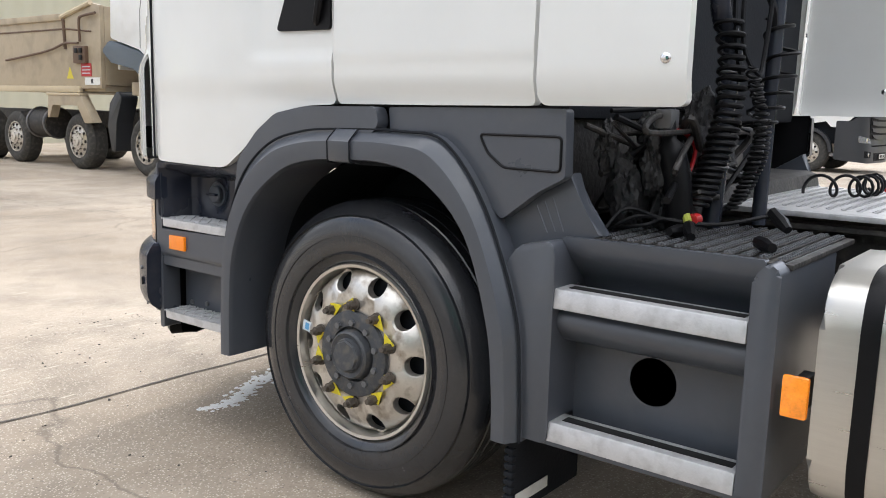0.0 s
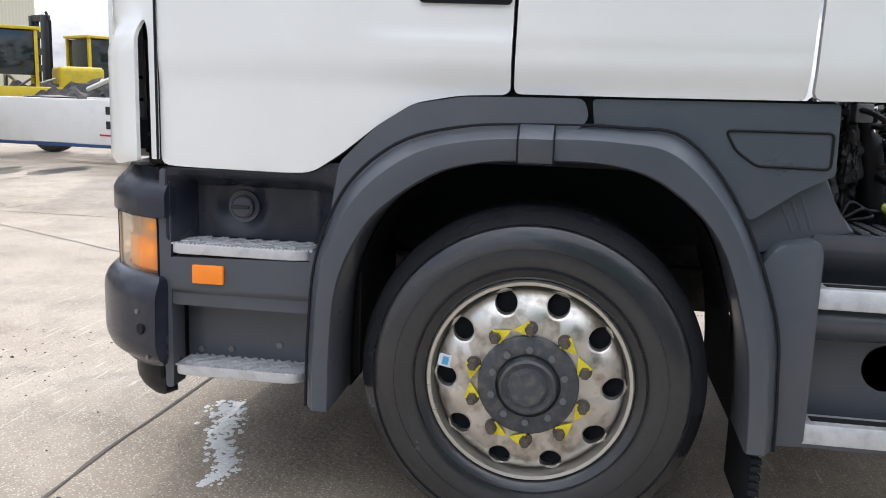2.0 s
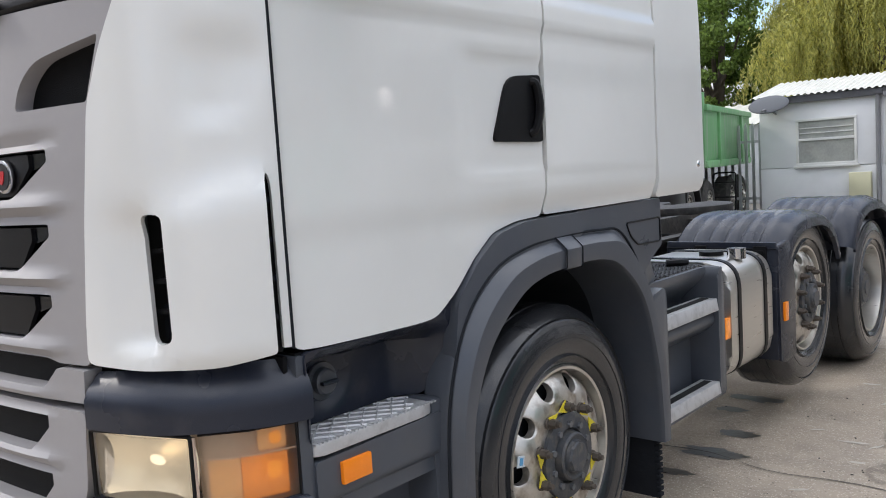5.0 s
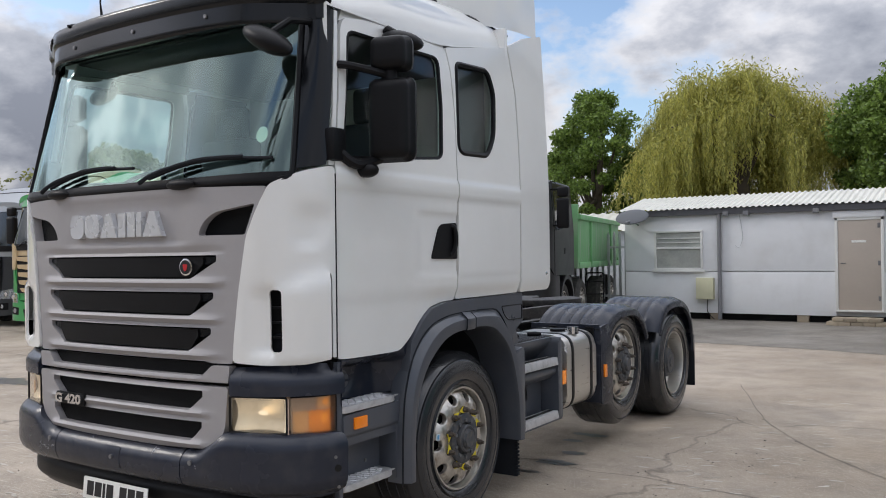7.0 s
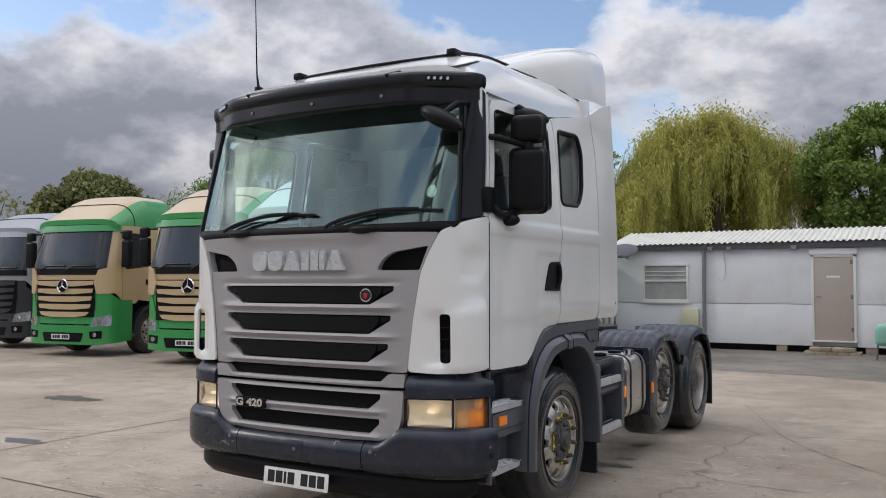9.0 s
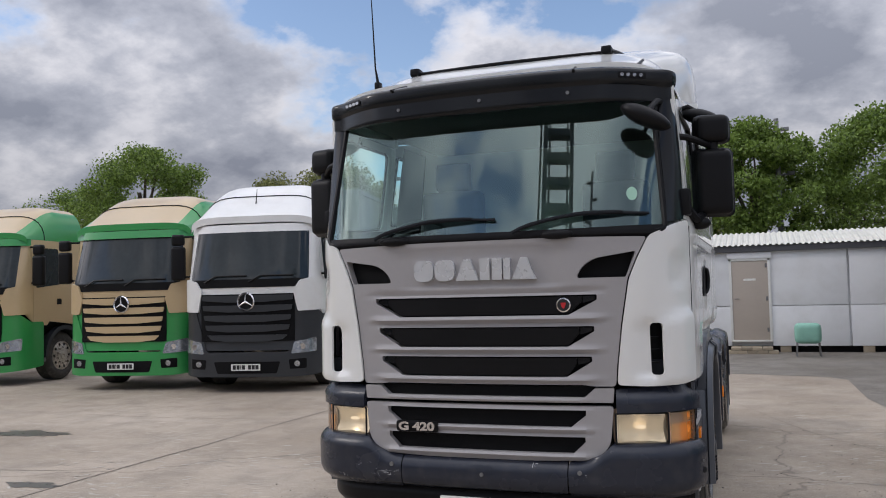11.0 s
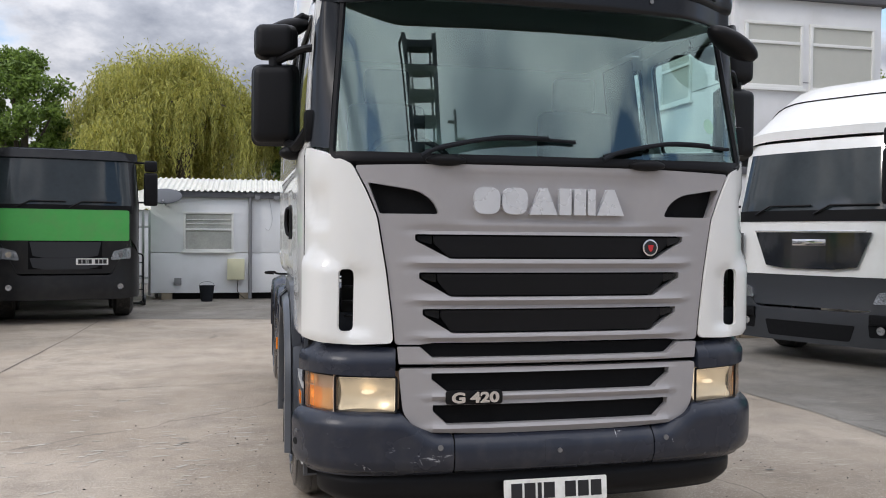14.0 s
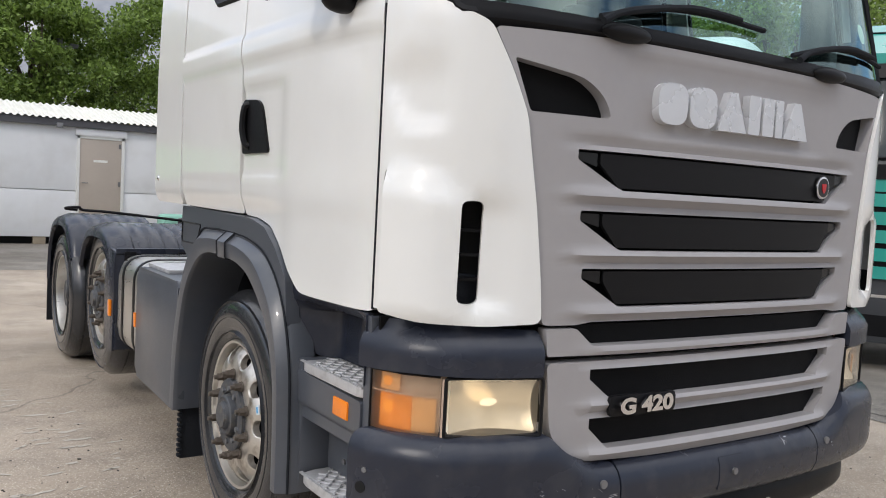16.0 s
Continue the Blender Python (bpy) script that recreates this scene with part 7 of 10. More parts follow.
        if flaps:
            pan("corner_deflector", [(k * u, v) for u, v in rounded([(fx(0.87), flaps), (fx(0.80), lower_top + 0.05), (fx(0.90), ws0 - 0.03), (fx(1.09), ws0 + 0.02), (fy(0.46), ws0 - 0.02), (fy(0.46), flaps + 0.02)], 0.03)], paint, None, 0.045, 0.05, 0.06, 0.06)
        # lamps
        z0, z1, x0, x1 = lamp
        hl = pan("headlamp", rounded([(k * fx(x0), z0), (k * fx(x0 + 0.05), z1 - 0.04), (k * fx(x1), z1 + 0.03), (k * fx(x1), z0 + 0.03)], 0.03), LAMP_COOL, None, 0.034, 0.04)
        bm = bm_new()
        disc(bm, 0.05, g(k * fx(0.5 * (x0 + x1)), 0.5 * (z0 + z1), 0.036), "y", 16, 0.012)
        part("lamp_eye", bm, CHROME, hl)
        bm = bm_new()
        disc(bm, 0.05, g(k * fx(0.86), bumper_low + 0.22, 0.03), "y", 16, 0.012)
        part("fog_lamp", bm, LAMP_COOL, bump)
        if low_open:
            pan("side_opening", rounded([(k * fx(0.74), bumper_low + 0.13), (k * fx(0.72), bumper_low + 0.29), (k * fx(1.0), bumper_low + 0.31), (k * fx(1.0), bumper_low + 0.14)], 0.02), MESH, bump, 0.024, 0.01)
        # mirrors
        mr = empty("mirror")
        mr.parent = t
        box_part("housing", (k * 1.42 - 0.12, 0.30, ws0 + 0.02), (k * 1.42 + 0.12, 0.44, ws0 + 0.62), mirror_mat, mr, 0.05, seg=3)
        box_part("small_housing", (k * 1.42 - 0.11, 0.30, ws0 + 0.64), (k * 1.42 + 0.11, 0.43, ws0 + 0.84), mirror_mat, mr, 0.05, seg=3)
        for z in (ws0 + 0.08, ws0 + 0.80):
            part("arm", tube(bm_new(), [(k * 1.14, 0.46, z), (k * 1.40, 0.38, z)], 0.02, 6), BLACK, mr)
        for y in wheels:
            yard_wheel(t, k * 1.16, y)
    # grille
    if bars:
        back_g = t if len(bars) == 1 else pan("grille_back", [(fx(-bars[0][2] - 0.02), bars[-1][0] - 0.03), (fx(-bars[0][2] - 0.02), bars[0][1] + 0.02), (fx(bars[0][2] + 0.02), bars[0][1] + 0.02), (fx(bars[0][2] + 0.02), bars[-1][0] - 0.03)], MESH, None, 0.026, 0.01)
        for z0, z1, xo, xi in bars:
            pan("grille_bar", rounded([(fx(-xo), z1), (fx(xo), z1), (fx(xi), z0), (0.31, z0 - 0.035), (-0.33, z0 - 0.035), (fx(-xi), z0)], 0.012, 2), bar_mat, back_g, 0.046, 0.03, 0.1, 0.03)
    if band:
        pan("front_band", rounded([(fx(-1.0), band[0]), (fx(-1.0), band[1]), (fx(1.0), band[1]), (fx(1.0), band[0])], 0.04), band[2], None, 0.03, 0.02)
    if logo:
        bm = bm_new()
        c = g(0.01, logo, 0.06)
        ring = lathe(bm, [(0.128, 0.0), (0.143, -0.022), (0.160, 0.0), (0.143, 0.012), (0.128, 0.0)], 32, "y")
        ring.transform(Matrix.Translation((0, c.y, logo)))
        lg = part("round_emblem", ring, CHROME, t, "plain chrome ring")
        for q in range(3):
            an = radians(90 + 120 * q)
            sp = tube(bm_new(), [(0, c.y - 0.006, logo), (0.138 * math.cos(an), c.y - 0.006, logo + 0.138 * math.sin(an))], [0.022, 0.004], 6)
            part("emblem_spoke", sp, CHROME, lg)
        part("emblem_disc", disc(bm_new(), 0.13, (0, c.y + 0.006, logo), "y", 28, 0.01), BLACK, lg)
    if low_open:
        op = pan("air_opening", rounded([(-fx(0.52), bumper_low + 0.06), (-fx(0.58), bumper_low + 0.26), (fx(0.58), bumper_low + 0.26), (fx(0.52), bumper_low + 0.06)], 0.03), MESH, bump, 0.025, 0.01)
    if plate_z:
        p = empty("number_plate")
        p.parent = t
        p.matrix_local = Matrix.Translation((logo_x, g(0.01, plate_z, 0.06).y, plate_z))
        part("plate_board", prism(bm_new(), rounded([(-0.26, -0.0555), (-0.26, 0.0555), (0.26, 0.0555), (0.26, -0.0555)], 0.008, 2), lambda u, v, d: Vector((u, -d, v)), 0.006), PLATE_W, p, "white number plate with plain dark bars")
        plate_bars(p)
    if front:
        front(pan, t)
    if tail_flap:
        for k in (1, -1):
            fl = box_part("side_deflector", (k * 1.20 - 0.02, 2.16, 1.42), (k * 1.20 + 0.02, 2.16 + tail_flap, top - 0.15), paint, t, 0.015)
            box_part("lower_edge", (k * 1.215 - 0.02, 2.16, 1.30), (k * 1.215 + 0.02, 2.16 + tail_flap, 1.415), BLUEGREY, fl, 0.01)
    # frame
    for k in (1, -1):
        box_part("chassis_rail", (k * 0.42 - 0.05, 0.6, 0.72), (k * 0.42 + 0.05, 6.2, 0.98), GRIME, t, 0.01)
    return t


def heading(x, y, fx_, fy_):
    """The pose of a lorry whose front's middle stands at x, y and faces (fx_, fy_)."""
    return Matrix.Translation((x, y, 0)) @ Matrix.Rotation(math.atan2(fx_, -fy_), 4, "Z")


def tractor_tail(t, tank_mat=ALU, guards=True, skirt=None, axle=5.1):
    for k in (1, -1):
        yard_wheel(t, k * 1.18, axle)
        sh = rounded([(0.62, 0.45, 0.08), (1.18, 0.45, 0.10), (1.18, 0.98, 0.10), (0.62, 0.98, 0.08)], 0.1, 5)
        part("fuel_tank", prism(bm_new(), sh, lambda u, v, d: Vector((k * u, 2.35 + d, v)), 1.5, 0.02), tank_mat, t)
        if guards:
            bm = bm_new()
            rows = [[bm.verts.new((k * x, axle - 0.60 * math.cos(a), 0.52 + 0.60 * math.sin(a))) for x in (0.62, 1.23)] for a in np.linspace(0.1, 3.0, 20)]
            for a, b in zip(rows, rows[1:]):
                bm.faces.new((a[0], a[1], b[1], b[0]))
            part("mudguard", bm, BLACK, t)
        if skirt:
            sk = box_part("side_skirt", (k * 1.20 - 0.02, 2.15, 0.36), (k * 1.20 + 0.02, axle - 0.66, 1.10), skirt, t, 0.03)
            box_part("skirt_edge", (k * 1.20 - 0.025, 2.3, 0.30), (k * 1.20 + 0.025, axle - 0.68, 0.355), NAVY, sk, 0.01, "dark blue lower edge")
            for z in (0.62, 0.86):
                box_part("step_opening", (k * 1.222 - 0.006, 2.55, z), (k * 1.222 + 0.006, 2.82, z + 0.13), GRIME, sk, 0.004)
            box_part("red_scuff", (k * 1.222 - 0.003, 2.5, 0.50), (k * 1.222 + 0.003, 2.95, 0.53), RED, sk, 0)
    shape = [(0.45 * math.cos(a), 0.45 * math.sin(a)) for a in np.linspace(0, 2 * math.pi, 24, endpoint=False)]
    part("coupling_plate", prism(bm_new(), shape, lambda u, v, d: Vector((u, 4.9 + v, 1.05 + d)), 0.06, 0.01), GRIME, t)


def curtain_trailer(label, m, colour, length=13.0, y0=0.0, z1=3.78):
    t = empty("curtain_trailer", m, label=label, category="trailer")
    for k in (1, -1):
        def fold(u, v, d, k=k):
            wave = 0.012 * math.sin(u * 9.0) + 0.02 * smooth((1.5 - v) / 0.4) * math.sin(u * 31 + 2 * math.sin(u * 3))
            return Vector((k * (1.265 + wave + d), u, v))
        part("curtain", panel(bm_new(), [(y0, 1.12), (y0, z1 - 0.06), (y0 + length, z1 - 0.06), (y0 + length, 1.12)], fold, 0.02, 0.05, 0.10, None, 0), colour, t)
        box_part("top_rail", (k * 1.27 - 0.03, y0, z1 - 0.08), (k * 1.27 + 0.03, y0 + length, z1), STEEL, t, 0.01)
        box_part("side_rave", (k * 1.26 - 0.03, y0, 1.02), (k * 1.26 + 0.03, y0 + length, 1.13), DARKBODY, t, 0.01)
        for j in range(int(length / 0.65)):
            box_part("buckle_strap", (k * 1.30 - 0.012, y0 + 0.3 + 0.65 * j, 0.98), (k * 1.30 + 0.012, y0 + 0.35 + 0.65 * j, 1.42), DARKBODY, t, 0.004)
        for z in (0.55, 0.80):
            box_part("under_run_rail", (k * 1.22 - 0.02, y0 + 3.6, z), (k * 1.22 + 0.02, y0 + 8.2, z + 0.10), ALU, t, 0.01)
        for y in (8.9, 10.2, 11.5):
            yard_wheel(t, k * 1.20, y0 + y)
        box_part("landing_leg", (k * 0.85 - 0.06, y0 + 2.6, 0.05), (k * 0.85 + 0.06, y0 + 2.75, 1.05), STEEL, t, 0.01)
    box_part("deck", (-1.24, y0, 1.0), (1.24, y0 + length, 1.12), GRIME, t, 0.01)
    box_part("headboard", (-1.26, y0 - 0.03, 1.1), (1.26, y0 + 0.02, z1), colour, t, 0.02)
    box_part("roof_sheet", (-1.26, y0, z1 - 0.02), (1.26, y0 + length, z1 + 0.03), colour, t, 0.01)
    box_part("rear_door", (-1.26, y0 + length - 0.03, 1.1), (1.26, y0 + length + 0.03, z1), PALE, t, 0.01)
    for k in (1, -1):
        box_part("frame_rail", (k * 0.45 - 0.05, y0 + 0.5, 0.80), (k * 0.45 + 0.05, y0 + length - 0.3, 1.02), GRIME, t, 0.01)
    return t


def tipper_body(t, paint, y0, y1, z0=1.22, z1=2.75, ribs=6, flare=0.0):
    b = part("tipper_body", prism(bm_new(), [(-1.15, z0), (1.15, z0), (1.25, z0 + 0.25), (1.25, z1), (1.19, z1), (1.19, z0 + 0.3), (-1.19, z0 + 0.3), (-1.19, z1), (-1.25, z1), (-1.25, z0 + 0.25)], lambda u, v, d: Vector((u, y0 + d, v)), y1 - y0, 0.01), paint, t)
    box_part("headboard", (-1.25, y0 - 0.03, z0), (1.25, y0 + 0.06, z1 + 0.22), paint, b, 0.02)
    box_part("tailgate", (-1.25, y1 - 0.05, z0), (1.25, y1 + 0.04, z1), paint, b, 0.02)
    for k in (1, -1):
        for j in range(ribs):
            y = y0 + (y1 - y0) * (j + 0.5) / ribs
            box_part("rib", (k * 1.27 - 0.03, y - 0.05, z0 + 0.05), (k * 1.27 + 0.03, y + 0.05, z1 - 0.02), paint, b, 0.01)
        box_part("top_rim", (k * 1.26 - 0.05, y0, z1 - 0.12), (k * 1.26 + 0.05, y1, z1), paint, b, 0.02)
        box_part("bottom_rim", (k * 1.24 - 0.04, y0, z0), (k * 1.24 + 0.04, y1, z0 + 0.14), paint, b, 0.02)
    return b


V_BARS = [(1.580, 1.665, 0.80, 0.79), (1.410, 1.495, 0.785, 0.77), (1.240, 1.325, 0.765, 0.745), (1.070, 1.155, 0.74, 0.71), (0.905, 0.985, 0.70, 0.62)]
a_ = lorry("white tractor with dark grey grille and bumper, coupled to a trailer", heading(-6.66, 7.80, 0.20, -0.98), PALE, DARKBODY, bars=V_BARS, logo=1.555, name="parked_tractor", top=3.72, flaps=1.38)
part("aerial", tube(bm_new(), [(-0.05, 0.62, 3.30), (-0.04, 0.66, 3.58)], [0.012, 0.004], 6), BLACK, a_)
tractor_tail(a_)
curtain_trailer("long grey curtain-sided trailer behind the white tractor", heading(-6.66, 7.80, 0.20, -0.98) @ Matrix.Translation((0, 3.0, 0)), CURTAIN)
for lbl, x, y, f in (("green and beige tractor with slatted beige grille", -9.25, 7.75, 0.16), ("green and beige tractor parked in the row", -13.2, 7.80, 0.14)):
    b_ = lorry(lbl, heading(x, y, f, -0.98), BEIGE, GREEN, bars=V_BARS, bar_mat=BEIGE, logo=1.555, visor_mat=GREEN, roof_mat=BEIGE, roof_edge=GREEN, lower_top=1.60, name="parked_tractor", top=3.66, flaps=1.38)
    tractor_tail(b_)
    box_part("roof_sign", (-0.55, 0.52, 3.16), (0.55, 0.54, 3.24), GREEN, b_, 0.004, "plain dark green printed bar", m=Matrix.Translation((0, 0.06, 0)))
c_ = lorry("dark silver-grey tractor at the end of the row", heading(-16.9, 8.4, 0.10, -0.99), GREYPAINT, DARKBODY, bars=V_BARS, logo=1.555, name="parked_tractor")
tractor_tail(c_)
r_ = lorry("black construction tipper with a bright green front panel", heading(-4.56, 11.86, 0.20, -0.98), JET, JET, ws=(2.06, 2.90), top=3.12, lower_top=1.5, bars=[(1.18, 1.42, 0.55, 0.5), (0.98, 1.14, 0.55, 0.5)],
           lamp=(1.10, 1.30, 0.70, 1.02), plate_z=1.08, visor_mat=JET, bumper_low=0.42, band=(1.44, 1.98, GREEN2), logo_x=0.42, name="tipper_lorry", wheels=(1.42, 3.2), low_open=False)
tipper_body(r_, FADED, 2.5, 7.6, 1.25, 2.45, 2)
for k in (1, -1):
    for y in (5.6, 6.95):
        yard_wheel(r_, k * 1.16, y)
# white and teal lorries on the far side
m_ = lorry("white tractor with a black grille panel and grey bumper", heading(5.50, 5.66, -0.90, -0.44), PALE, DARKBODY, ws=(1.95, 2.75), top=3.75, lower_top=1.12, bars=[(1.24, 1.67, 0.74, 0.58)], bar_mat=GLOSSY, lamp=(0.80, 0.98, 0.76, 1.12), plate_z=None, name="parked_tractor")
tractor_tail(m_)
for k in (1, -1):
    part("side_inlet", box(bm_new(), (k * 1.02 - 0.05, -0.01, 1.30), (k * 1.02 + 0.05, 0.06, 1.66), 0.02), GLOSSY, m_)
    part("lower_inlet", box(bm_new(), (k * 0.92 - 0.17, -0.04, 0.55), (k * 0.92 + 0.17, 0.03, 0.68), 0.02), MESH, m_)
part("chrome_trim", box(bm_new(), (-0.73, -0.080, 1.672), (0.73, -0.060, 1.692), 0.006), CHROME, m_)
box_part("plain_emblem", (-0.22, -0.055, 1.50), (0.22, -0.045, 1.58), CHROME, m_, 0.004, "plain chrome bar")
te = lorry("teal tractor with perforated teal grille slats", heading(5.52, 2.42, -0.88, -0.475), TEAL, DARKBODY, lower_top=1.18, bars=V_BARS, bar_mat=TEAL, logo=1.555, visor_mat=BLACK, plate_z=None, top=3.5, name="parked_tractor", flaps=1.34)
tractor_tail(te)
# row behind the camera's start, facing the other way
def side_plate(name, outline, k, x0, x1, material, parent, label="", bevel=0.012):
    """A plate whose outline stands in y and z, between two distances from the lorry's middle."""
    return part(name, prism(bm_new(), outline, lambda u, v, d: Vector((k * (x0 + d), u, v)), x1 - x0, bevel), material, parent, label)


FABRIC = mat("dirty_cream_lagging", (0.42, 0.36, 0.25), 0.85, vary=0.4, scale=14, bump=0.6, bump_scale=40)
RAIL_BROWN = mat("brown_rail_paint", (0.14, 0.085, 0.055), 0.6, vary=0.25, scale=8)
CREAMY = mat("cream_edge_paint", (0.60, 0.50, 0.34), 0.5, vary=0.1, scale=3)
NAVY = mat("navy_edge", (0.03, 0.07, 0.18), 0.45, vary=0.1)
SAFETY = mat("yellow_sign", (0.70, 0.58, 0.06), 0.5, vary=0.08)


def sand_tipper(m):
    t = empty("tipper_lorry", m, label="sand-coloured eight-wheel tipper with a white cab and its front flap raised", category="truck")
    fender_out = [(2.92, 2.24), (2.66, 2.42), (1.74, 2.20), (1.30, 1.96), (0.98, 1.72), (0.98, 1.50), (1.06, 1.26), (1.12, 1.03)]
    fender_in = [(1.38, 1.03), (1.38, 1.22), (1.46, 1.50), (1.66, 1.74), (1.90, 1.90), (2.62, 2.02)]
    for k in (1, -1):
        cabin = side_plate("cab_side", rounded([(0.02, 1.44), (-0.02, 2.06), (0.10, 2.35), (0.46, 3.55), (0.70, 3.66), (2.60, 3.66), (2.66, 2.46), (1.74, 2.23), (0.93, 1.73), (0.50, 1.54)], 0.03), k, 1.14, 1.24, PALE, t, "white painted cab side")
        side_plate("door_window", rounded([(0.14, 2.36), (0.44, 3.22), (1.40, 3.24), (1.40, 2.86), (0.66, 2.70), (0.46, 2.50)], 0.03), k, 1.232, 1.246, DARK_GLASS, cabin)
        for pts in (((1.72, 2.26), (1.70, 2.9), (1.60, 3.34)), ((1.42, 2.70), (1.40, 2.96), (1.38, 3.2)), ((0.14, 1.50), (0.10, 1.9), (0.12, 2.3))):
            part("door_gap", tube(bm_new(), [(k * 1.241, *p) for p in pts], 0.006, 6), BLACK, cabin)
        box_part("door_handle", (k * 1.245 - 0.012, 1.28, 2.20), (k * 1.245 + 0.012, 1.44, 2.42), BLACK, cabin, 0.02)
        box_part("name_bar", (k * 1.245 - 0.003, 0.92, 2.36), (k * 1.245 + 0.003, 1.30, 2.40), STEEL, cabin, 0, "plain grey bar")
        side_plate("front_fender", rounded(fender_out + fender_in, 0.05), k, 0.82, 1.27, BLUEGREY, t, "blue-grey plastic wheel arch", 0.03)
        side_plate("step_panel", rounded([(0.16, 0.72), (0.14, 1.42), (0.50, 1.50), (0.96, 1.66), (1.06, 1.24), (1.10, 1.02), (0.92, 0.86), (0.40, 0.68)], 0.03), k, 1.06, 1.20, DARKBODY, t)
        for z, y0, y1 in ((1.34, 0.42, 0.96), (0.96, 0.44, 1.02)):
            st = box_part("step", (k * 1.20 - 0.10, y0, z - 0.05), (k * 1.20 + 0.06, y1, z), BLUEGREY, t, 0.015)
            box_part("tread", (k * 1.20 - 0.08, y0 + 0.03, z), (k * 1.20 + 0.05, y1 - 0.03, z + 0.012), STEEL, st, 0.003)
        for y in (1.70, 4.0):
            yard_wheel(t, k * 1.20, y, 0.54, 1.07)
        for y in (6.55, 7.95):
            yard_wheel(t, k * 1.20, y, 0.54, 1.07)
        side_plate("wheel_flap", rounded([(2.72, 0.40), (2.66, 0.95), (2.46, 1.40), (2.60, 1.52), (2.86, 1.30), (2.96, 0.85), (2.84, 0.40)], 0.04), k, 0.84, 1.18, DARKBODY, t, "dark plastic mudguard and flap")
        # tan guard over the second axle, on its own legs
        gd = side_plate("second_mudguard", [(3.28, 0.92), (3.62, 0.90), (3.86, 1.24), (4.80, 1.24), (4.92, 0.98), (5.02, 0.98), (4.96, 1.42), (3.74, 1.44)], k, 1.10, 1.27, SAND, t, "dirty sand-coloured mudguard")
        box_part("guard_lip", (k * 1.20 - 0.09, 3.72, 1.42), (k * 1.20 + 0.09, 5.0, 1.47), CREAMY, gd, 0.01)
        box_part("reservoir_bracket", (k * 1.02 - 0.05, 1.96, 1.44), (k * 1.02 + 0.16, 2.30, 1.68), SAND, t, 0.02)
        part("air_reservoir", tube(bm_new(), [(k * 0.95, 5.15, 0.86), (k * 0.95, 6.0, 0.86)], 0.30, 18), GRIME, t)
        for y in (5.22, 5.9):
            part("reservoir_strap", tube(bm_new(), [(k * 0.95 + 0.31 * math.cos(a), y, 0.86 + 0.31 * math.sin(a)) for a in np.linspace(0, 2 * math.pi, 20, endpoint=False)], 0.022, 6, True), STEEL, t)
        # load body
        side = side_plate("body_side", [(3.02, 1.56), (3.00, 3.06), (3.30, 3.12), (4.25, 2.92), (9.1, 2.95), (9.1, 1.52)], k, 1.15, 1.24, SAND, t, "sand-coloured tipper side, dusty")
        box_part("bottom_rail", (k * 1.24 - 0.04, 3.75, 1.48), (k * 1.24 + 0.05, 9.1, 1.60), CREAMY, side, 0.015)
        box_part("top_rail", (k * 1.24 - 0.05, 4.30, 2.84), (k * 1.24 + 0.07, 9.1, 2.97), SAND, side, 0.02)
        part("sloping_rail", tube(bm_new(), [(k * 1.25, 4.36, 2.90), (k * 1.25, 3.9, 3.0), (k * 1.25, 3.28, 3.12)], 0.05, 8), CREAMY, side)
        part("front_post", tube(bm_new(), [(k * 1.25, 4.28, 2.86), (k * 1.25, 4.24, 2.3)], 0.035, 8), RAIL_BROWN, side)
        part("sheet_arm", tube(bm_new(), spline([(k * 1.30, 3.62, 2.42), (k * 1.30, 3.62, 2.80), (k * 1.30, 3.52, 2.88), (k * 1.30, 3.05, 2.92)], 6), 0.026, 8), RAIL_BROWN, side, "brown tubular sheeting arm")
        part("hose", tube(bm_new(), spline([(k * 1.29, 6.6, 2.12), (k * 1.29, 5.4, 2.22), (k * 1.29, 4.7, 2.30), (k * 1.29, 4.2, 2.40), (k * 1.29, 3.7, 2.40)], 6), 0.022, 6), RAIL_BROWN, side)
        part("side_seam", tube(bm_new(), [(k * 1.243, 9.0, 2.68), (k * 1.243, 4.2, 2.68), (k * 1.243, 3.3, 2.60)], 0.018, 6), RAIL_BROWN, side)
        bx = box_part("control_box", (k * 1.27 - 0.05, 3.44, 2.02), (k * 1.27 + 0.06, 3.86, 2.34), RAIL_BROWN, side, 0.02, "brown control box")
        for y, z in ((3.50, 2.21), (3.50, 2.08), (3.66, 2.21)):
            box_part("control_cell", (k * 1.335 - 0.01, y, z), (k * 1.335 + 0.004, y + 0.11, z + 0.09), BLACK, bx, 0.004)
        sg = box_part("red_sign", (k * 1.246 - 0.004, 3.34, 1.78), (k * 1.246 + 0.004, 3.70, 2.02), RED, side, 0, "small red sign with plain pale lines")
        for z in (1.83, 1.89, 1.95):
            box_part("line", (k * 1.251 - 0.002, 3.38, z), (k * 1.251 + 0.002, 3.66, z + 0.018), PALE_TAG, sg, 0)
        side_plate("warning_triangle", [(4.00, 1.74), (4.24, 1.74), (4.12, 1.96)], k, 1.242, 1.248, SAFETY, side, "yellow warning triangle", 0)
        wg = box_part("white_sign", (k * 1.246 - 0.004, 3.06, 1.62), (k * 1.246 + 0.004, 3.58, 1.76), PLATE_W, side, 0, "small white sign with a dark mark")
        box_part("mark", (k * 1.251 - 0.002, 3.29, 1.65), (k * 1.251 + 0.002, 3.36, 1.73), INK, wg, 0)
        box_part("main_rail", (k * 0.42 - 0.05, 0.6, 0.80), (k * 0.42 + 0.05, 8.9, 1.12), GRIME, t, 0.01)
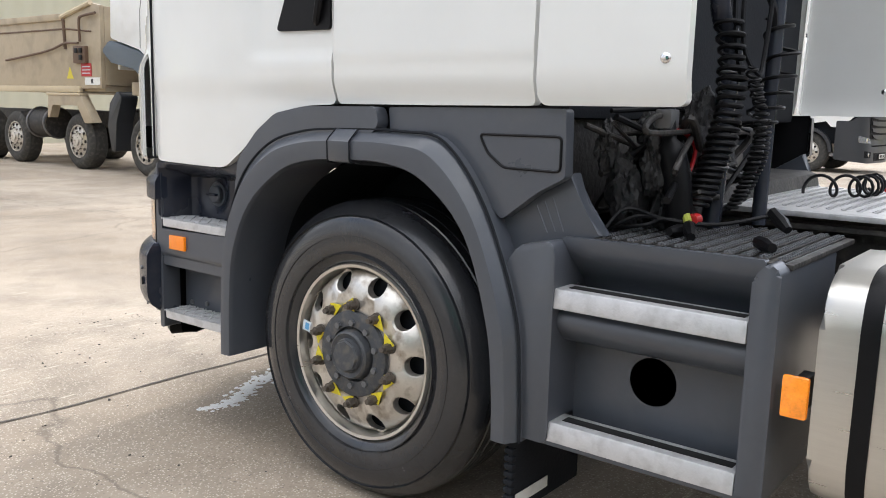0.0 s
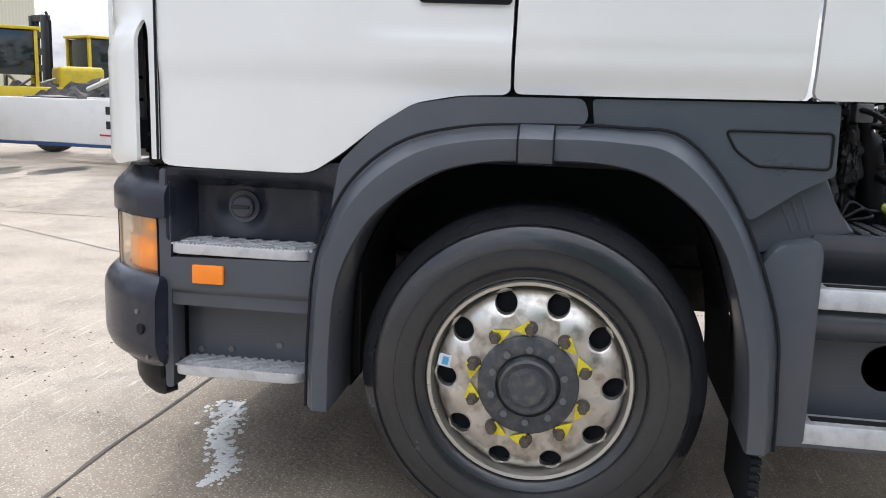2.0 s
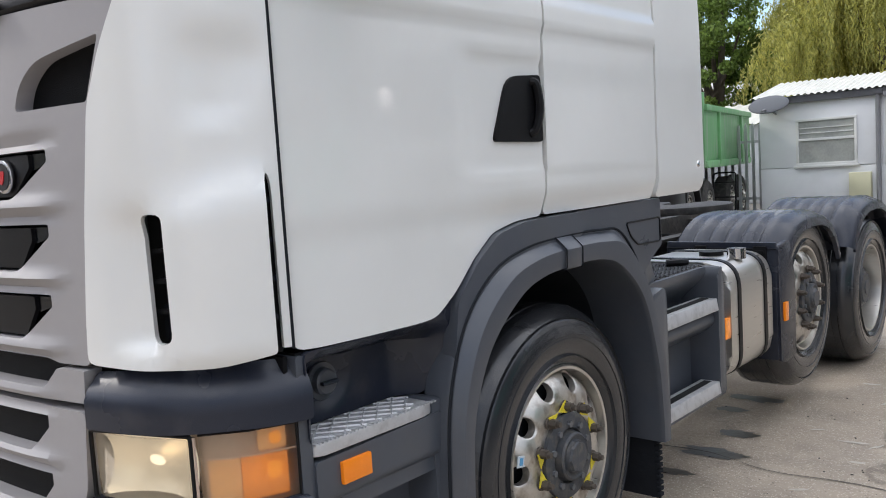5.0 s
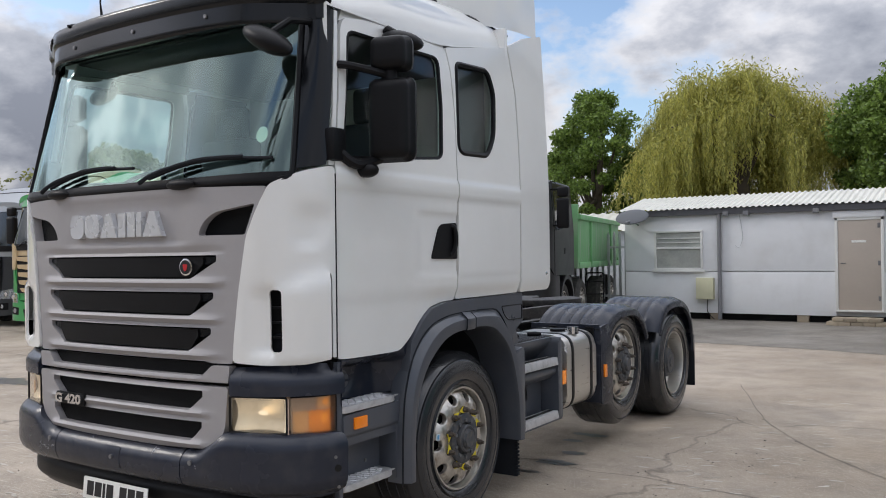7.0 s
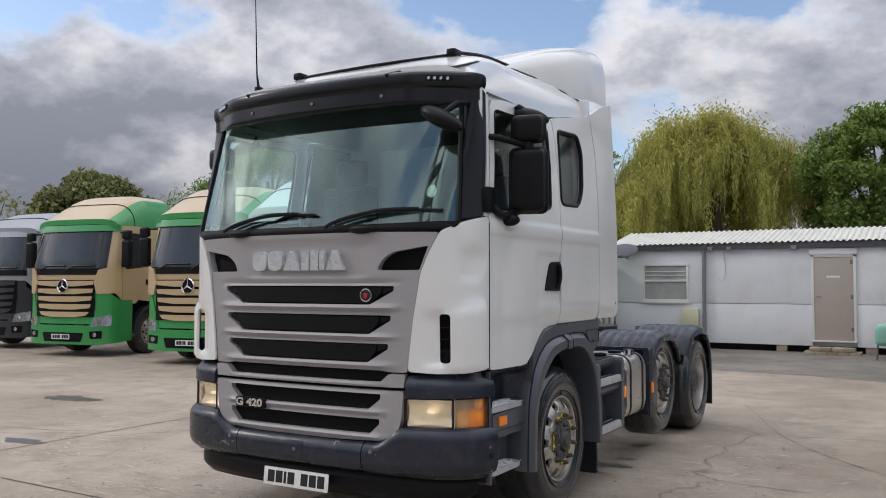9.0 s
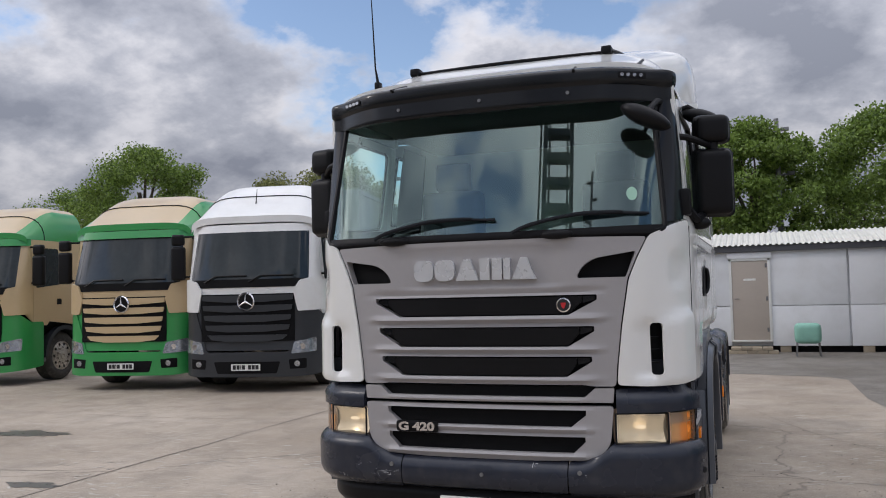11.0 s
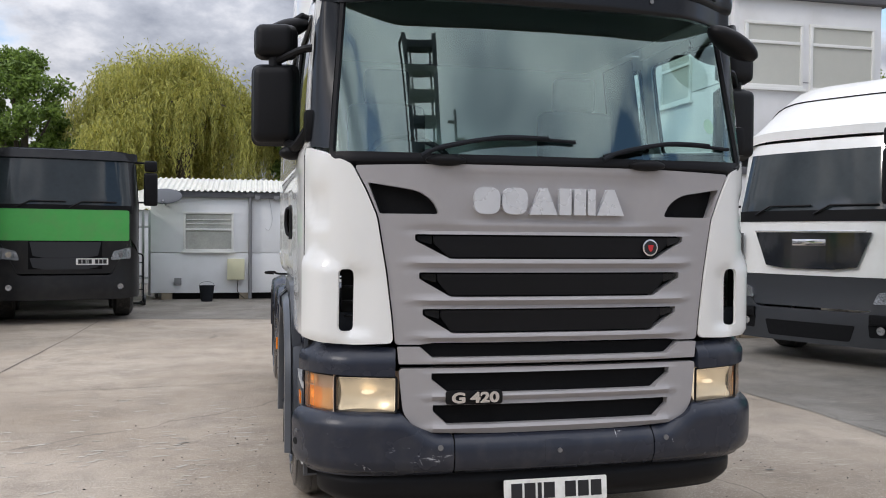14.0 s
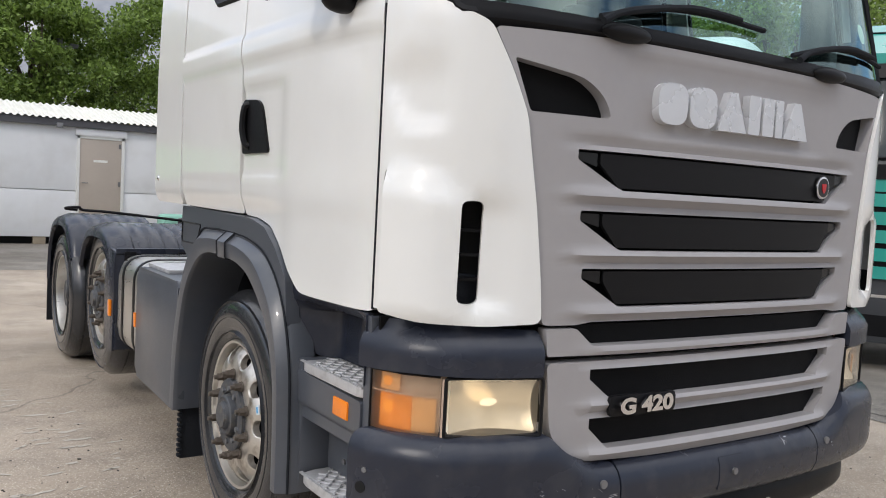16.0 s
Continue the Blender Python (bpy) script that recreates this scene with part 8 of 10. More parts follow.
        # lamps in the bumper
        lm = box_part("headlamp", (k * 1.04 - 0.20, -0.10, 0.96), (k * 1.04 + 0.21, 0.10, 1.12), LAMP_COOL, t, 0.03, "clear rectangular headlamp")
        box_part("fog_lamp", (k * 1.04 - 0.19, -0.09, 0.75), (k * 1.04 + 0.20, 0.10, 0.86), PALE, t, 0.02)
        box_part("mirror_foot", (k * 1.24 - 0.06, -0.20, 2.06), (k * 1.24 + 0.08, 0.30, 2.24), BLACK, t, 0.05, seg=3)
        box_part("mirror", (k * 1.42 - 0.12, -0.05, 2.45), (k * 1.42 + 0.12, 0.12, 3.15), BLACK, t, 0.05, seg=3)
        part("lagging", box(bm_new(), (k * 1.13 - 0.09, -0.03, 1.42), (k * 1.13 + 0.10, 0.10, 2.04), 0.04), FABRIC, t, "dirty cream lagging at the cab corner")
        part("lagging_pipe", tube(bm_new(), spline([(k * 1.10, -0.07, 1.46), (k * 1.16, -0.08, 1.66), (k * 1.08, -0.08, 1.84), (k * 1.14, -0.06, 2.0)], 6), 0.02, 6), RAIL_BROWN, t)
    box_part("load_floor", (-1.15, 3.05, 1.50), (1.15, 9.1, 1.62), SAND, t, 0.01)
    box_part("headboard", (-1.15, 3.0, 1.62), (1.15, 3.08, 3.05), SAND, t, 0.01)
    box_part("tailgate", (-1.15, 9.02, 1.62), (1.15, 9.1, 2.9), SAND, t, 0.01)
    box_part("cab_back", (-1.14, 2.54, 1.9), (1.14, 2.62, 3.64), PALE, t, 0.02)
    box_part("cab_roof", (-1.18, 0.48, 3.50), (1.18, 2.60, 3.72), PALE, t, 0.04)
    box_part("cab_floor", (-1.14, 0.25, 1.98), (1.14, 2.54, 2.06), MATT, t, 0.02)
    part("engine", box(bm_new(), (-0.72, 0.35, 0.85), (0.72, 2.3, 1.95), 0.05), GRIME, t)
    # windscreen with pale frame
    ws = part("windscreen", prism(bm_new(), rounded([(-1.10, 2.10), (-1.06, 3.24), (1.06, 3.24), (1.10, 2.10), (0.6, 2.06), (-0.6, 2.06)], 0.06), lambda u, v, d: Vector((u, 0.06 + 0.34 * (v - 2.1) + 0.10 * (u / 1.1) ** 2 - d, v)), 0.02), DARK_GLASS, t)
    box_part("tax_disc", (-1.00, -0.004 + 0.16, 2.20), (-0.68, 0.0 + 0.16, 2.42), PALE_TAG, ws, 0, "pale blue paper behind the glass", m=Matrix.Translation((0, -0.06, 0)))
    for x0 in (-0.8, 0.0):
        part("wiper", tube(bm_new(), [(x0, 0.03, 2.10), (x0 + 0.3, 0.06, 2.22), (x0 + 0.85, 0.06, 2.26)], 0.014, 6), BLACK, ws)
    # the raised flap, with its dark ribbed underside
    fl = part("raised_flap", prism(bm_new(), rounded([(-1.12, 0.0), (-1.16, 0.42), (-0.90, 0.66), (0.90, 0.66), (1.16, 0.42), (1.12, 0.0)], 0.06), lambda u, v, d: Vector((u, 0.0 - v, 2.06 + 0.26 * v - 0.10 * v * v - 0.05 * (u / 1.1) ** 2 + d)), 0.035, 0.01), PALE, t, "white front flap standing open")
    part("flap_lining", prism(bm_new(), rounded([(-0.72, 0.05), (-0.70, 0.56), (0.95, 0.56), (0.98, 0.05)], 0.05), lambda u, v, d: Vector((u, 0.0 - v, 2.035 + 0.26 * v - 0.10 * v * v - 0.05 * (u / 1.1) ** 2 - d)), 0.02), MATT, fl)
    # grimy open engine bay
    bay = part("engine_bay", box(bm_new(), (-1.12, 0.14, 1.16), (1.12, 0.30, 2.04), 0.02), GRIME, t, "grimy open engine bay behind the flap")
    for x0, x1, z0, z1, y, mt in ((-0.50, 0.14, 1.50, 1.98, 0.06, GRIME), (0.30, 0.86, 1.42, 2.0, 0.05, GRIME), (-0.86, -0.56, 1.48, 1.94, 0.02, RAIL_BROWN), (-0.9, 1.0, 1.38, 1.46, 0.0, STEEL), (-0.66, 0.90, 1.26, 1.35, 0.02, RAIL_BROWN), (-0.64, 0.5, 1.17, 1.23, -0.02, STEEL), (0.96, 1.1, 1.46, 1.98, 0.04, MATT)):
        box_part("bay_part", (x0, y, z0), (x1, y + 0.12, z1), mt, bay, 0.02)
    for x, z in ((-0.36, 1.86), (0.14, 1.92), (0.50, 1.80), (0.74, 1.84), (-0.70, 1.82)):
        box_part("tag", (x, 0.035, z), (x + 0.06, 0.045, z + 0.06), PALE_TAG, bay, 0)
    for pts in (((-0.52, 0.0, 1.5), (-0.48, -0.02, 1.72), (-0.62, -0.02, 1.92)), ((-0.9, 0.0, 1.42), (-0.74, -0.03, 1.52), (-0.5, -0.03, 1.46), (-0.44, 0.0, 1.9)), ((0.2, 0.02, 1.98), (0.24, 0.0, 1.6), (0.16, 0.02, 1.42))):
        part("bay_pipe", tube(bm_new(), spline(pts, 6), 0.018, 6), STEEL, bay)
    # bumper
    def nose(u, v, d):
        return Vector((u, -0.10 + 0.34 * abs(u / 1.28) ** 6 + 0.05 * smooth((0.8 - v) / 0.3) - d, v))
    bp = part("bumper", panel(bm_new(), rounded([(-1.28, 0.66), (-1.28, 1.34), (-1.12, 1.40), (-0.80, 1.36), (-0.50, 1.20), (0.50, 1.20), (0.80, 1.36), (1.12, 1.40), (1.28, 1.34), (1.28, 0.66)], 0.04), nose, 0.10, 0.08, 0.08), BLUEGREY, t, "faded blue-grey plastic bumper")
    for k in (1, -1):
        box_part("bumper_return", (k * 1.24 - 0.05, 0.16, 0.66), (k * 1.24 + 0.03, 0.36, 1.34), BLUEGREY, bp, 0.02)
    box_part("bumper_beam", (-1.20, -0.06, 0.47), (1.20, 0.10, 0.655), GRIME, t, 0.03, "muddy steel beam below the bumper")
    part("tow_loop", tube(bm_new(), [(0.04, -0.13, 0.74), (0.04, -0.16, 0.90), (0.54, -0.16, 0.90), (0.54, -0.13, 0.74)], 0.018, 8), STEEL, t)
    part("axle_beam", tube(bm_new(), [(-1.0, 1.70, 0.52), (1.0, 1.70, 0.52)], 0.08, 8), GRIME, t)
    p = empty("number_plate")
    p.parent = t
    p.matrix_local = Matrix.Translation((0.28, -0.115, 1.0))
    part("plate_board", prism(bm_new(), rounded([(-0.26, -0.0555), (-0.26, 0.0555), (0.26, 0.0555), (0.26, -0.0555)], 0.008, 2), lambda u, v, d: Vector((u, -d, v)), 0.006), PLATE_W, p, "white number plate with plain dark bars")
    plate_bars(p)
    return t


sand_tipper(heading(-6.75, -8.45, 0.0, 1.0))


def high_cab_front(pan, t):
    up = pan("grille_panel", rounded([(fx(-0.92), 1.56), (fx(-0.98), 2.12), (fx(0.98), 2.12), (fx(0.92), 1.56)], 0.03), STEEL, None, 0.020, 0.02, label="mid-grey upper grille panel")
    for z0, z1, w in ((2.03, 2.08, 0.62), (1.95, 2.00, 0.62), (1.855, 1.92, 0.99), (1.70, 1.80, 0.52), (1.645, 1.69, 0.98), (1.57, 1.62, 0.62), (1.50, 1.56, 0.97)):
        pan("grille_slat", rounded([(fx(-w), z0), (fx(-w), z1), (fx(w), z1), (fx(w), z0)], 0.012, 2), PALE, up, 0.045, 0.03)
    for x in (-0.16, 0.16):
        pan("emblem_block", rounded([(fx(x - 0.10), 1.965), (fx(x - 0.10), 2.055), (fx(x + 0.10), 2.055), (fx(x + 0.10), 1.965)], 0.01, 2), CHROME, up, 0.078, 0.012, label="plain chrome block")
    lw = pan("lower_grille", rounded([(fx(-0.40), 0.66), (fx(-0.62), 0.92), (fx(-0.66), 1.45), (fx(0.66), 1.45), (fx(0.62), 0.92), (fx(0.40), 0.66)], 0.04), DARKBODY, None, 0.030, 0.03, label="dark lower grille with silver bars")
    for i in range(6):
        z, w = 1.33 - 0.115 * i, 0.55 - 0.02 * i - 0.05 * max(0, i - 3)
        pan("silver_bar", rounded([(fx(-w), z - 0.03), (fx(-w), z + 0.03), (fx(w), z + 0.03), (fx(w), z - 0.03)], 0.012, 2), GREYPAINT, lw, 0.062, 0.03)
    pan("gap", [(fx(-0.98), 1.462), (fx(-0.98), 1.492), (fx(0.98), 1.492), (fx(0.98), 1.462)], BLACK, up, 0.028, 0.01)


df = lorry("white high-roof tractor with side skirts", heading(-10.5, -3.27, 0.10, 0.995), PALE, PALE, ws=(2.24, 3.02), top=3.95, lower_top=1.50, lamp=(0.88, 1.04, 0.74, 1.04), plate_z=0.55, name="parked_tractor", front=high_cab_front, tail_flap=0.55)
tractor_tail(df, PALE, skirt=PALE, axle=5.7)
for k in (1, -1):
    box_part("side_marker", (k * 1.235 - 0.01, 1.66, 1.40), (k * 1.235 + 0.01, 1.86, 1.46), RED, df, 0.004)
w2 = lorry("white tractor with dark grey bumper parked across the yard", heading(-21.2, -1.3, 0.05, 1.0), PALE, DARKBODY, bars=V_BARS, name="parked_tractor", lamp=(0.76, 0.93, 0.76, 1.12))
tractor_tail(w2)
gy = lorry("green and yellow lorry far across the yard", heading(-38.0, 4.2, 0.3, 0.95), GREEN2, mat("yellow_paint", (0.62, 0.52, 0.03), 0.4, vary=0.1), bars=V_BARS, bar_mat=YELLOW, name="parked_lorry")
tipper_body(gy, YELLOW, 2.5, 7.5)
rl = lorry("white lorry with dark bumper far behind", heading(-37.0, -6.0, 0.35, 0.93), PALE, DARKBODY, bars=V_BARS, name="parked_lorry")
tipper_body(rl, PALE, 2.5, 8.5, 1.2, 3.6, 4)
# tall white braced storage bins on legs, far across the yard
bins = empty("storage_bins", pose(-52, -9, 0), label="tall white steel storage bins with crossed bracing", category="bins")
for j in range(4):
    y = -14 + 6.0 * j
    b = box_part("bin", (-4, y, 2.1), (0, y + 5.9, 10.5), PALE, bins, 0.03)
    for z in (2.3, 6.6):
        for a, c in (((y + 0.2, z), (y + 5.7, z + 4.0)), ((y + 5.7, z), (y + 0.2, z + 4.0))):
            part("brace", tube(bm_new(), [(0.05, a[0], a[1]), (0.05, c[0], c[1])], 0.05, 6), PALE, b)
    box_part("beam", (0.0, y, 6.25), (0.14, y + 5.95, 6.5), DARKBODY, b, 0.02)
    for yy in (y + 0.2, y + 5.7):
        box_part("leg", (-0.3, yy - 0.15, 0), (0.0, yy + 0.15, 2.15), STEEL, b, 0.02)
for o in WHEEL_TEMPLATE:
    bpy.data.objects.remove(o)

# ---- the low cabin building behind ----
CLAD = mat("grey_cladding", (0.79, 0.80, 0.81), 0.55, vary=0.05, scale=0.8, dirt=(0.52, 0.51, 0.48), dirt_amount=0.3, bump=0.03)
ROOFING = mat("pale_roof_sheet", (0.70, 0.69, 0.62), 0.5, vary=0.08, scale=2, dirt=(0.42, 0.42, 0.36), dirt_amount=0.3)
FASCIA = mat("dark_fascia", (0.10, 0.10, 0.11), 0.5, vary=0.15)
FRAME_W = mat("white_frame", (0.75, 0.75, 0.72), 0.4, vary=0.04)
BLIND = mat("pale_blind", (0.50, 0.50, 0.45), 0.7, vary=0.06, scale=3)
TAN = mat("tan_door_paint", (0.46, 0.40, 0.34), 0.5, vary=0.06, scale=2)
CREAM = mat("cream_paint", (0.66, 0.64, 0.44), 0.5, vary=0.06)

PIPE = mat("grey_pipe", (0.22, 0.22, 0.23), 0.5, vary=0.1)
PALING = mat("galvanised_paling", (0.55, 0.56, 0.57), 0.45, metal=0.4, vary=0.1)
BRICK = mat("buff_brick", (0.36, 0.30, 0.22), 0.85, vary=0.15, scale=12, bump=0.3, bump_scale=90, per_object=0.4)
SEA_GREEN = mat("green_sheet", (0.25, 0.50, 0.40), 0.6, vary=0.15)
BLUE = mat("blue_plastic", (0.05, 0.20, 0.45), 0.45, vary=0.1)


def framed_window(parent, x0, x1, z0, z1, y, split, name="window", depth=0.04, axis="x", facing=-1, pane_mat=None):
    """A window in a wall: frame bars, a transom and panes."""
    w = empty(name)
    w.parent = parent

    def bx(nm, a0, a1, c0, c1, mt, d0, d1, bev=0.004):
        lo, hi = ((a0, y + facing * d1, c0), (a1, y + facing * d0, c1)) if axis == "x" else ((y + facing * d1, a0, c0), (y + facing * d0, a1, c1))
        lo2, hi2 = tuple(min(p, q) for p, q in zip(lo, hi)), tuple(max(p, q) for p, q in zip(lo, hi))
        return box_part(nm, lo2, hi2, mt, w, bev)
    t = 0.05
    bx("frame", x0, x1, z0, z0 + t, FRAME_W, 0.0, depth)
    bx("frame", x0, x1, z1 - t, z1, FRAME_W, 0.0, depth)
    bx("frame", x0, x0 + t, z0 + t, z1 - t, FRAME_W, 0.0, depth)
    bx("frame", x1 - t, x1, z0 + t, z1 - t, FRAME_W, 0.0, depth)
    bx("transom", x0 + t, x1 - t, split - 0.025, split + 0.025, FRAME_W, 0.0, depth)
    bx("pane", x0 + t, x1 - t, z0 + t, split - 0.025, pane_mat or BLIND, 0.002, 0.012, 0)
    bx("pane", x0 + t, x1 - t, split + 0.025, z1 - t, pane_mat or BLIND, 0.002, 0.012, 0)
    bx("sill", x0 - 0.04, x1 + 0.04, z0 - 0.05, z0, FRAME_W, 0.0, depth + 0.03)
    return w


OLD_GLASS = mat("clouded_pane", (0.40, 0.41, 0.38), 0.12, vary=0.35, scale=3, coat=0.6)
office = empty("site_office", pose(0, 17.2, 0), label="low grey panelled site office with ribbed pale roof", category="building")
for x0, x1 in ((-3.76, -1.50), (-1.44, 0.98), (1.92, 3.60), (3.65, 5.40)):
    for z0, z1 in ((0.16, 1.115), (1.13, 2.46)):
        box_part("wall_panel", (x0, 0, z0), (x1, 0.10, z1), CLAD, office, 0.004)
box_part("wall_panel", (0.98, 0.0, 2.30), (1.92, 0.10, 2.46), CLAD, office, 0.004)
box_part("inner_wall", (-3.74, 0.10, 0.16), (5.38, 0.14, 2.46), CLAD, office, 0)
box_part("side_wall", (-3.76, 0.14, 0.16), (-3.66, 3.2, 2.46), CLAD, office, 0.004)
box_part("side_wall", (5.30, 0.14, 0.16), (5.40, 3.2, 2.46), CLAD, office, 0.004)
box_part("back_wall", (-3.76, 3.2, 0.16), (5.40, 3.3, 2.46), CLAD, office, 0.004)
# near-black block stands for the shade under the office floor
box_part("base_skirt", (-3.55, 0.15, 0.0), (5.35, 3.2, 0.16), HOLE, office, 0)
for x in (-3.4, -1.6, 0.3, 2.2, 4.0, 5.2):
    box_part("support_block", (x - 0.12, 0.02, 0.0), (x + 0.12, 0.30, 0.16), BRICK, office, 0.01)
box_part("fascia", (-3.88, -0.10, 2.44), (5.52, 0.05, 2.58), FASCIA, office, 0.01)
bm = bm_new()
rib = []
n = 9 * 16
for i in range(n * 2 + 1):
    x = -3.92 + 9.47 * i / (n * 2)
    up = 0.03 if (i // 2) % 2 else 0.0
    rib.append((x, up))
front = [bm.verts.new((x, -0.16, 2.58 + u)) for x, u in rib]
ridge = [bm.verts.new((x, 1.7, 2.98 + u)) for x, u in rib]
rear = [bm.verts.new((x, 3.45, 2.58 + u)) for x, u in rib]
for i in range(len(rib) - 1):
    bm.faces.new((front[i], front[i + 1], ridge[i + 1], ridge[i]))
    bm.faces.new((ridge[i], ridge[i + 1], rear[i + 1], rear[i]))
part("roof", bm, ROOFING, office, "pale ribbed roof sheet", sharp=20)
wnd = framed_window(office, -3.02, -1.86, 1.16, 2.10, 0.0, 1.68, pane_mat=OLD_GLASS)
for z in (1.80, 1.90):
    box_part("louvre", (-2.95, -0.028, z), (-1.93, -0.012, z + 0.02), FRAME_W, wnd, 0.002)
od = empty("door_1")
od.parent = office
box_part("leaf", (1.03, -0.02, 0.30), (1.86, 0.03, 2.22), TAN, od, 0.006)
for lo, hi in (((0.97, -0.035, 0.26), (1.03, 0.02, 2.28)), ((1.86, -0.035, 0.26), (1.92, 0.02, 2.28)), ((0.97, -0.035, 2.22), (1.92, 0.02, 2.30))):
    box_part("frame", lo, hi, FRAME_W, od, 0.004)
box_part("head_board", (0.94, -0.05, 2.28), (1.95, 0.0, 2.42), CLAD, od, 0.004)
box_part("sill", (1.0, -0.06, 0.26), (1.9, 0.0, 0.30), FRAME_W, od, 0.004)
box_part("door_sign", (1.30, -0.026, 1.74), (1.58, -0.019, 1.79), PLATE_W, od, 0, "small white sign with unreadable print")
part("handle", tube(bm_new(), [(1.09, -0.03, 1.30), (1.09, -0.07, 1.30), (1.19, -0.07, 1.30)], 0.012, 6), STEEL, od)
for z in (0.5, 1.25, 2.05):
    box_part("hinge", (1.80, -0.03, z), (1.85, -0.015, z + 0.10), STEEL, od, 0.003)
part("drain_pipe", tube(bm_new(), [(-1.47, -0.06, 0.02), (-1.47, -0.06, 2.50)], 0.045, 10), PIPE, office, "dark grey downpipe")
box_part("pipe_hopper", (-1.56, -0.12, 2.46), (-1.38, 0.0, 2.56), FASCIA, office, 0.01)
mb = box_part("meter_box", (-2.0, -0.14, 0.48), (-1.60, 0.0, 0.98), CREAM, office, 0.012, "cream metal meter box")
part("cable", tube(bm_new(), spline([(-1.75, -0.05, 0.48), (-1.76, -0.05, 0.2), (-1.60, -0.06, 0.02)], 4), 0.01, 6), BLACK, office)
box_part("vent", (-3.22, -0.06, 0.36), (-3.06, 0.0, 0.52), PIPE, office, 0.01)
part("hanging_cable", tube(bm_new(), spline([(-1.02, -0.02, 2.42), (-0.95, -0.03, 1.95), (-1.02, -0.03, 1.68), (-1.12, -0.03, 1.72)], 5), 0.008, 6), PALING, office)
DISH_GREY = mat("dish_grey", (0.075, 0.08, 0.09), 0.5, vary=0.12, scale=6, bump=0.1)
dishm = bm_new()
bmesh.ops.create_uvsphere(dishm, u_segments=24, v_segments=12, radius=0.30, matrix=Matrix.Translation((-3.42, -0.42, 2.44)) @ Matrix.Rotation(radians(-52), 4, "X") @ Matrix.Diagonal((1.35, 0.16, 1, 1)))
sd = part("satellite_dish", dishm, DISH_GREY, office, "dark grey satellite dish")
part("dish_arm", tube(bm_new(), [(-3.42, 0.0, 2.25), (-3.42, -0.38, 2.36), (-3.42, -0.85, 2.30)], 0.02, 6), PIPE, sd)
for x in (-1.30, -0.85, 0.62):
    box_part("eaves_lamp", (x - 0.06, -0.16, 2.40), (x + 0.06, -0.06, 2.50), PIPE, office, 0.01)
# step of loose bricks
for lay in range(2):
    for row in range(2):
        for i in range(5 - lay):
            box_part("brick", (0.86 + 0.235 * i + 0.11 * lay, 16.62 + 0.23 * row, 0.085 * lay), (1.085 + 0.235 * i + 0.11 * lay, 16.835 + 0.23 * row, 0.085 * lay + 0.075), BRICK, None, 0.006, "buff brick in a loose door step", category="brick", group="bricks of the office door step")
bk = empty("bucket", pose(-2.45, 16.6, 0), label="dark plastic bucket by the office wall", category="bucket")
b2 = lathe(bm_new(), [(0.0001, 0.0), (0.13, 0.0), (0.17, 0.36), (0.18, 0.37), (0.16, 0.36), (0.12, 0.02)], 20, "z")
part("pail", b2, MATT, bk)
part("bail", tube(bm_new(), [(0.17 * math.cos(a), 0.10, 0.36 + 0.10 * math.sin(a)) for a in np.linspace(0, math.pi, 9)], 0.006, 6), STEEL, bk)
ht = empty("hand_truck", pose(-3.95, 15.6, 0, -12, 0, 10), label="black folding hand truck by the fence", category="trolley")
part("frame", tube(bm_new(), rounded([(-0.22, 0.08), (-0.22, 1.15), (0.22, 1.15), (0.22, 0.08)], 0.08, 3) and [(x, 0, z) for x, z in rounded([(-0.22, 0.08), (-0.22, 1.15), (0.22, 1.15), (0.22, 0.08)], 0.08, 3)], 0.018, 6), BLACK, ht)
for z in (0.35, 0.65, 0.95):
    part("cross_bar", tube(bm_new(), [(-0.22, 0, z), (0.22, 0, z)], 0.014, 6), BLACK, ht)
for k in (1, -1):
    part("wheel", tube(bm_new(), [(k * 0.24, 0.05 + 0.10 * math.cos(a), 0.13 + 0.10 * math.sin(a)) for a in np.linspace(0, 2 * math.pi, 16, endpoint=False)], 0.03, 8, True), TYRE, ht)
box_part("toe_plate", (-0.22, -0.30, 0.02), (0.22, 0.0, 0.035), BLACK, ht, 0.003)
gb = empty("garden_chair", pose(2.6, 15.9, 0), label="pale green plastic chair shell by the office", category="chair")
part("shell", box(bm_new(), (-0.25, -0.2, 0.30), (0.30, 0.25, 0.75), 0.12, 3), SEA_GREEN, gb)
for x in (-0.2, 0.25):
    for y in (-0.15, 0.2):
        part("leg", tube(bm_new(), [(x, y, 0.32), (x * 1.1, y * 1.1, 0.0)], 0.015, 6), STEEL, gb)

# paling fence left of the office, and a second pale roof beyond it
fence = empty("paling_fence", pose(0, 17.9, 0), label="tall galvanised paling fence", category="fence")
pale0 = None
for i in range(64):
    x = -3.86 - 0.155 * i
    if pale0 is None:
        bm = prism(bm_new(), [(-0.033, 0.05), (-0.033, 2.05), (0.0, 2.15), (0.033, 2.05), (0.033, 0.05)], lambda u, v, d: Vector((u, d - 0.01, v)), 0.02)
        pale0 = part("pale", bm, PALING, fence)
        pale0.matrix_local = Matrix.Translation((x, 0, 0))
    else:
        share("pale", pale0, fence, Matrix.Translation((x, 0, 0)))
for z in (0.45, 1.7):
    box_part("rail", (-13.8, 0.02, z), (-3.7, 0.07, z + 0.06), PALING, fence, 0.004)
for i in range(5):
    box_part("post", (-3.75 - 2.5 * i, 0.05, 0), (-3.67 - 2.5 * i, 0.13, 2.1), PALING, fence, 0.004)
shed = empty("far_shed", pose(-9, 24, 0), label="long pale ribbed-roof shed beyond the fence", category="building")
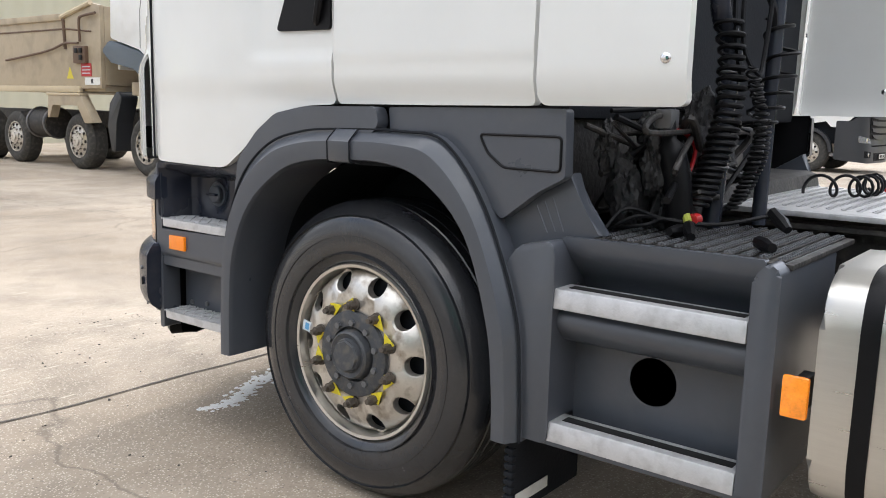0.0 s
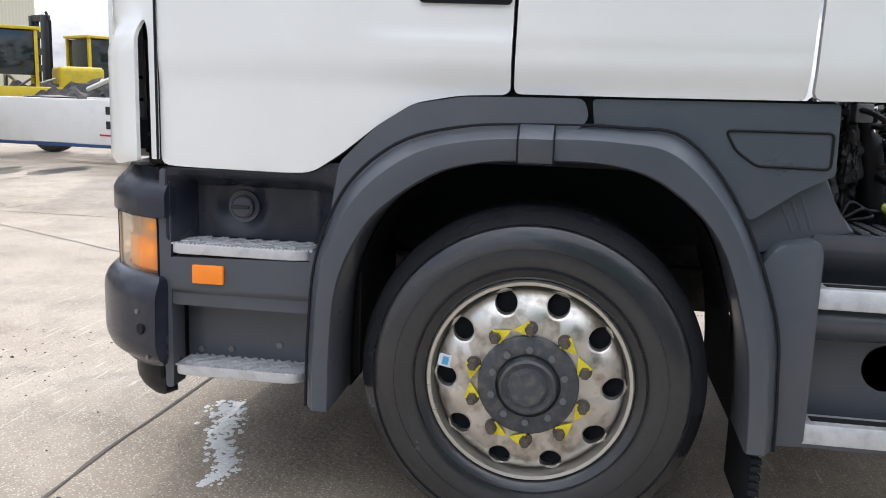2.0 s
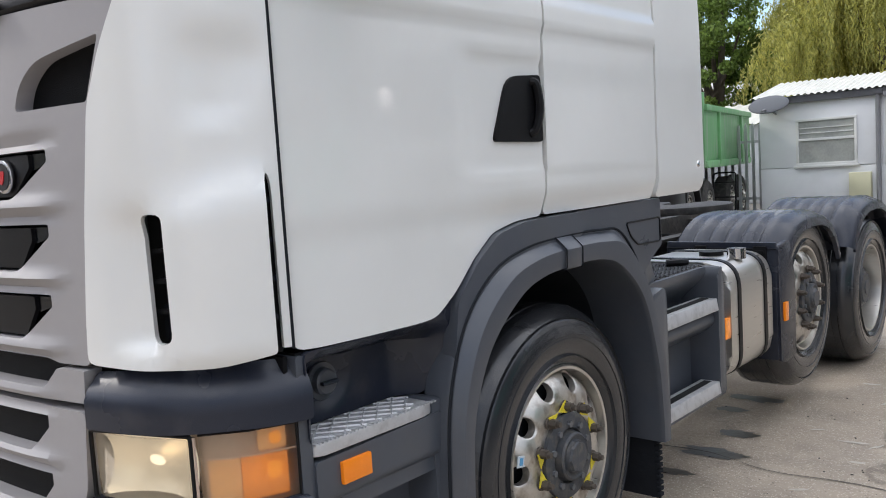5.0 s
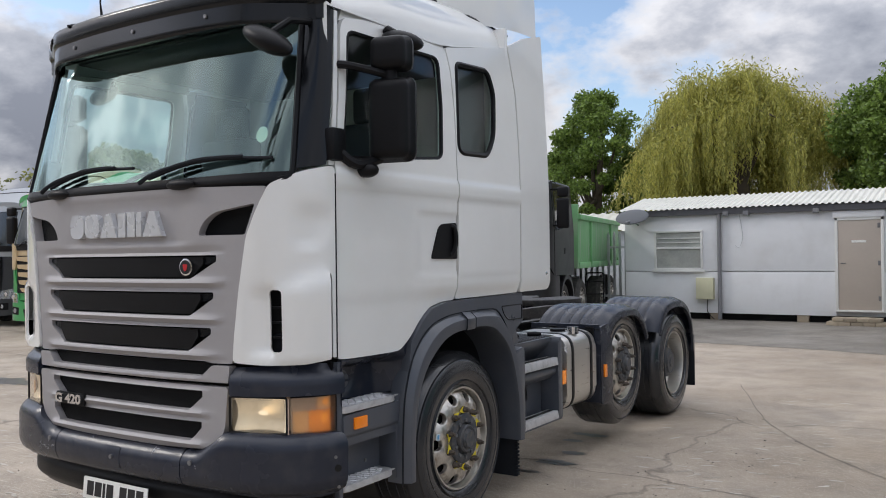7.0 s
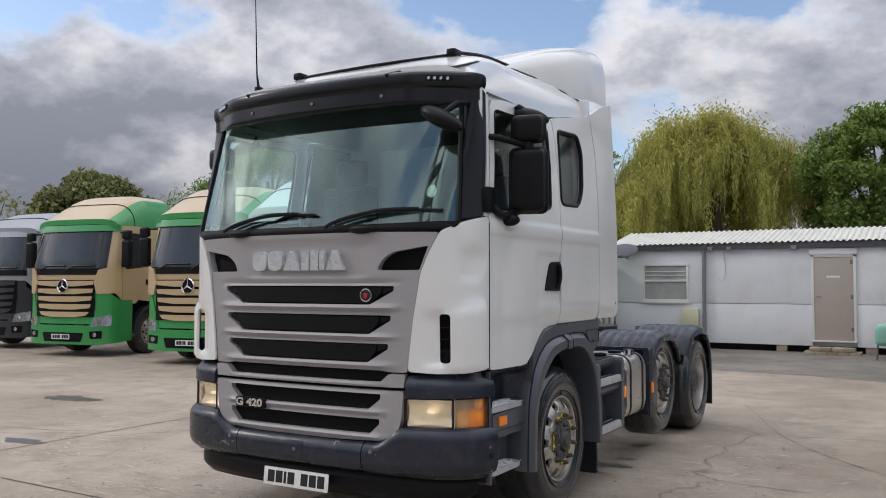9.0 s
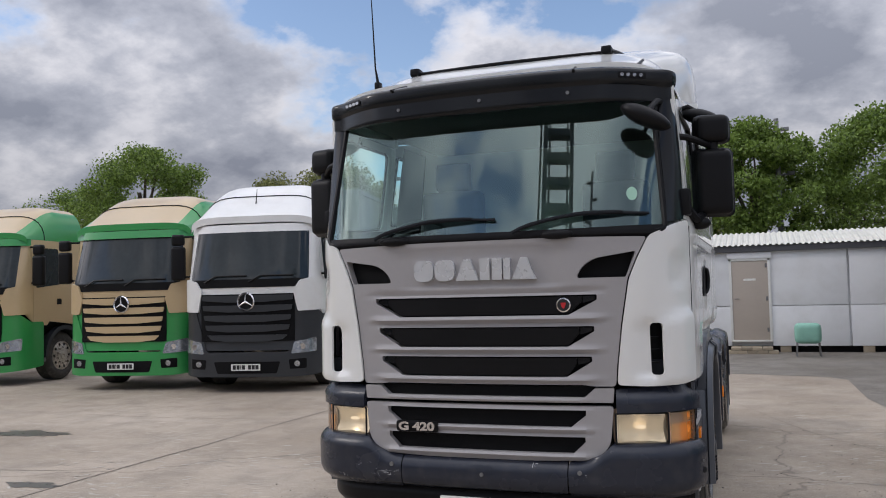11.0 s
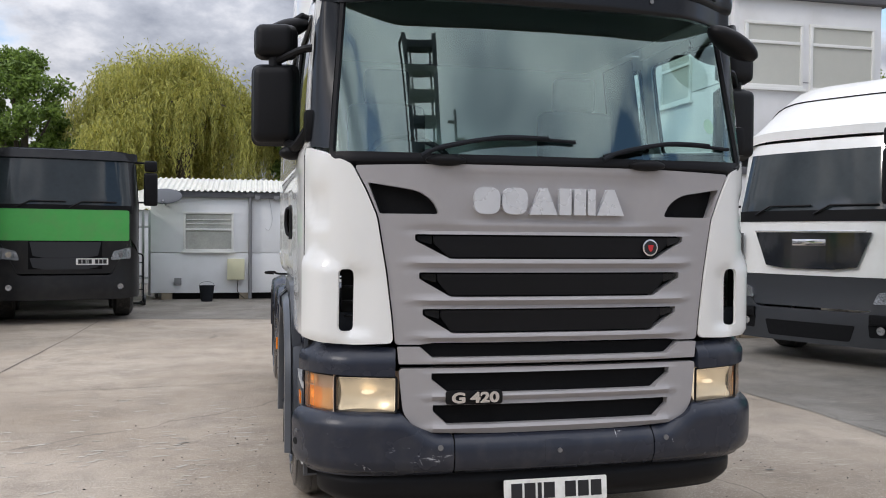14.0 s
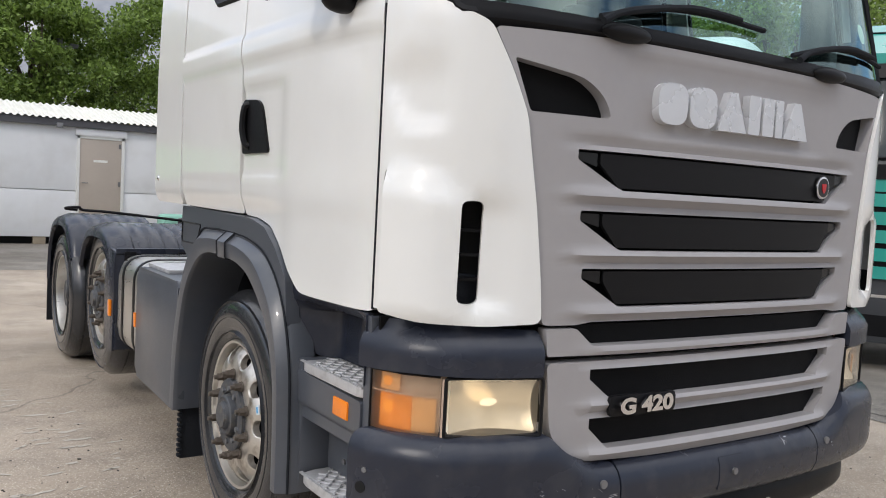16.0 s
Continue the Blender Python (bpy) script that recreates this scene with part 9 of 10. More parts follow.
box_part("wall", (-5.5, 0, 0), (5.5, 4, 2.3), CLAD, shed, 0.01)
bm = bm_new()
pr = [(-5.7 + 11.4 * i / 120, 0.04 if (i // 2) % 2 else 0) for i in range(121)]
fr, rd = [bm.verts.new((x, -0.2, 2.3 + u)) for x, u in pr], [bm.verts.new((x, 2.2, 3.0 + u)) for x, u in pr]
for i in range(120):
    bm.faces.new((fr[i], fr[i + 1], rd[i + 1], rd[i]))
part("roof", bm, ROOFING, shed, sharp=20)

# ---- two-storey cabins with an outside stair ----
STAIR = mat("grey_stair_steel", (0.13, 0.133, 0.138), 0.5, metal=0.3, vary=0.15, scale=6, dirt=(0.16, 0.11, 0.07), dirt_amount=0.2)
CABIN = mat("white_cabin_panel", (0.74, 0.74, 0.74), 0.5, vary=0.04, scale=1.0, dirt=(0.48, 0.46, 0.43), dirt_amount=0.3)
CX, CY = 6.0, 8.3
cab2 = empty("stacked_cabins", pose(CX, CY, 0), label="two-storey stacked white cabin offices with grey trim", category="building")
LEN = 8.6
for z0, z1 in ((0.20, 2.62), (2.88, 5.42)):
    box_part("long_wall", (0, 0, z0), (0.08, LEN, z1), CABIN, cab2, 0.006)
    box_part("end_wall", (0.08, 0, z0), (2.7, 0.08, z1), CABIN, cab2, 0.006)
    box_part("far_wall", (2.62, 0.08, z0), (2.7, LEN, z1), CABIN, cab2, 0.006)
    box_part("back_wall", (0.08, LEN - 0.08, z0), (2.62, LEN, z1), CABIN, cab2, 0.006)
    box_part("panel_seam", (-0.006, 0.0, z0 + 1.22), (0.0, LEN, z0 + 1.235), PIPE, cab2, 0)
    box_part("panel_seam", (0.0, -0.006, z0 + 1.22), (2.7, 0.0, z0 + 1.235), PIPE, cab2, 0)
# near-black block stands for the shade in the gap between the storeys
box_part("floor_slab", (0.05, 0.05, 2.66), (2.65, LEN - 0.05, 2.88), HOLE, cab2, 0)
box_part("lower_roof", (-0.05, -0.05, 2.60), (2.75, LEN + 0.05, 2.72), FASCIA, cab2, 0.01)
box_part("roof", (-0.12, -0.12, 5.42), (2.82, LEN + 0.12, 5.58), FASCIA, cab2, 0.02)
# likewise near-black, for the shade beneath the lower cabin
box_part("base", (0.1, 0.1, 0.0), (2.6, LEN - 0.1, 0.20), HOLE, cab2, 0)
framed_window(cab2, 1.35, 2.55, 3.98, 5.05, 0.0, 4.72, facing=-1)
framed_window(cab2, 0.18, 1.22, 4.0, 5.05, 0.0, 4.72, facing=-1)
framed_window(cab2, 1.30, 2.40, 3.98, 5.02, 0.0, 4.62, axis="y", facing=-1)
framed_window(cab2, 5.0, 5.9, 1.05, 2.05, 0.0, 1.72, axis="y", facing=-1, pane_mat=OLD_GLASS)
framed_window(cab2, 7.0, 7.7, 1.05, 2.05, 0.0, 1.72, axis="y", facing=-1, pane_mat=OLD_GLASS)
for y in (3.05,):
    part("down_pipe", tube(bm_new(), [(-0.07, y, 0.0), (-0.07, y, 5.50)], 0.055, 10), PIPE, cab2)
    box_part("pipe_hopper", (-0.16, y - 0.09, 5.44), (0.0, y + 0.09, 5.56), FASCIA, cab2, 0.01)
part("vent_pipe", tube(bm_new(), [(-0.05, 4.0, 2.9), (-0.05, 4.0, 5.1)], 0.03, 8), STEEL, cab2)
# open upper door
ud = empty("door_2")
ud.parent = cab2
# near-black sheet stands for the shade inside the doorway
box_part("opening", (-0.004, 6.35, 2.95), (0.02, 7.25, 5.05), HOLE, ud, 0)
for lo, hi in (((-0.03, 6.29, 2.95), (0.0, 6.35, 5.11)), ((-0.03, 7.25, 2.95), (0.0, 7.31, 5.11)), ((-0.03, 6.29, 5.05), (0.0, 7.31, 5.11))):
    box_part("frame", lo, hi, FRAME_W, ud, 0.004)
box_part("open_leaf", (-0.92, 7.25, 2.96), (-0.02, 7.30, 5.04), CABIN, ud, 0.008)
fl = empty("flood_lamp")
fl.parent = cab2
box_part("lamp_head", (-0.55, 5.4, 5.50), (-0.15, 5.75, 5.62), PIPE, fl, 0.02)
part("lamp_arm", tube(bm_new(), [(-0.1, 5.5, 5.45), (-0.3, 5.55, 5.52)], 0.02, 6), PIPE, fl)
ex = empty("fire_extinguisher", pose(CX - 0.30, CY + 6.75, 2.90), label="red fire extinguisher inside the open door", category="extinguisher")
part("cylinder", lathe(bm_new(), [(0.0001, 0.0), (0.09, 0.0), (0.09, 0.42), (0.05, 0.50), (0.03, 0.52), (0.0001, 0.54)], 16, "z"), RED, ex)
part("nozzle", tube(bm_new(), [(0, 0, 0.52), (0.06, 0, 0.56)], 0.015, 6), BLACK, ex)
# stair and landing
stair = empty("outside_stair", pose(0, 0, 0), label="grey steel outside stair with tube handrails", category="stair")
SX0, SX1 = 4.95, 5.90
y0, y1, zt = 8.75, 11.75, 2.86
NST = 13
for i in range(NST):
    f = (i + 1) / (NST + 1)
    box_part("tread", (SX0, y0 + (y1 - y0) * f - 0.12, zt * f - 0.02), (SX1, y0 + (y1 - y0) * f + 0.13, zt * f + 0.015), STAIR, stair, 0.004)
for x in (SX0 - 0.03, SX1 + 0.03):
    bm = prism(bm_new(), [(y0 - 0.05, 0.0), (y0 + 0.17, 0.0), (y1 + 0.05, zt - 0.02), (y1 + 0.05, zt - 0.22), (y1 - 0.15, zt - 0.20)], lambda u, v, d: Vector((x - 0.02 + d, u, v)), 0.04, 0.004)
    part("stringer", bm, STAIR, stair)
    for h in (0.55, 1.05):
        part("handrail", tube(bm_new(), [(x, y0 + 0.1, 0.1 + h), (x, y1, zt + h - 0.02)], 0.024, 8), STAIR, stair)
    for f in (0.05, 0.36, 0.68, 0.98):
        part("baluster", tube(bm_new(), [(x, y0 + 0.1 + (y1 - y0 - 0.1) * f, zt * f), (x, y0 + 0.1 + (y1 - y0 - 0.1) * f, zt * f + 1.08)], 0.022, 6), STAIR, stair)
box_part("landing", (4.35, y1, zt - 0.06), (5.98, 16.2, zt), STAIR, stair, 0.006)
for x, y in ((4.42, 11.85), (4.42, 12.45), (5.1, 11.85), (5.1, 13.4), (4.42, 16.0), (5.8, 11.9)):
    box_part("post", (x - 0.05, y - 0.05, 0), (x + 0.05, y + 0.05, zt - 0.06), STAIR, stair, 0.006)
for h in (0.35, 0.7, 1.05):
    part("landing_rail", tube(bm_new(), [(4.88, y1 + 0.05, zt + h), (4.40, y1 + 0.05, zt + h), (4.40, 16.1, zt + h)], 0.022, 8), STAIR, stair)
for y in (11.8, 13.2, 14.6, 16.1):
    part("landing_post", tube(bm_new(), [(4.40, y, zt), (4.40, y, zt + 1.06)], 0.022, 6), STAIR, stair)
part("landing_post", tube(bm_new(), [(4.88, y1 + 0.05, zt), (4.88, y1 + 0.05, zt + 1.06)], 0.022, 6), STAIR, stair)
box_part("meter", (5.93, 12.2, 2.0), (6.0, 12.35, 2.25), YELLOW, stair, 0.01)
for i in range(4):
    for lay in range(2):
        box_part("block", (4.75 + 0.46 * i, 8.20, 0.11 * lay), (5.19 + 0.46 * i, 8.72, 0.11 * lay + 0.105), BRICK, None, 0.01, "pale concrete block under the stair foot", category="block", group="blocks under the stair")


def bicycle(x, y, turn, paint, label):
    b = empty("bicycle", pose(x, y, 0, 0, 8, turn), label=label, category="bicycle")
    for cy in (-0.52, 0.52):
        w = part("wheel", tube(bm_new(), [(0, cy + 0.33 * math.cos(a), 0.34 + 0.33 * math.sin(a)) for a in np.linspace(0, 2 * math.pi, 28, endpoint=False)], 0.02, 6, True), TYRE, b)
        for a in range(8):
            part("spoke", tube(bm_new(), [(0, cy, 0.34), (0, cy + 0.31 * math.cos(a * 0.785), 0.34 + 0.31 * math.sin(a * 0.785))], 0.003, 4), STEEL, w)
    f = [(0, -0.52, 0.34), (0, -0.38, 0.85), (0, 0.12, 0.30), (0, 0.22, 0.82), (0, 0.52, 0.34)]
    for i, j in ((1, 2), (1, 3), (2, 3), (2, 4), (3, 4)):
        part("frame_tube", tube(bm_new(), [f[i], f[j]], 0.02, 6), paint, b)
    part("fork", tube(bm_new(), [(0, -0.52, 0.34), (0, -0.40, 0.78), (0, -0.36, 0.98)], 0.02, 6), paint, b)
    part("handlebar", tube(bm_new(), [(-0.28, -0.30, 0.99), (0, -0.38, 1.0), (0.28, -0.30, 0.99)], 0.014, 6), BLACK, b)
    part("saddle", box(bm_new(), (-0.07, 0.12, 0.92), (0.07, 0.38, 0.98), 0.03), BLACK, b)
    part("seat_post", tube(bm_new(), [(0, 0.22, 0.82), (0, 0.24, 0.93)], 0.014, 6), STEEL, b)
    return b


bicycle(4.75, 13.3, 80, mat("orange_paint", (0.75, 0.12, 0.02), 0.4, vary=0.1), "bicycle with an orange frame against the cabins")
bicycle(5.35, 12.6, 20, BLACK, "black bicycle against the cabins")
jc = empty("plastic_drum", pose(4.65, 9.8, 0), label="white plastic canister on the asphalt", category="canister")
part("body", box(bm_new(), (-0.11, -0.09, 0.0), (0.11, 0.09, 0.32), 0.05, 3), FRAME_W, jc)
part("neck", tube(bm_new(), [(0, 0, 0.31), (0, 0, 0.38)], 0.03, 8), FRAME_W, jc)
jd = empty("plastic_drum", pose(4.95, 9.45, 0.11, 90, 0, 60), label="white plastic canister lying on its side", category="canister")
part("body", box(bm_new(), (-0.15, -0.11, -0.2), (0.15, 0.11, 0.2), 0.06, 3), FRAME_W, jd)
bn = empty("bin", pose(5.15, 10.2, 0), label="dark grey bin under the stair", category="bin")
part("bin_body", box(bm_new(), (-0.17, -0.17, 0.0), (0.17, 0.17, 0.45), 0.03), DARKBODY, bn)
part("hose", tube(bm_new(), spline([(4.2, 9.3, 0.02), (4.6, 9.1, 0.02), (5.0, 9.3, 0.02), (5.2, 9.0, 0.02)], 5), 0.011, 6), BLUE, None, "blue hose lying on the ground", category="hose")

# asphalt strip before the office
strip = [(-26, 12.6), (-6, 12.8), (-4.2, 12.7), (-0.5, 12.05), (1.5, 11.8), (2.7, 11.45), (2.95, 11.0), (2.96, 8.5), (3.35, 5.5), (3.6, 3.0), (3.52, 1.4), (3.6, -6), (20, -6), (20, 30), (-26, 30)]
sheet("asphalt_apron", strip, 0.004, ASPHALT, "dark worn asphalt apron before the offices", cat="ground")
# slab joints: narrow strips of dark filler
FILLER = mat("joint_filler", (0.115, 0.10, 0.085), 0.9, vary=0.3, scale=10)


def joint(points, width=0.011, name="joint"):
    pts = []
    for p in spline([(*p, 0) for p in points], 8):
        pts.append(p + Vector((0.03 * noise.noise(p * 1.7), 0.03 * noise.noise(p * 1.7 + Vector((9, 0, 0))), 0)))
    bm = bm_new()
    prev = None
    for i, p in enumerate(pts):
        d = (pts[min(i + 1, len(pts) - 1)] - pts[max(i - 1, 0)]).normalized()
        n = Vector((-d.y, d.x, 0)) * width * (0.7 + 0.6 * noise.noise(p * 5 + Vector((0, 7, 0))))
        cur = [bm.verts.new(p + n + Vector((0, 0, 0.004))), bm.verts.new(p - n + Vector((0, 0, 0.004)))]
        if prev:
            bm.faces.new((prev[0], prev[1], cur[1], cur[0]))
        prev = cur
    return part(name, bm, FILLER, None, "dark filler in a concrete joint", kind="structure", category="ground")


joint([(3.4, -0.25), (1.5, -0.03), (0.27, -0.01), (-3, 0.1), (-9, 0.2)])
joint([(-4.9, -6.2), (-3.2, -3), (-1.8, -0.2)], 0.007)
joint([(-12, -6.4), (-5, -6.2), (6, -6.0), (12, -5.8)], 0.008)
joint([(-4.1, 12.5), (-4.1, 10.0), (-4.2, 6.0), (-4.3, 2), (-4.4, -6)])
joint([(3.62, 2.45), (3.71, 1.6), (3.9, -2), (4.1, -6)])
joint([(-12, 5.6), (-7, 5.0), (-4.2, 5.2), (-1.5, 5.4)], 0.006)
joint([(0.70, 3.10), (0.98, 3.12), (1.33, 3.02), (1.76, 3.03), (2.6, 2.9)], 0.005)
joint([(-6.2, 1.55), (-4.9, 1.75), (-4.2, 2.1)], 0.006)
joint([(1.3, 7.6), (2.0, 5.6), (2.6, 4.5), (3.4, 3.6)], 0.005)

# wet patches and a splash of soap foam by the nearside front wheel
WET = mat("wet_concrete", (0.105, 0.095, 0.082), 0.30, vary=0.25, scale=14, bump=0.15, bump_scale=60)
FOAM = mat("soap_foam", (0.80, 0.80, 0.78), 0.6, vary=0.1, scale=60)


def wet_patch(cx, cy, rx, ry, seed, label="dark wet patch on the concrete"):
    bm = bm_new()
    ring = []
    for i in range(40):
        a = 2 * math.pi * i / 40
        f = 1 + 0.5 * noise.noise(Vector((2 * math.cos(a), 2 * math.sin(a), seed))) + 0.35 * noise.noise(Vector((6 * math.cos(a), 6 * math.sin(a), seed + 3)))
        ring.append(bm.verts.new((cx + rx * f * math.cos(a), cy + ry * f * math.sin(a), 0.003)))
    bm.faces.new(ring)
    return part("wet_patch", bm, WET, None, label, kind="structure", category="ground")


for v in ((1.0, 3.13, 0.16, 0.07, 3.0), (1.0, 3.47, 0.10, 0.06, 4.0), (0.81, 3.88, 0.09, 0.05, 5.0), (0.94, 2.79, 0.10, 0.04, 6.0), (0.85, 4.16, 0.16, 0.06, 7.0), (1.62, 1.72, 0.04, 0.02, 8.0), (2.05, 1.35, 0.03, 0.02, 9.0), (-4.6, 1.2, 0.30, 0.10, 10.0), (-7.0, 3.5, 0.5, 0.2, 11.0), (-7.2, -7.2, 1.5, 0.45, 12.0), (-5.6, -8.0, 0.9, 0.40, 13.0), (-8.6, -6.4, 0.8, 0.25, 14.0), (-4.2, -7.0, 0.5, 0.15, 15.0)):
    wet_patch(*v)
rng = np.random.default_rng(21)
bm = bm_new()
path = spline([(0.30, 0.22, 0), (0.48, 0.29, 0), (0.66, 0.34, 0), (0.80, 0.42, 0), (0.91, 0.46, 0), (1.02, 0.43, 0)], 10)
for i in range(560):
    q = rng.uniform(0, 1) ** 1.4
    p = path[int(q * (len(path) - 1))]
    w = (0.045 * (1 - q) + 0.014) * (0.6 + 0.8 * abs(noise.noise(p * 6)))
    r = rng.uniform(0.003, 0.013) * (1.3 - 0.5 * q)
    bmesh.ops.create_icosphere(bm, subdivisions=1, radius=r, matrix=Matrix.Translation((p.x + rng.normal() * w, p.y + rng.normal() * w, 0.001)) @ Matrix.Diagonal((1.3, 1, 0.25, 1)))
part("soap_foam", bm, FOAM, None, "streak of white soap foam on the concrete", kind="stuff", category="foam")
# grit and crumbs lying about
bm = bm_new()
for i in range(600):
    q = i % 6
    cx, cy, sx, sy = ((1.9, 2.2, 0.5, 1.0), (0.2, -1.0, 0.5, 0.25), (2.4, 0.2, 0.7, 0.8), (-1.7, 2.6, 0.35, 0.7), (-2.6, 0.8, 1.2, 0.9), (1.8, 4.0, 0.5, 1.2))[q]
    x, y, r = cx + rng.normal() * sx, cy + rng.normal() * sy, rng.uniform(0.002, 0.006) * (1.5 if i % 17 == 0 else 1)
    if abs(x) < 1.2 and 0.5 < y < 6:
        continue
    bmesh.ops.create_icosphere(bm, subdivisions=1, radius=r, matrix=Matrix.Translation((x, y, r * 0.3)) @ Matrix.Rotation(rng.uniform(0, 3), 4, "Z") @ Matrix.Diagonal((1.4, 0.8, 0.6, 1)))
part("grit", bm, mat("dark_grit", (0.045, 0.04, 0.034), 0.9, vary=0.4, scale=30), None, "dark grit and crumbs on the concrete", kind="stuff", category="grit")

# chalky scrapes left on the concrete
SCRAPE = mat("chalky_scrape", (0.50, 0.46, 0.40), 0.85, vary=0.4, scale=25)
rng = np.random.default_rng(33)
bm = bm_new()
for cx, cy, n, sx, sy, turn in ((-1.75, 2.6, 40, 0.35, 0.5, 0.15), (-2.2, 3.6, 45, 0.6, 0.7, 0.1), (-3.0, 2.7, 40, 0.7, 0.4, 0.15), (-3.3, 1.2, 60, 0.9, 0.30, 0.1), (-2.0, 0.5, 30, 0.5, 0.22, 0.1), (-4.6, 2.2, 50, 1.0, 0.6, 0.1), (2.0, 3.3, 40, 0.45, 0.5, 0.35), (2.3, 5.2, 40, 0.6, 1.0, 0.3)):
    for i in range(n):
        x, y = cx + rng.normal() * sx, cy + rng.normal() * sy
        if -1.3 < x < 1.3 and -0.1 < y < 6.3:
            continue
        a, ln, w = turn + rng.normal() * 0.35, rng.uniform(0.02, 0.075), rng.uniform(0.005, 0.016)
        d, e = Vector((math.cos(a), math.sin(a), 0)), Vector((-math.sin(a), math.cos(a), 0))
        c = Vector((x, y, 0.003))
        ring = []
        for j in range(12):
            t = 2 * math.pi * j / 12
            f = 1 + 0.9 * noise.noise(Vector((2.2 * math.cos(t), 2.2 * math.sin(t), i * 1.7 + cx)))
            ring.append(bm.verts.new(c + d * ln * f * math.cos(t) + e * (w * f * math.sin(t) + 0.15 * w * math.cos(2 * t))))
        bm.faces.new(ring)
part("chalky_scrapes", bm, SCRAPE, None, "pale chalky scrape marks on the concrete", kind="stuff", category="scrape marks")

# poles behind the fence
for x, y, h in ((-12.9, 30, 7.4), (2.6, 30, 8.0)):
    pl = empty("lamp_pole", pose(x, y, 0), label="tall grey pole with lamp brackets", category="pole")
    part("shaft", tube(bm_new(), [(0, 0, 0), (0, 0, h)], [0.13, 0.09], 10), PIPE, pl)
    for z, dx in ((h - 0.7, -0.35), (h - 0.5, 0.3), (h - 2.2, 0.45)):
        part("bracket", tube(bm_new(), [(0, 0, z), (dx, 0, z + 0.05)], 0.04, 6), PIPE, pl)
        box_part("lamp_head", (dx - 0.14, -0.1, z), (dx + 0.14, 0.1, z + 0.14), PIPE, pl, 0.02)
# dark heap of scrap and a yellow machine beyond the first row
HEAP = mat("scrap_heap", (0.035, 0.033, 0.032), 0.8, vary=0.5, scale=3, bump=0.5, bump_scale=20, dirt=(0.16, 0.14, 0.12), dirt_amount=0.5)
heap = empty("scrap_heap", pose(-20.2, -11.4, 0, 0, 0, 65), label="low dark heap of scrap and offcuts", category="scrap heap")
rng = np.random.default_rng(44)
bm = bm_new()
bmesh.ops.create_grid(bm, x_segments=60, y_segments=24, size=1.0)
for v in bm.verts:
    x, y = v.co.x * 8, v.co.y * 2.2
    v.co = Vector((x, y, max(0.0, (1.45 + 0.4 * noise.noise(Vector((x * 0.5, 0, 3))) + 0.5 * noise.noise(Vector((x * 1.7, y * 1.7, 0))) + 0.25 * noise.noise(Vector((x * 5, y * 5, 1)))) * (1 - v.co.y ** 2) ** 0.7 * (1 - v.co.x ** 6))))
part("mound", bm, HEAP, heap, sharp=20)
for i in range(40):
    x, y = rng.uniform(-7.5, 7.5), rng.uniform(-1.6, 1.2)
    part("offcut", tube(bm_new(), [(x, y, rng.uniform(0.7, 1.5)), (x + rng.normal() * 0.9, y + rng.normal() * 0.5, rng.uniform(0.6, 1.8))], float(rng.uniform(0.03, 0.09)), 5), (STEEL, PALE, GRIME)[i % 3], heap)

# pale sheet-clad works and a yellow loading machine beyond the first row
works = empty("works_building", pose(-22, -27, 0, 0, 0, 20), label="large pale yellow corrugated works building", category="building")
YCLAD = mat("pale_yellow_cladding", (0.52, 0.50, 0.38), 0.6, vary=0.05, scale=0.5)
bm = bm_new()
prev = None
for i in range(261):
    x = -36 + 52 * i / 260
    u = 0.05 if (i // 2) % 2 else 0
    cur = [bm.verts.new((x, u, 0)), bm.verts.new((x, u, 8))]
    if prev:
        bm.faces.new((prev[0], cur[0], cur[1], prev[1]))
    prev = cur
part("wall_sheet", bm, YCLAD, works, sharp=20)
box_part("building_core", (-36, -14, 0), (16, -0.1, 8), YCLAD, works, 0.02)
YPAINT = mat("machine_yellow", (0.62, 0.46, 0.02), 0.42, vary=0.12, scale=3, dirt=(0.2, 0.15, 0.08), dirt_amount=0.3)


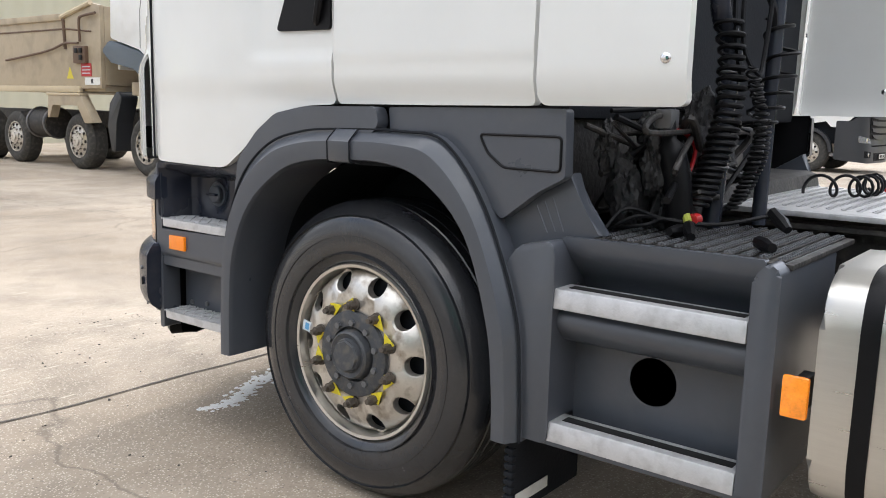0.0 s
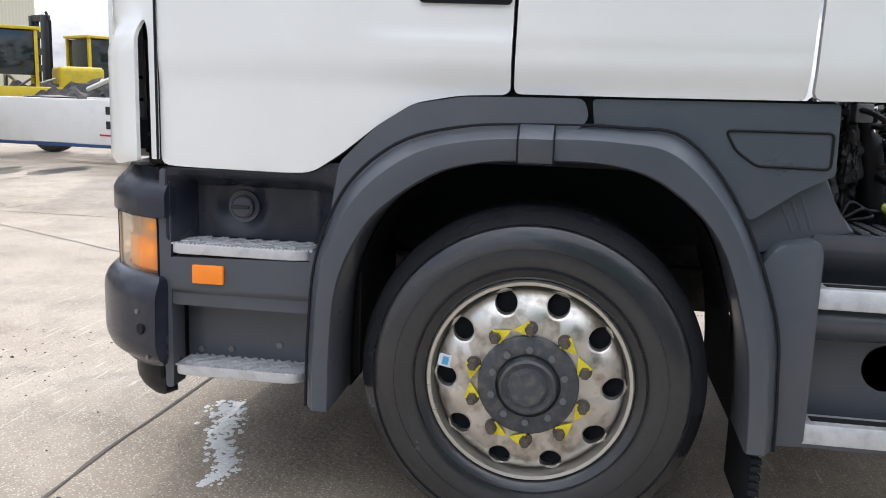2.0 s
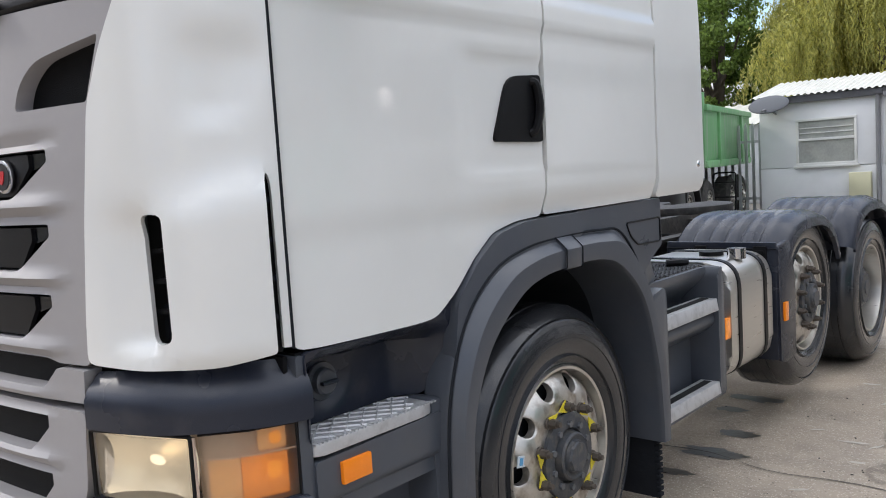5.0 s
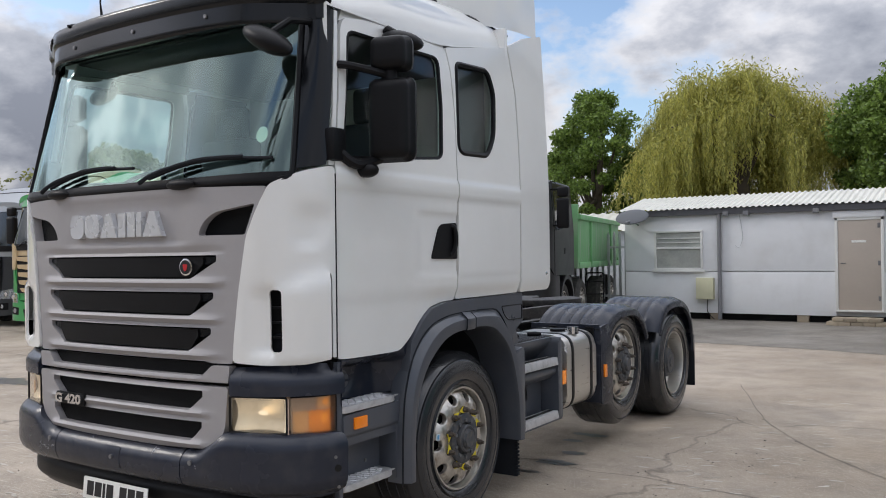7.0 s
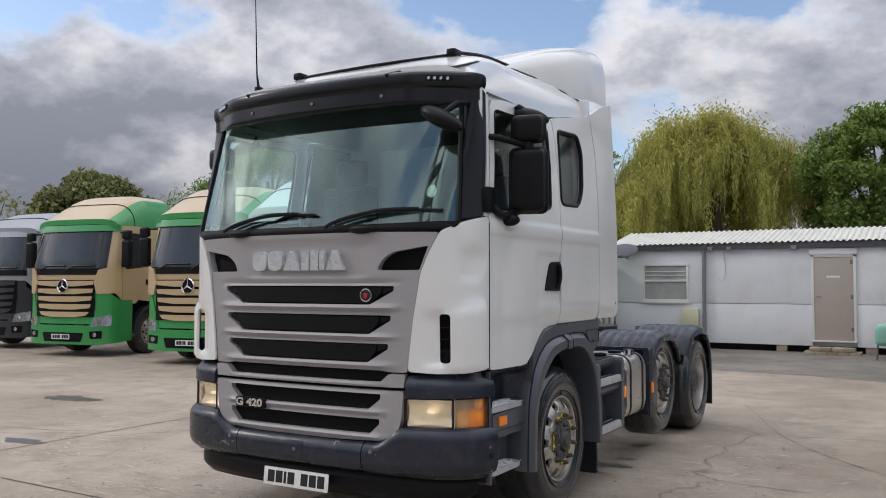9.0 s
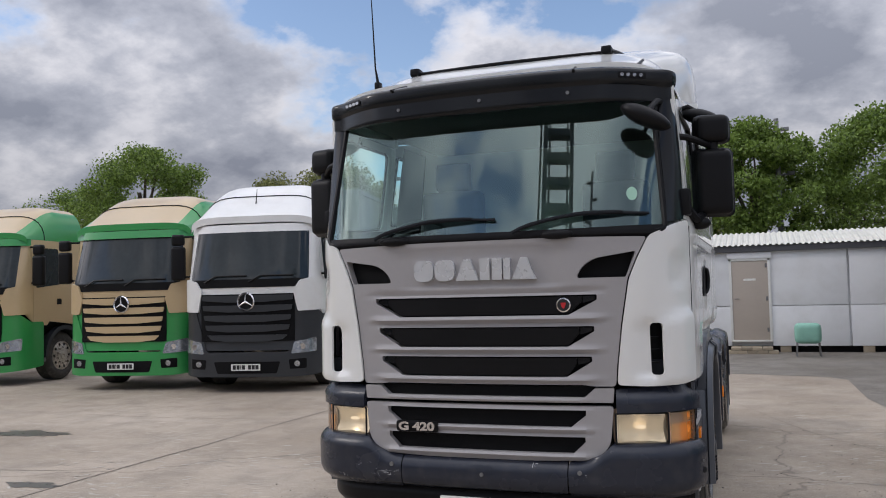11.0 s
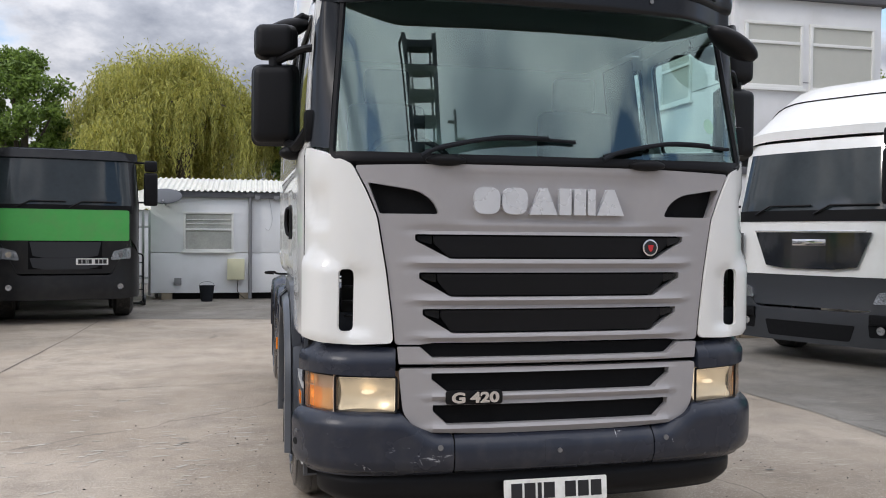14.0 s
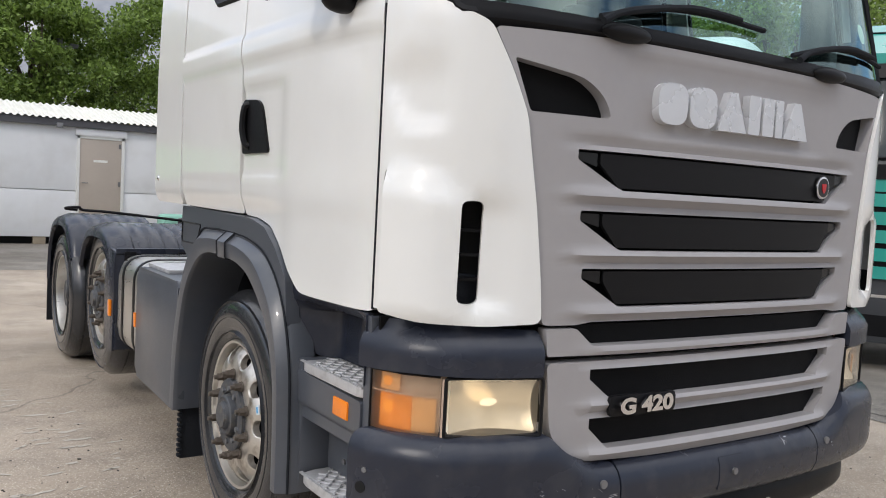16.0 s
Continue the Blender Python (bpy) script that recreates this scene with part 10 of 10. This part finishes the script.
def lift_truck(m, mast_h, label, wide=0.42, pitch=0.55):
    t = empty("lift_truck", m, label=label, category="lift truck")
    box_part("chassis", (-1.1, 0.0, 0.55), (1.1, 4.2, 1.25), YPAINT, t, 0.06)
    box_part("counterweight", (-1.1, 3.2, 0.5), (1.1, 4.5, 1.9), YPAINT, t, 0.15, seg=3)
    cabp = empty("driver_cab")
    cabp.parent = t
    for x in (-0.75, 0.75):
        for y in (1.0, 2.6):
            box_part("cab_post", (x - 0.05, y - 0.05, 1.25), (x + 0.05, y + 0.05, 3.0), YPAINT, cabp, 0.01)
    box_part("cab_roof", (-0.85, 0.9, 2.95), (0.85, 2.75, 3.05), YPAINT, cabp, 0.03)
    box_part("cab_glass", (-0.72, 1.02, 1.6), (0.72, 2.58, 2.92), DARK_GLASS, cabp, 0.01)
    for k in (1, -1):
        for y in (0.3, 3.3):
            w = lathe(bm_new(), [(0.30, -0.2), (0.45, -0.25), (0.55, -0.2), (0.56, 0.2), (0.45, 0.25), (0.28, 0.2), (0.0001, 0.18)], 24)
            w.transform(Matrix.Translation((k * 1.05, y, 0.56)))
            part("tyre", w, TYRE, t)
    mast = empty("mast")
    mast.parent = t
    for k in (1, -1):
        box_part("upright", (k * wide - 0.10, -0.45, 0.25), (k * wide + 0.10, -0.20, mast_h), DARKBODY, mast, 0.02)
        box_part("inner_upright", (k * (wide - 0.22) - 0.05, -0.38, 0.25), (k * (wide - 0.22) + 0.05, -0.25, mast_h - 0.1), DARKBODY, mast, 0.02)
    z = 1.2
    while z < mast_h:
        box_part("cross_tie", (-wide, -0.42, z), (wide, -0.22, z + 0.22), DARKBODY, mast, 0.02)
        z += pitch
    part("hydraulic_hose", tube(bm_new(), [(wide + 0.24, -0.3, 0.6), (wide + 0.26, -0.3, mast_h - 0.2), (wide, -0.3, mast_h + 0.1)], 0.05, 6), BLACK, mast)
    for k in (1, -1):
        box_part("fork", (k * 0.35 - 0.07, -1.7, 0.10), (k * 0.35 + 0.07, -0.45, 0.16), STEEL, mast, 0.01)
    return t


lift_truck(pose(-13.8, -15.5, 0, 0, 0, 150), 3.4, "yellow lift truck parked before the works building")
lift_truck(pose(-23.5, -16.5, 0, 0, 0, 60), 3.6, "yellow lift truck behind the scrap heap")
lift_truck(pose(-19.5, -17.5, 0, 0, 0, 40), 3.2, "yellow lift truck behind the scrap heap")
lift_truck(pose(-0.65, -10.4, 0, 0, 0, 180), 13.1, "tall yellow lift truck with its dark mast raised", 0.70, 0.72)
pl = empty("lamp_pole", pose(1.4, -14, 0), label="tall grey pole with lamp brackets", category="pole")
part("shaft", tube(bm_new(), [(0, 0, 0), (0, 0, 14.3)], [0.15, 0.10], 10), PIPE, pl)
for z, dx in ((13.9, -0.45), (13.3, 0.5), (12.5, -0.5)):
    part("bracket", tube(bm_new(), [(0, 0, z), (dx, 0, z + 0.05)], 0.05, 6), PIPE, pl)

# ---- trees ----


def leaf_mat(name, color, per_leaf=0.5):
    """Leaves that let some light through, each a little different."""
    m = bpy.data.materials.new(name)
    m.use_nodes = True
    nt = m.node_tree
    nt.nodes.clear()
    out, mixer = nt.nodes.new("ShaderNodeOutputMaterial"), nt.nodes.new("ShaderNodeMixShader")
    face, thru, geo = nt.nodes.new("ShaderNodeBsdfPrincipled"), nt.nodes.new("ShaderNodeBsdfTranslucent"), nt.nodes.new("ShaderNodeNewGeometry")
    hue = nt.nodes.new("ShaderNodeValToRGB")
    for e, f in zip(hue.color_ramp.elements, (1 - per_leaf, 1 + per_leaf)):
        e.color = (color[0] * f * (1.08 if f > 1 else 0.95), color[1] * f, color[2] * f, 1)
    nt.links.new(geo.outputs["Random Per Island"], hue.inputs[0])
    nt.links.new(hue.outputs[0], face.inputs["Base Color"])
    nt.links.new(hue.outputs[0], thru.inputs[0])
    face.inputs["Roughness"].default_value = 0.55
    mixer.inputs[0].default_value = 0.38
    nt.links.new(face.outputs[0], mixer.inputs[1])
    nt.links.new(thru.outputs[0], mixer.inputs[2])
    nt.links.new(mixer.outputs[0], out.inputs[0])
    return m


LEAF = leaf_mat("leaf_green", (0.22, 0.305, 0.06))
LEAF_D = leaf_mat("leaf_dark", (0.165, 0.255, 0.05))
WILLOW = leaf_mat("willow_leaf", (0.42, 0.42, 0.105), 0.30)
OLIVE = leaf_mat("olive_leaf", (0.21, 0.235, 0.085))
BARK = mat("bark", (0.10, 0.08, 0.06), 0.9, vary=0.3, scale=9, bump=0.5, bump_scale=40)


def leaf_cloud(rng, clumps, per, size):
    """Small leaf quads in uneven clumps, as arrays of corners and faces."""
    pts, faces = [], []
    for c, r in clumps:
        n = per
        d = rng.normal(size=(n, 3))
        d /= np.linalg.norm(d, axis=1)[:, None]
        rad = r * rng.uniform(0.10, 1.15, n) ** 0.6
        p = np.array(c) + d * rad[:, None] * np.array([1, 1, 0.8])
        a = rng.normal(size=(n, 3))
        a /= np.linalg.norm(a, axis=1)[:, None]
        b = np.cross(a, rng.normal(size=(n, 3)))
        b /= np.linalg.norm(b, axis=1)[:, None]
        s = size * rng.uniform(0.6, 1.3, n)[:, None]
        quad = np.stack([p - a * s, p + b * s * 0.55, p + a * s, p - b * s * 0.55], axis=1).reshape(-1, 3)
        o = len(pts)
        pts += quad.tolist()
        faces += [(o + 4 * i, o + 4 * i + 1, o + 4 * i + 2, o + 4 * i + 3) for i in range(n)]
    return pts, faces


def tree(x, y, h, w, leaf, label, seed, per=420, clumps=60, size=0.078, bare=0.0, low=0.25):
    rng = np.random.default_rng(seed)
    t = empty("tree", pose(x, y, 0), label=label, category="tree")
    trunk = part("trunk", tube(bm_new(), spline([(0, 0, 0), (0.1 * w * rng.uniform(-1, 1), 0, h * 0.3), (0.1 * w * rng.uniform(-1, 1), 0, h * 0.75)], 5), list(np.linspace(0.05 * h * 0.6, 0.02 * h * 0.5, 11)), 10), BARK, t)
    cl = []
    for i in range(clumps):
        a, q = rng.uniform(0, 2 * math.pi), rng.uniform(0, 1)
        z = h * (low + (0.97 - low) * q)
        rr = w * math.sqrt(max(0.05, 1 - (2 * (q - 0.42)) ** 2 * 0.85)) * rng.uniform(0.35, 1.0) ** 0.6
        cl.append(((rr * math.cos(a), rr * math.sin(a) * 0.8, z), w * rng.uniform(0.12, 0.27)))
    for i in range(9):
        c = cl[i * 5 % len(cl)][0]
        part("limb", tube(bm_new(), [(0, 0, h * rng.uniform(0.2, 0.5)), (c[0] * 0.5, c[1] * 0.5, c[2] * 0.8), c], [0.014 * h, 0.008 * h, 0.003 * h], 6), BARK, t)
    pts, faces = leaf_cloud(rng, cl, per, size)
    me = bpy.data.meshes.new("crown")
    me.from_pydata([tuple(p) for p in pts], [], faces)
    me.materials.append(leaf)
    crown = new("crown", me)
    crown.parent = t
    return t


def willow(x, y, h, w, seed, label):
    rng = np.random.default_rng(seed)
    t = empty("willow_tree", pose(x, y, 0), label=label, category="tree")
    part("trunk", tube(bm_new(), [(0, 0, 0), (0.2, 0, h * 0.4), (0.1, 0, h * 0.8)], [0.4, 0.3, 0.12], 10), BARK, t)
    for i in range(8):
        a = i * 0.785
        part("limb", tube(bm_new(), [(0.1, 0, h * 0.45), (0.4 * w * math.cos(a), 0.4 * w * math.sin(a), h * 0.78), (0.75 * w * math.cos(a), 0.75 * w * math.sin(a), h * 0.72)], [0.14, 0.08, 0.03], 6), BARK, t)
    # plumes of uneven height; from each hang bundles of strands with gaps between them
    P = []

    def leaves(c, down, size):
        n = len(c)
        d = np.stack([rng.normal(size=n) * 0.45, rng.normal(size=n) * 0.45, -np.full(n, down)], axis=1)
        d /= np.linalg.norm(d, axis=1)[:, None]
        s = np.cross(d, rng.normal(size=(n, 3)))
        s /= np.linalg.norm(s, axis=1)[:, None]
        L, W = rng.uniform(0.09, 0.19, n)[:, None] * size, rng.uniform(0.014, 0.028, n)[:, None] * size
        P.append(np.stack([c - d * L * 0.3, c + s * W, c + d * L, c - s * W], axis=1).reshape(-1, 3))
    for i in range(36):
        a, q = rng.uniform(0, 2 * math.pi), math.sqrt(rng.uniform(0.0, 1))
        lobe = 0.86 + 0.16 * math.sin(a * 3 + seed) + 0.10 * math.sin(a * 5 + 1)
        r, z = w * q * lobe, h * (0.60 + 0.36 * (1 - q ** 2.2)) + rng.normal() * 0.45
        top = np.array([r * math.cos(a), r * math.sin(a), z])
        leaves(top + rng.normal(size=(260, 3)) * np.array([0.42, 0.42, 0.24]), 0.3, 1.1)
        for b in range(15):
            px, py = rng.normal(size=2) * 0.50
            out = np.array([math.cos(a), math.sin(a)]) * 0.8 + rng.normal(size=2) * 0.5
            long = rng.uniform(0.7, 3.1) * (0.65 + 0.5 * q)
            for j in range(11):
                length = long * rng.uniform(0.55, 1.0)
                arch = rng.uniform(0.15, 0.55)
                n = max(4, int(length / 0.10))
                f = (np.arange(n) + rng.uniform(0, 1)) / n
                reach = arch * (1 - np.exp(-3 * f)) + 0.10 * f * rng.normal()
                x0, y0, z0 = top[0] + px + rng.normal() * 0.09, top[1] + py + rng.normal() * 0.09, z - 0.5 * (px * px + py * py) + rng.normal() * 0.12
                c = np.stack([x0 + out[0] * reach, y0 + out[1] * reach, z0 + 0.30 * np.sin(np.minimum(1, f * 3) * 2.4) * arch - length * f], axis=1) + rng.normal(size=(n, 3)) * 0.03
                c = c[c[:, 2] > 0.6]
                if len(c):
                    leaves(c, 1.0, 1.0)
    pts = np.concatenate(P)
    faces = np.arange(len(pts)).reshape(-1, 4).tolist()
    me = bpy.data.meshes.new("crown")
    me.from_pydata(pts.tolist(), [], faces)
    me.materials.append(WILLOW)
    c = new("crown", me)
    c.parent = t
    return t


tree(-9.6, 29.5, 8.2, 2.3, LEAF_D, "dense dark green tree beyond the office", 1, clumps=110)
willow(-4.2, 30.0, 8.6, 3.5, 2, "large weeping willow with yellow-green hanging strands")
willow(-6.2, 31.5, 8.0, 2.6, 12, "weeping willow with yellow-green strands")
tree(1.8, 29.0, 7.8, 2.7, LEAF_D, "dense green tree beyond the office roof", 3, clumps=120)
tree(6.4, 31.0, 8.2, 3.6, LEAF_D, "dense green tree beyond the office roof", 4, clumps=120)
tree(11.5, 30.0, 9.0, 4.0, LEAF, "broad green tree beyond the cabins", 5, clumps=120)
tree(17.0, 24.0, 9.5, 4.5, LEAF, "broad green tree beyond the cabins", 6, clumps=120)
tree(23.0, 16.0, 10.0, 5.0, LEAF_D, "broad green tree behind the parked lorries", 7, clumps=120)
tree(26.0, 8.0, 10.5, 5.0, LEAF, "broad green tree behind the parked lorries", 8, clumps=120)
tree(-17.5, 32.0, 8.0, 3.6, OLIVE, "olive-green tree behind the trailer", 9, clumps=110)
tree(-21.5, 33.0, 7.8, 3.2, OLIVE, "olive-green tree behind the trailer", 19, clumps=70)
tree(-28.0, 31.0, 9.6, 4.2, LEAF_D, "dark green tree behind the parked row", 10, clumps=120)
tree(-37.0, 36.0, 8.5, 4.5, LEAF_D, "dark green tree behind the parked row", 11, clumps=110)
tree(-52.0, 38.0, 9.5, 6.0, OLIVE, "far olive-green tree line", 13, clumps=80, size=0.25)
tree(-62.0, 36.0, 9.0, 6.0, OLIVE, "far thinly leaved tree", 14, clumps=30, per=25, size=0.2)
tree(-14.5, 38.0, 6.5, 4.0, OLIVE, "thin brownish tree far behind", 15, clumps=40, per=30)
tree(-60.0, 5.0, 10.0, 7.0, LEAF_D, "far green tree across the yard", 16, clumps=70, size=0.25)
tree(-62.0, -14.0, 10.0, 7.0, LEAF, "far green tree across the yard", 17, clumps=70, size=0.25)
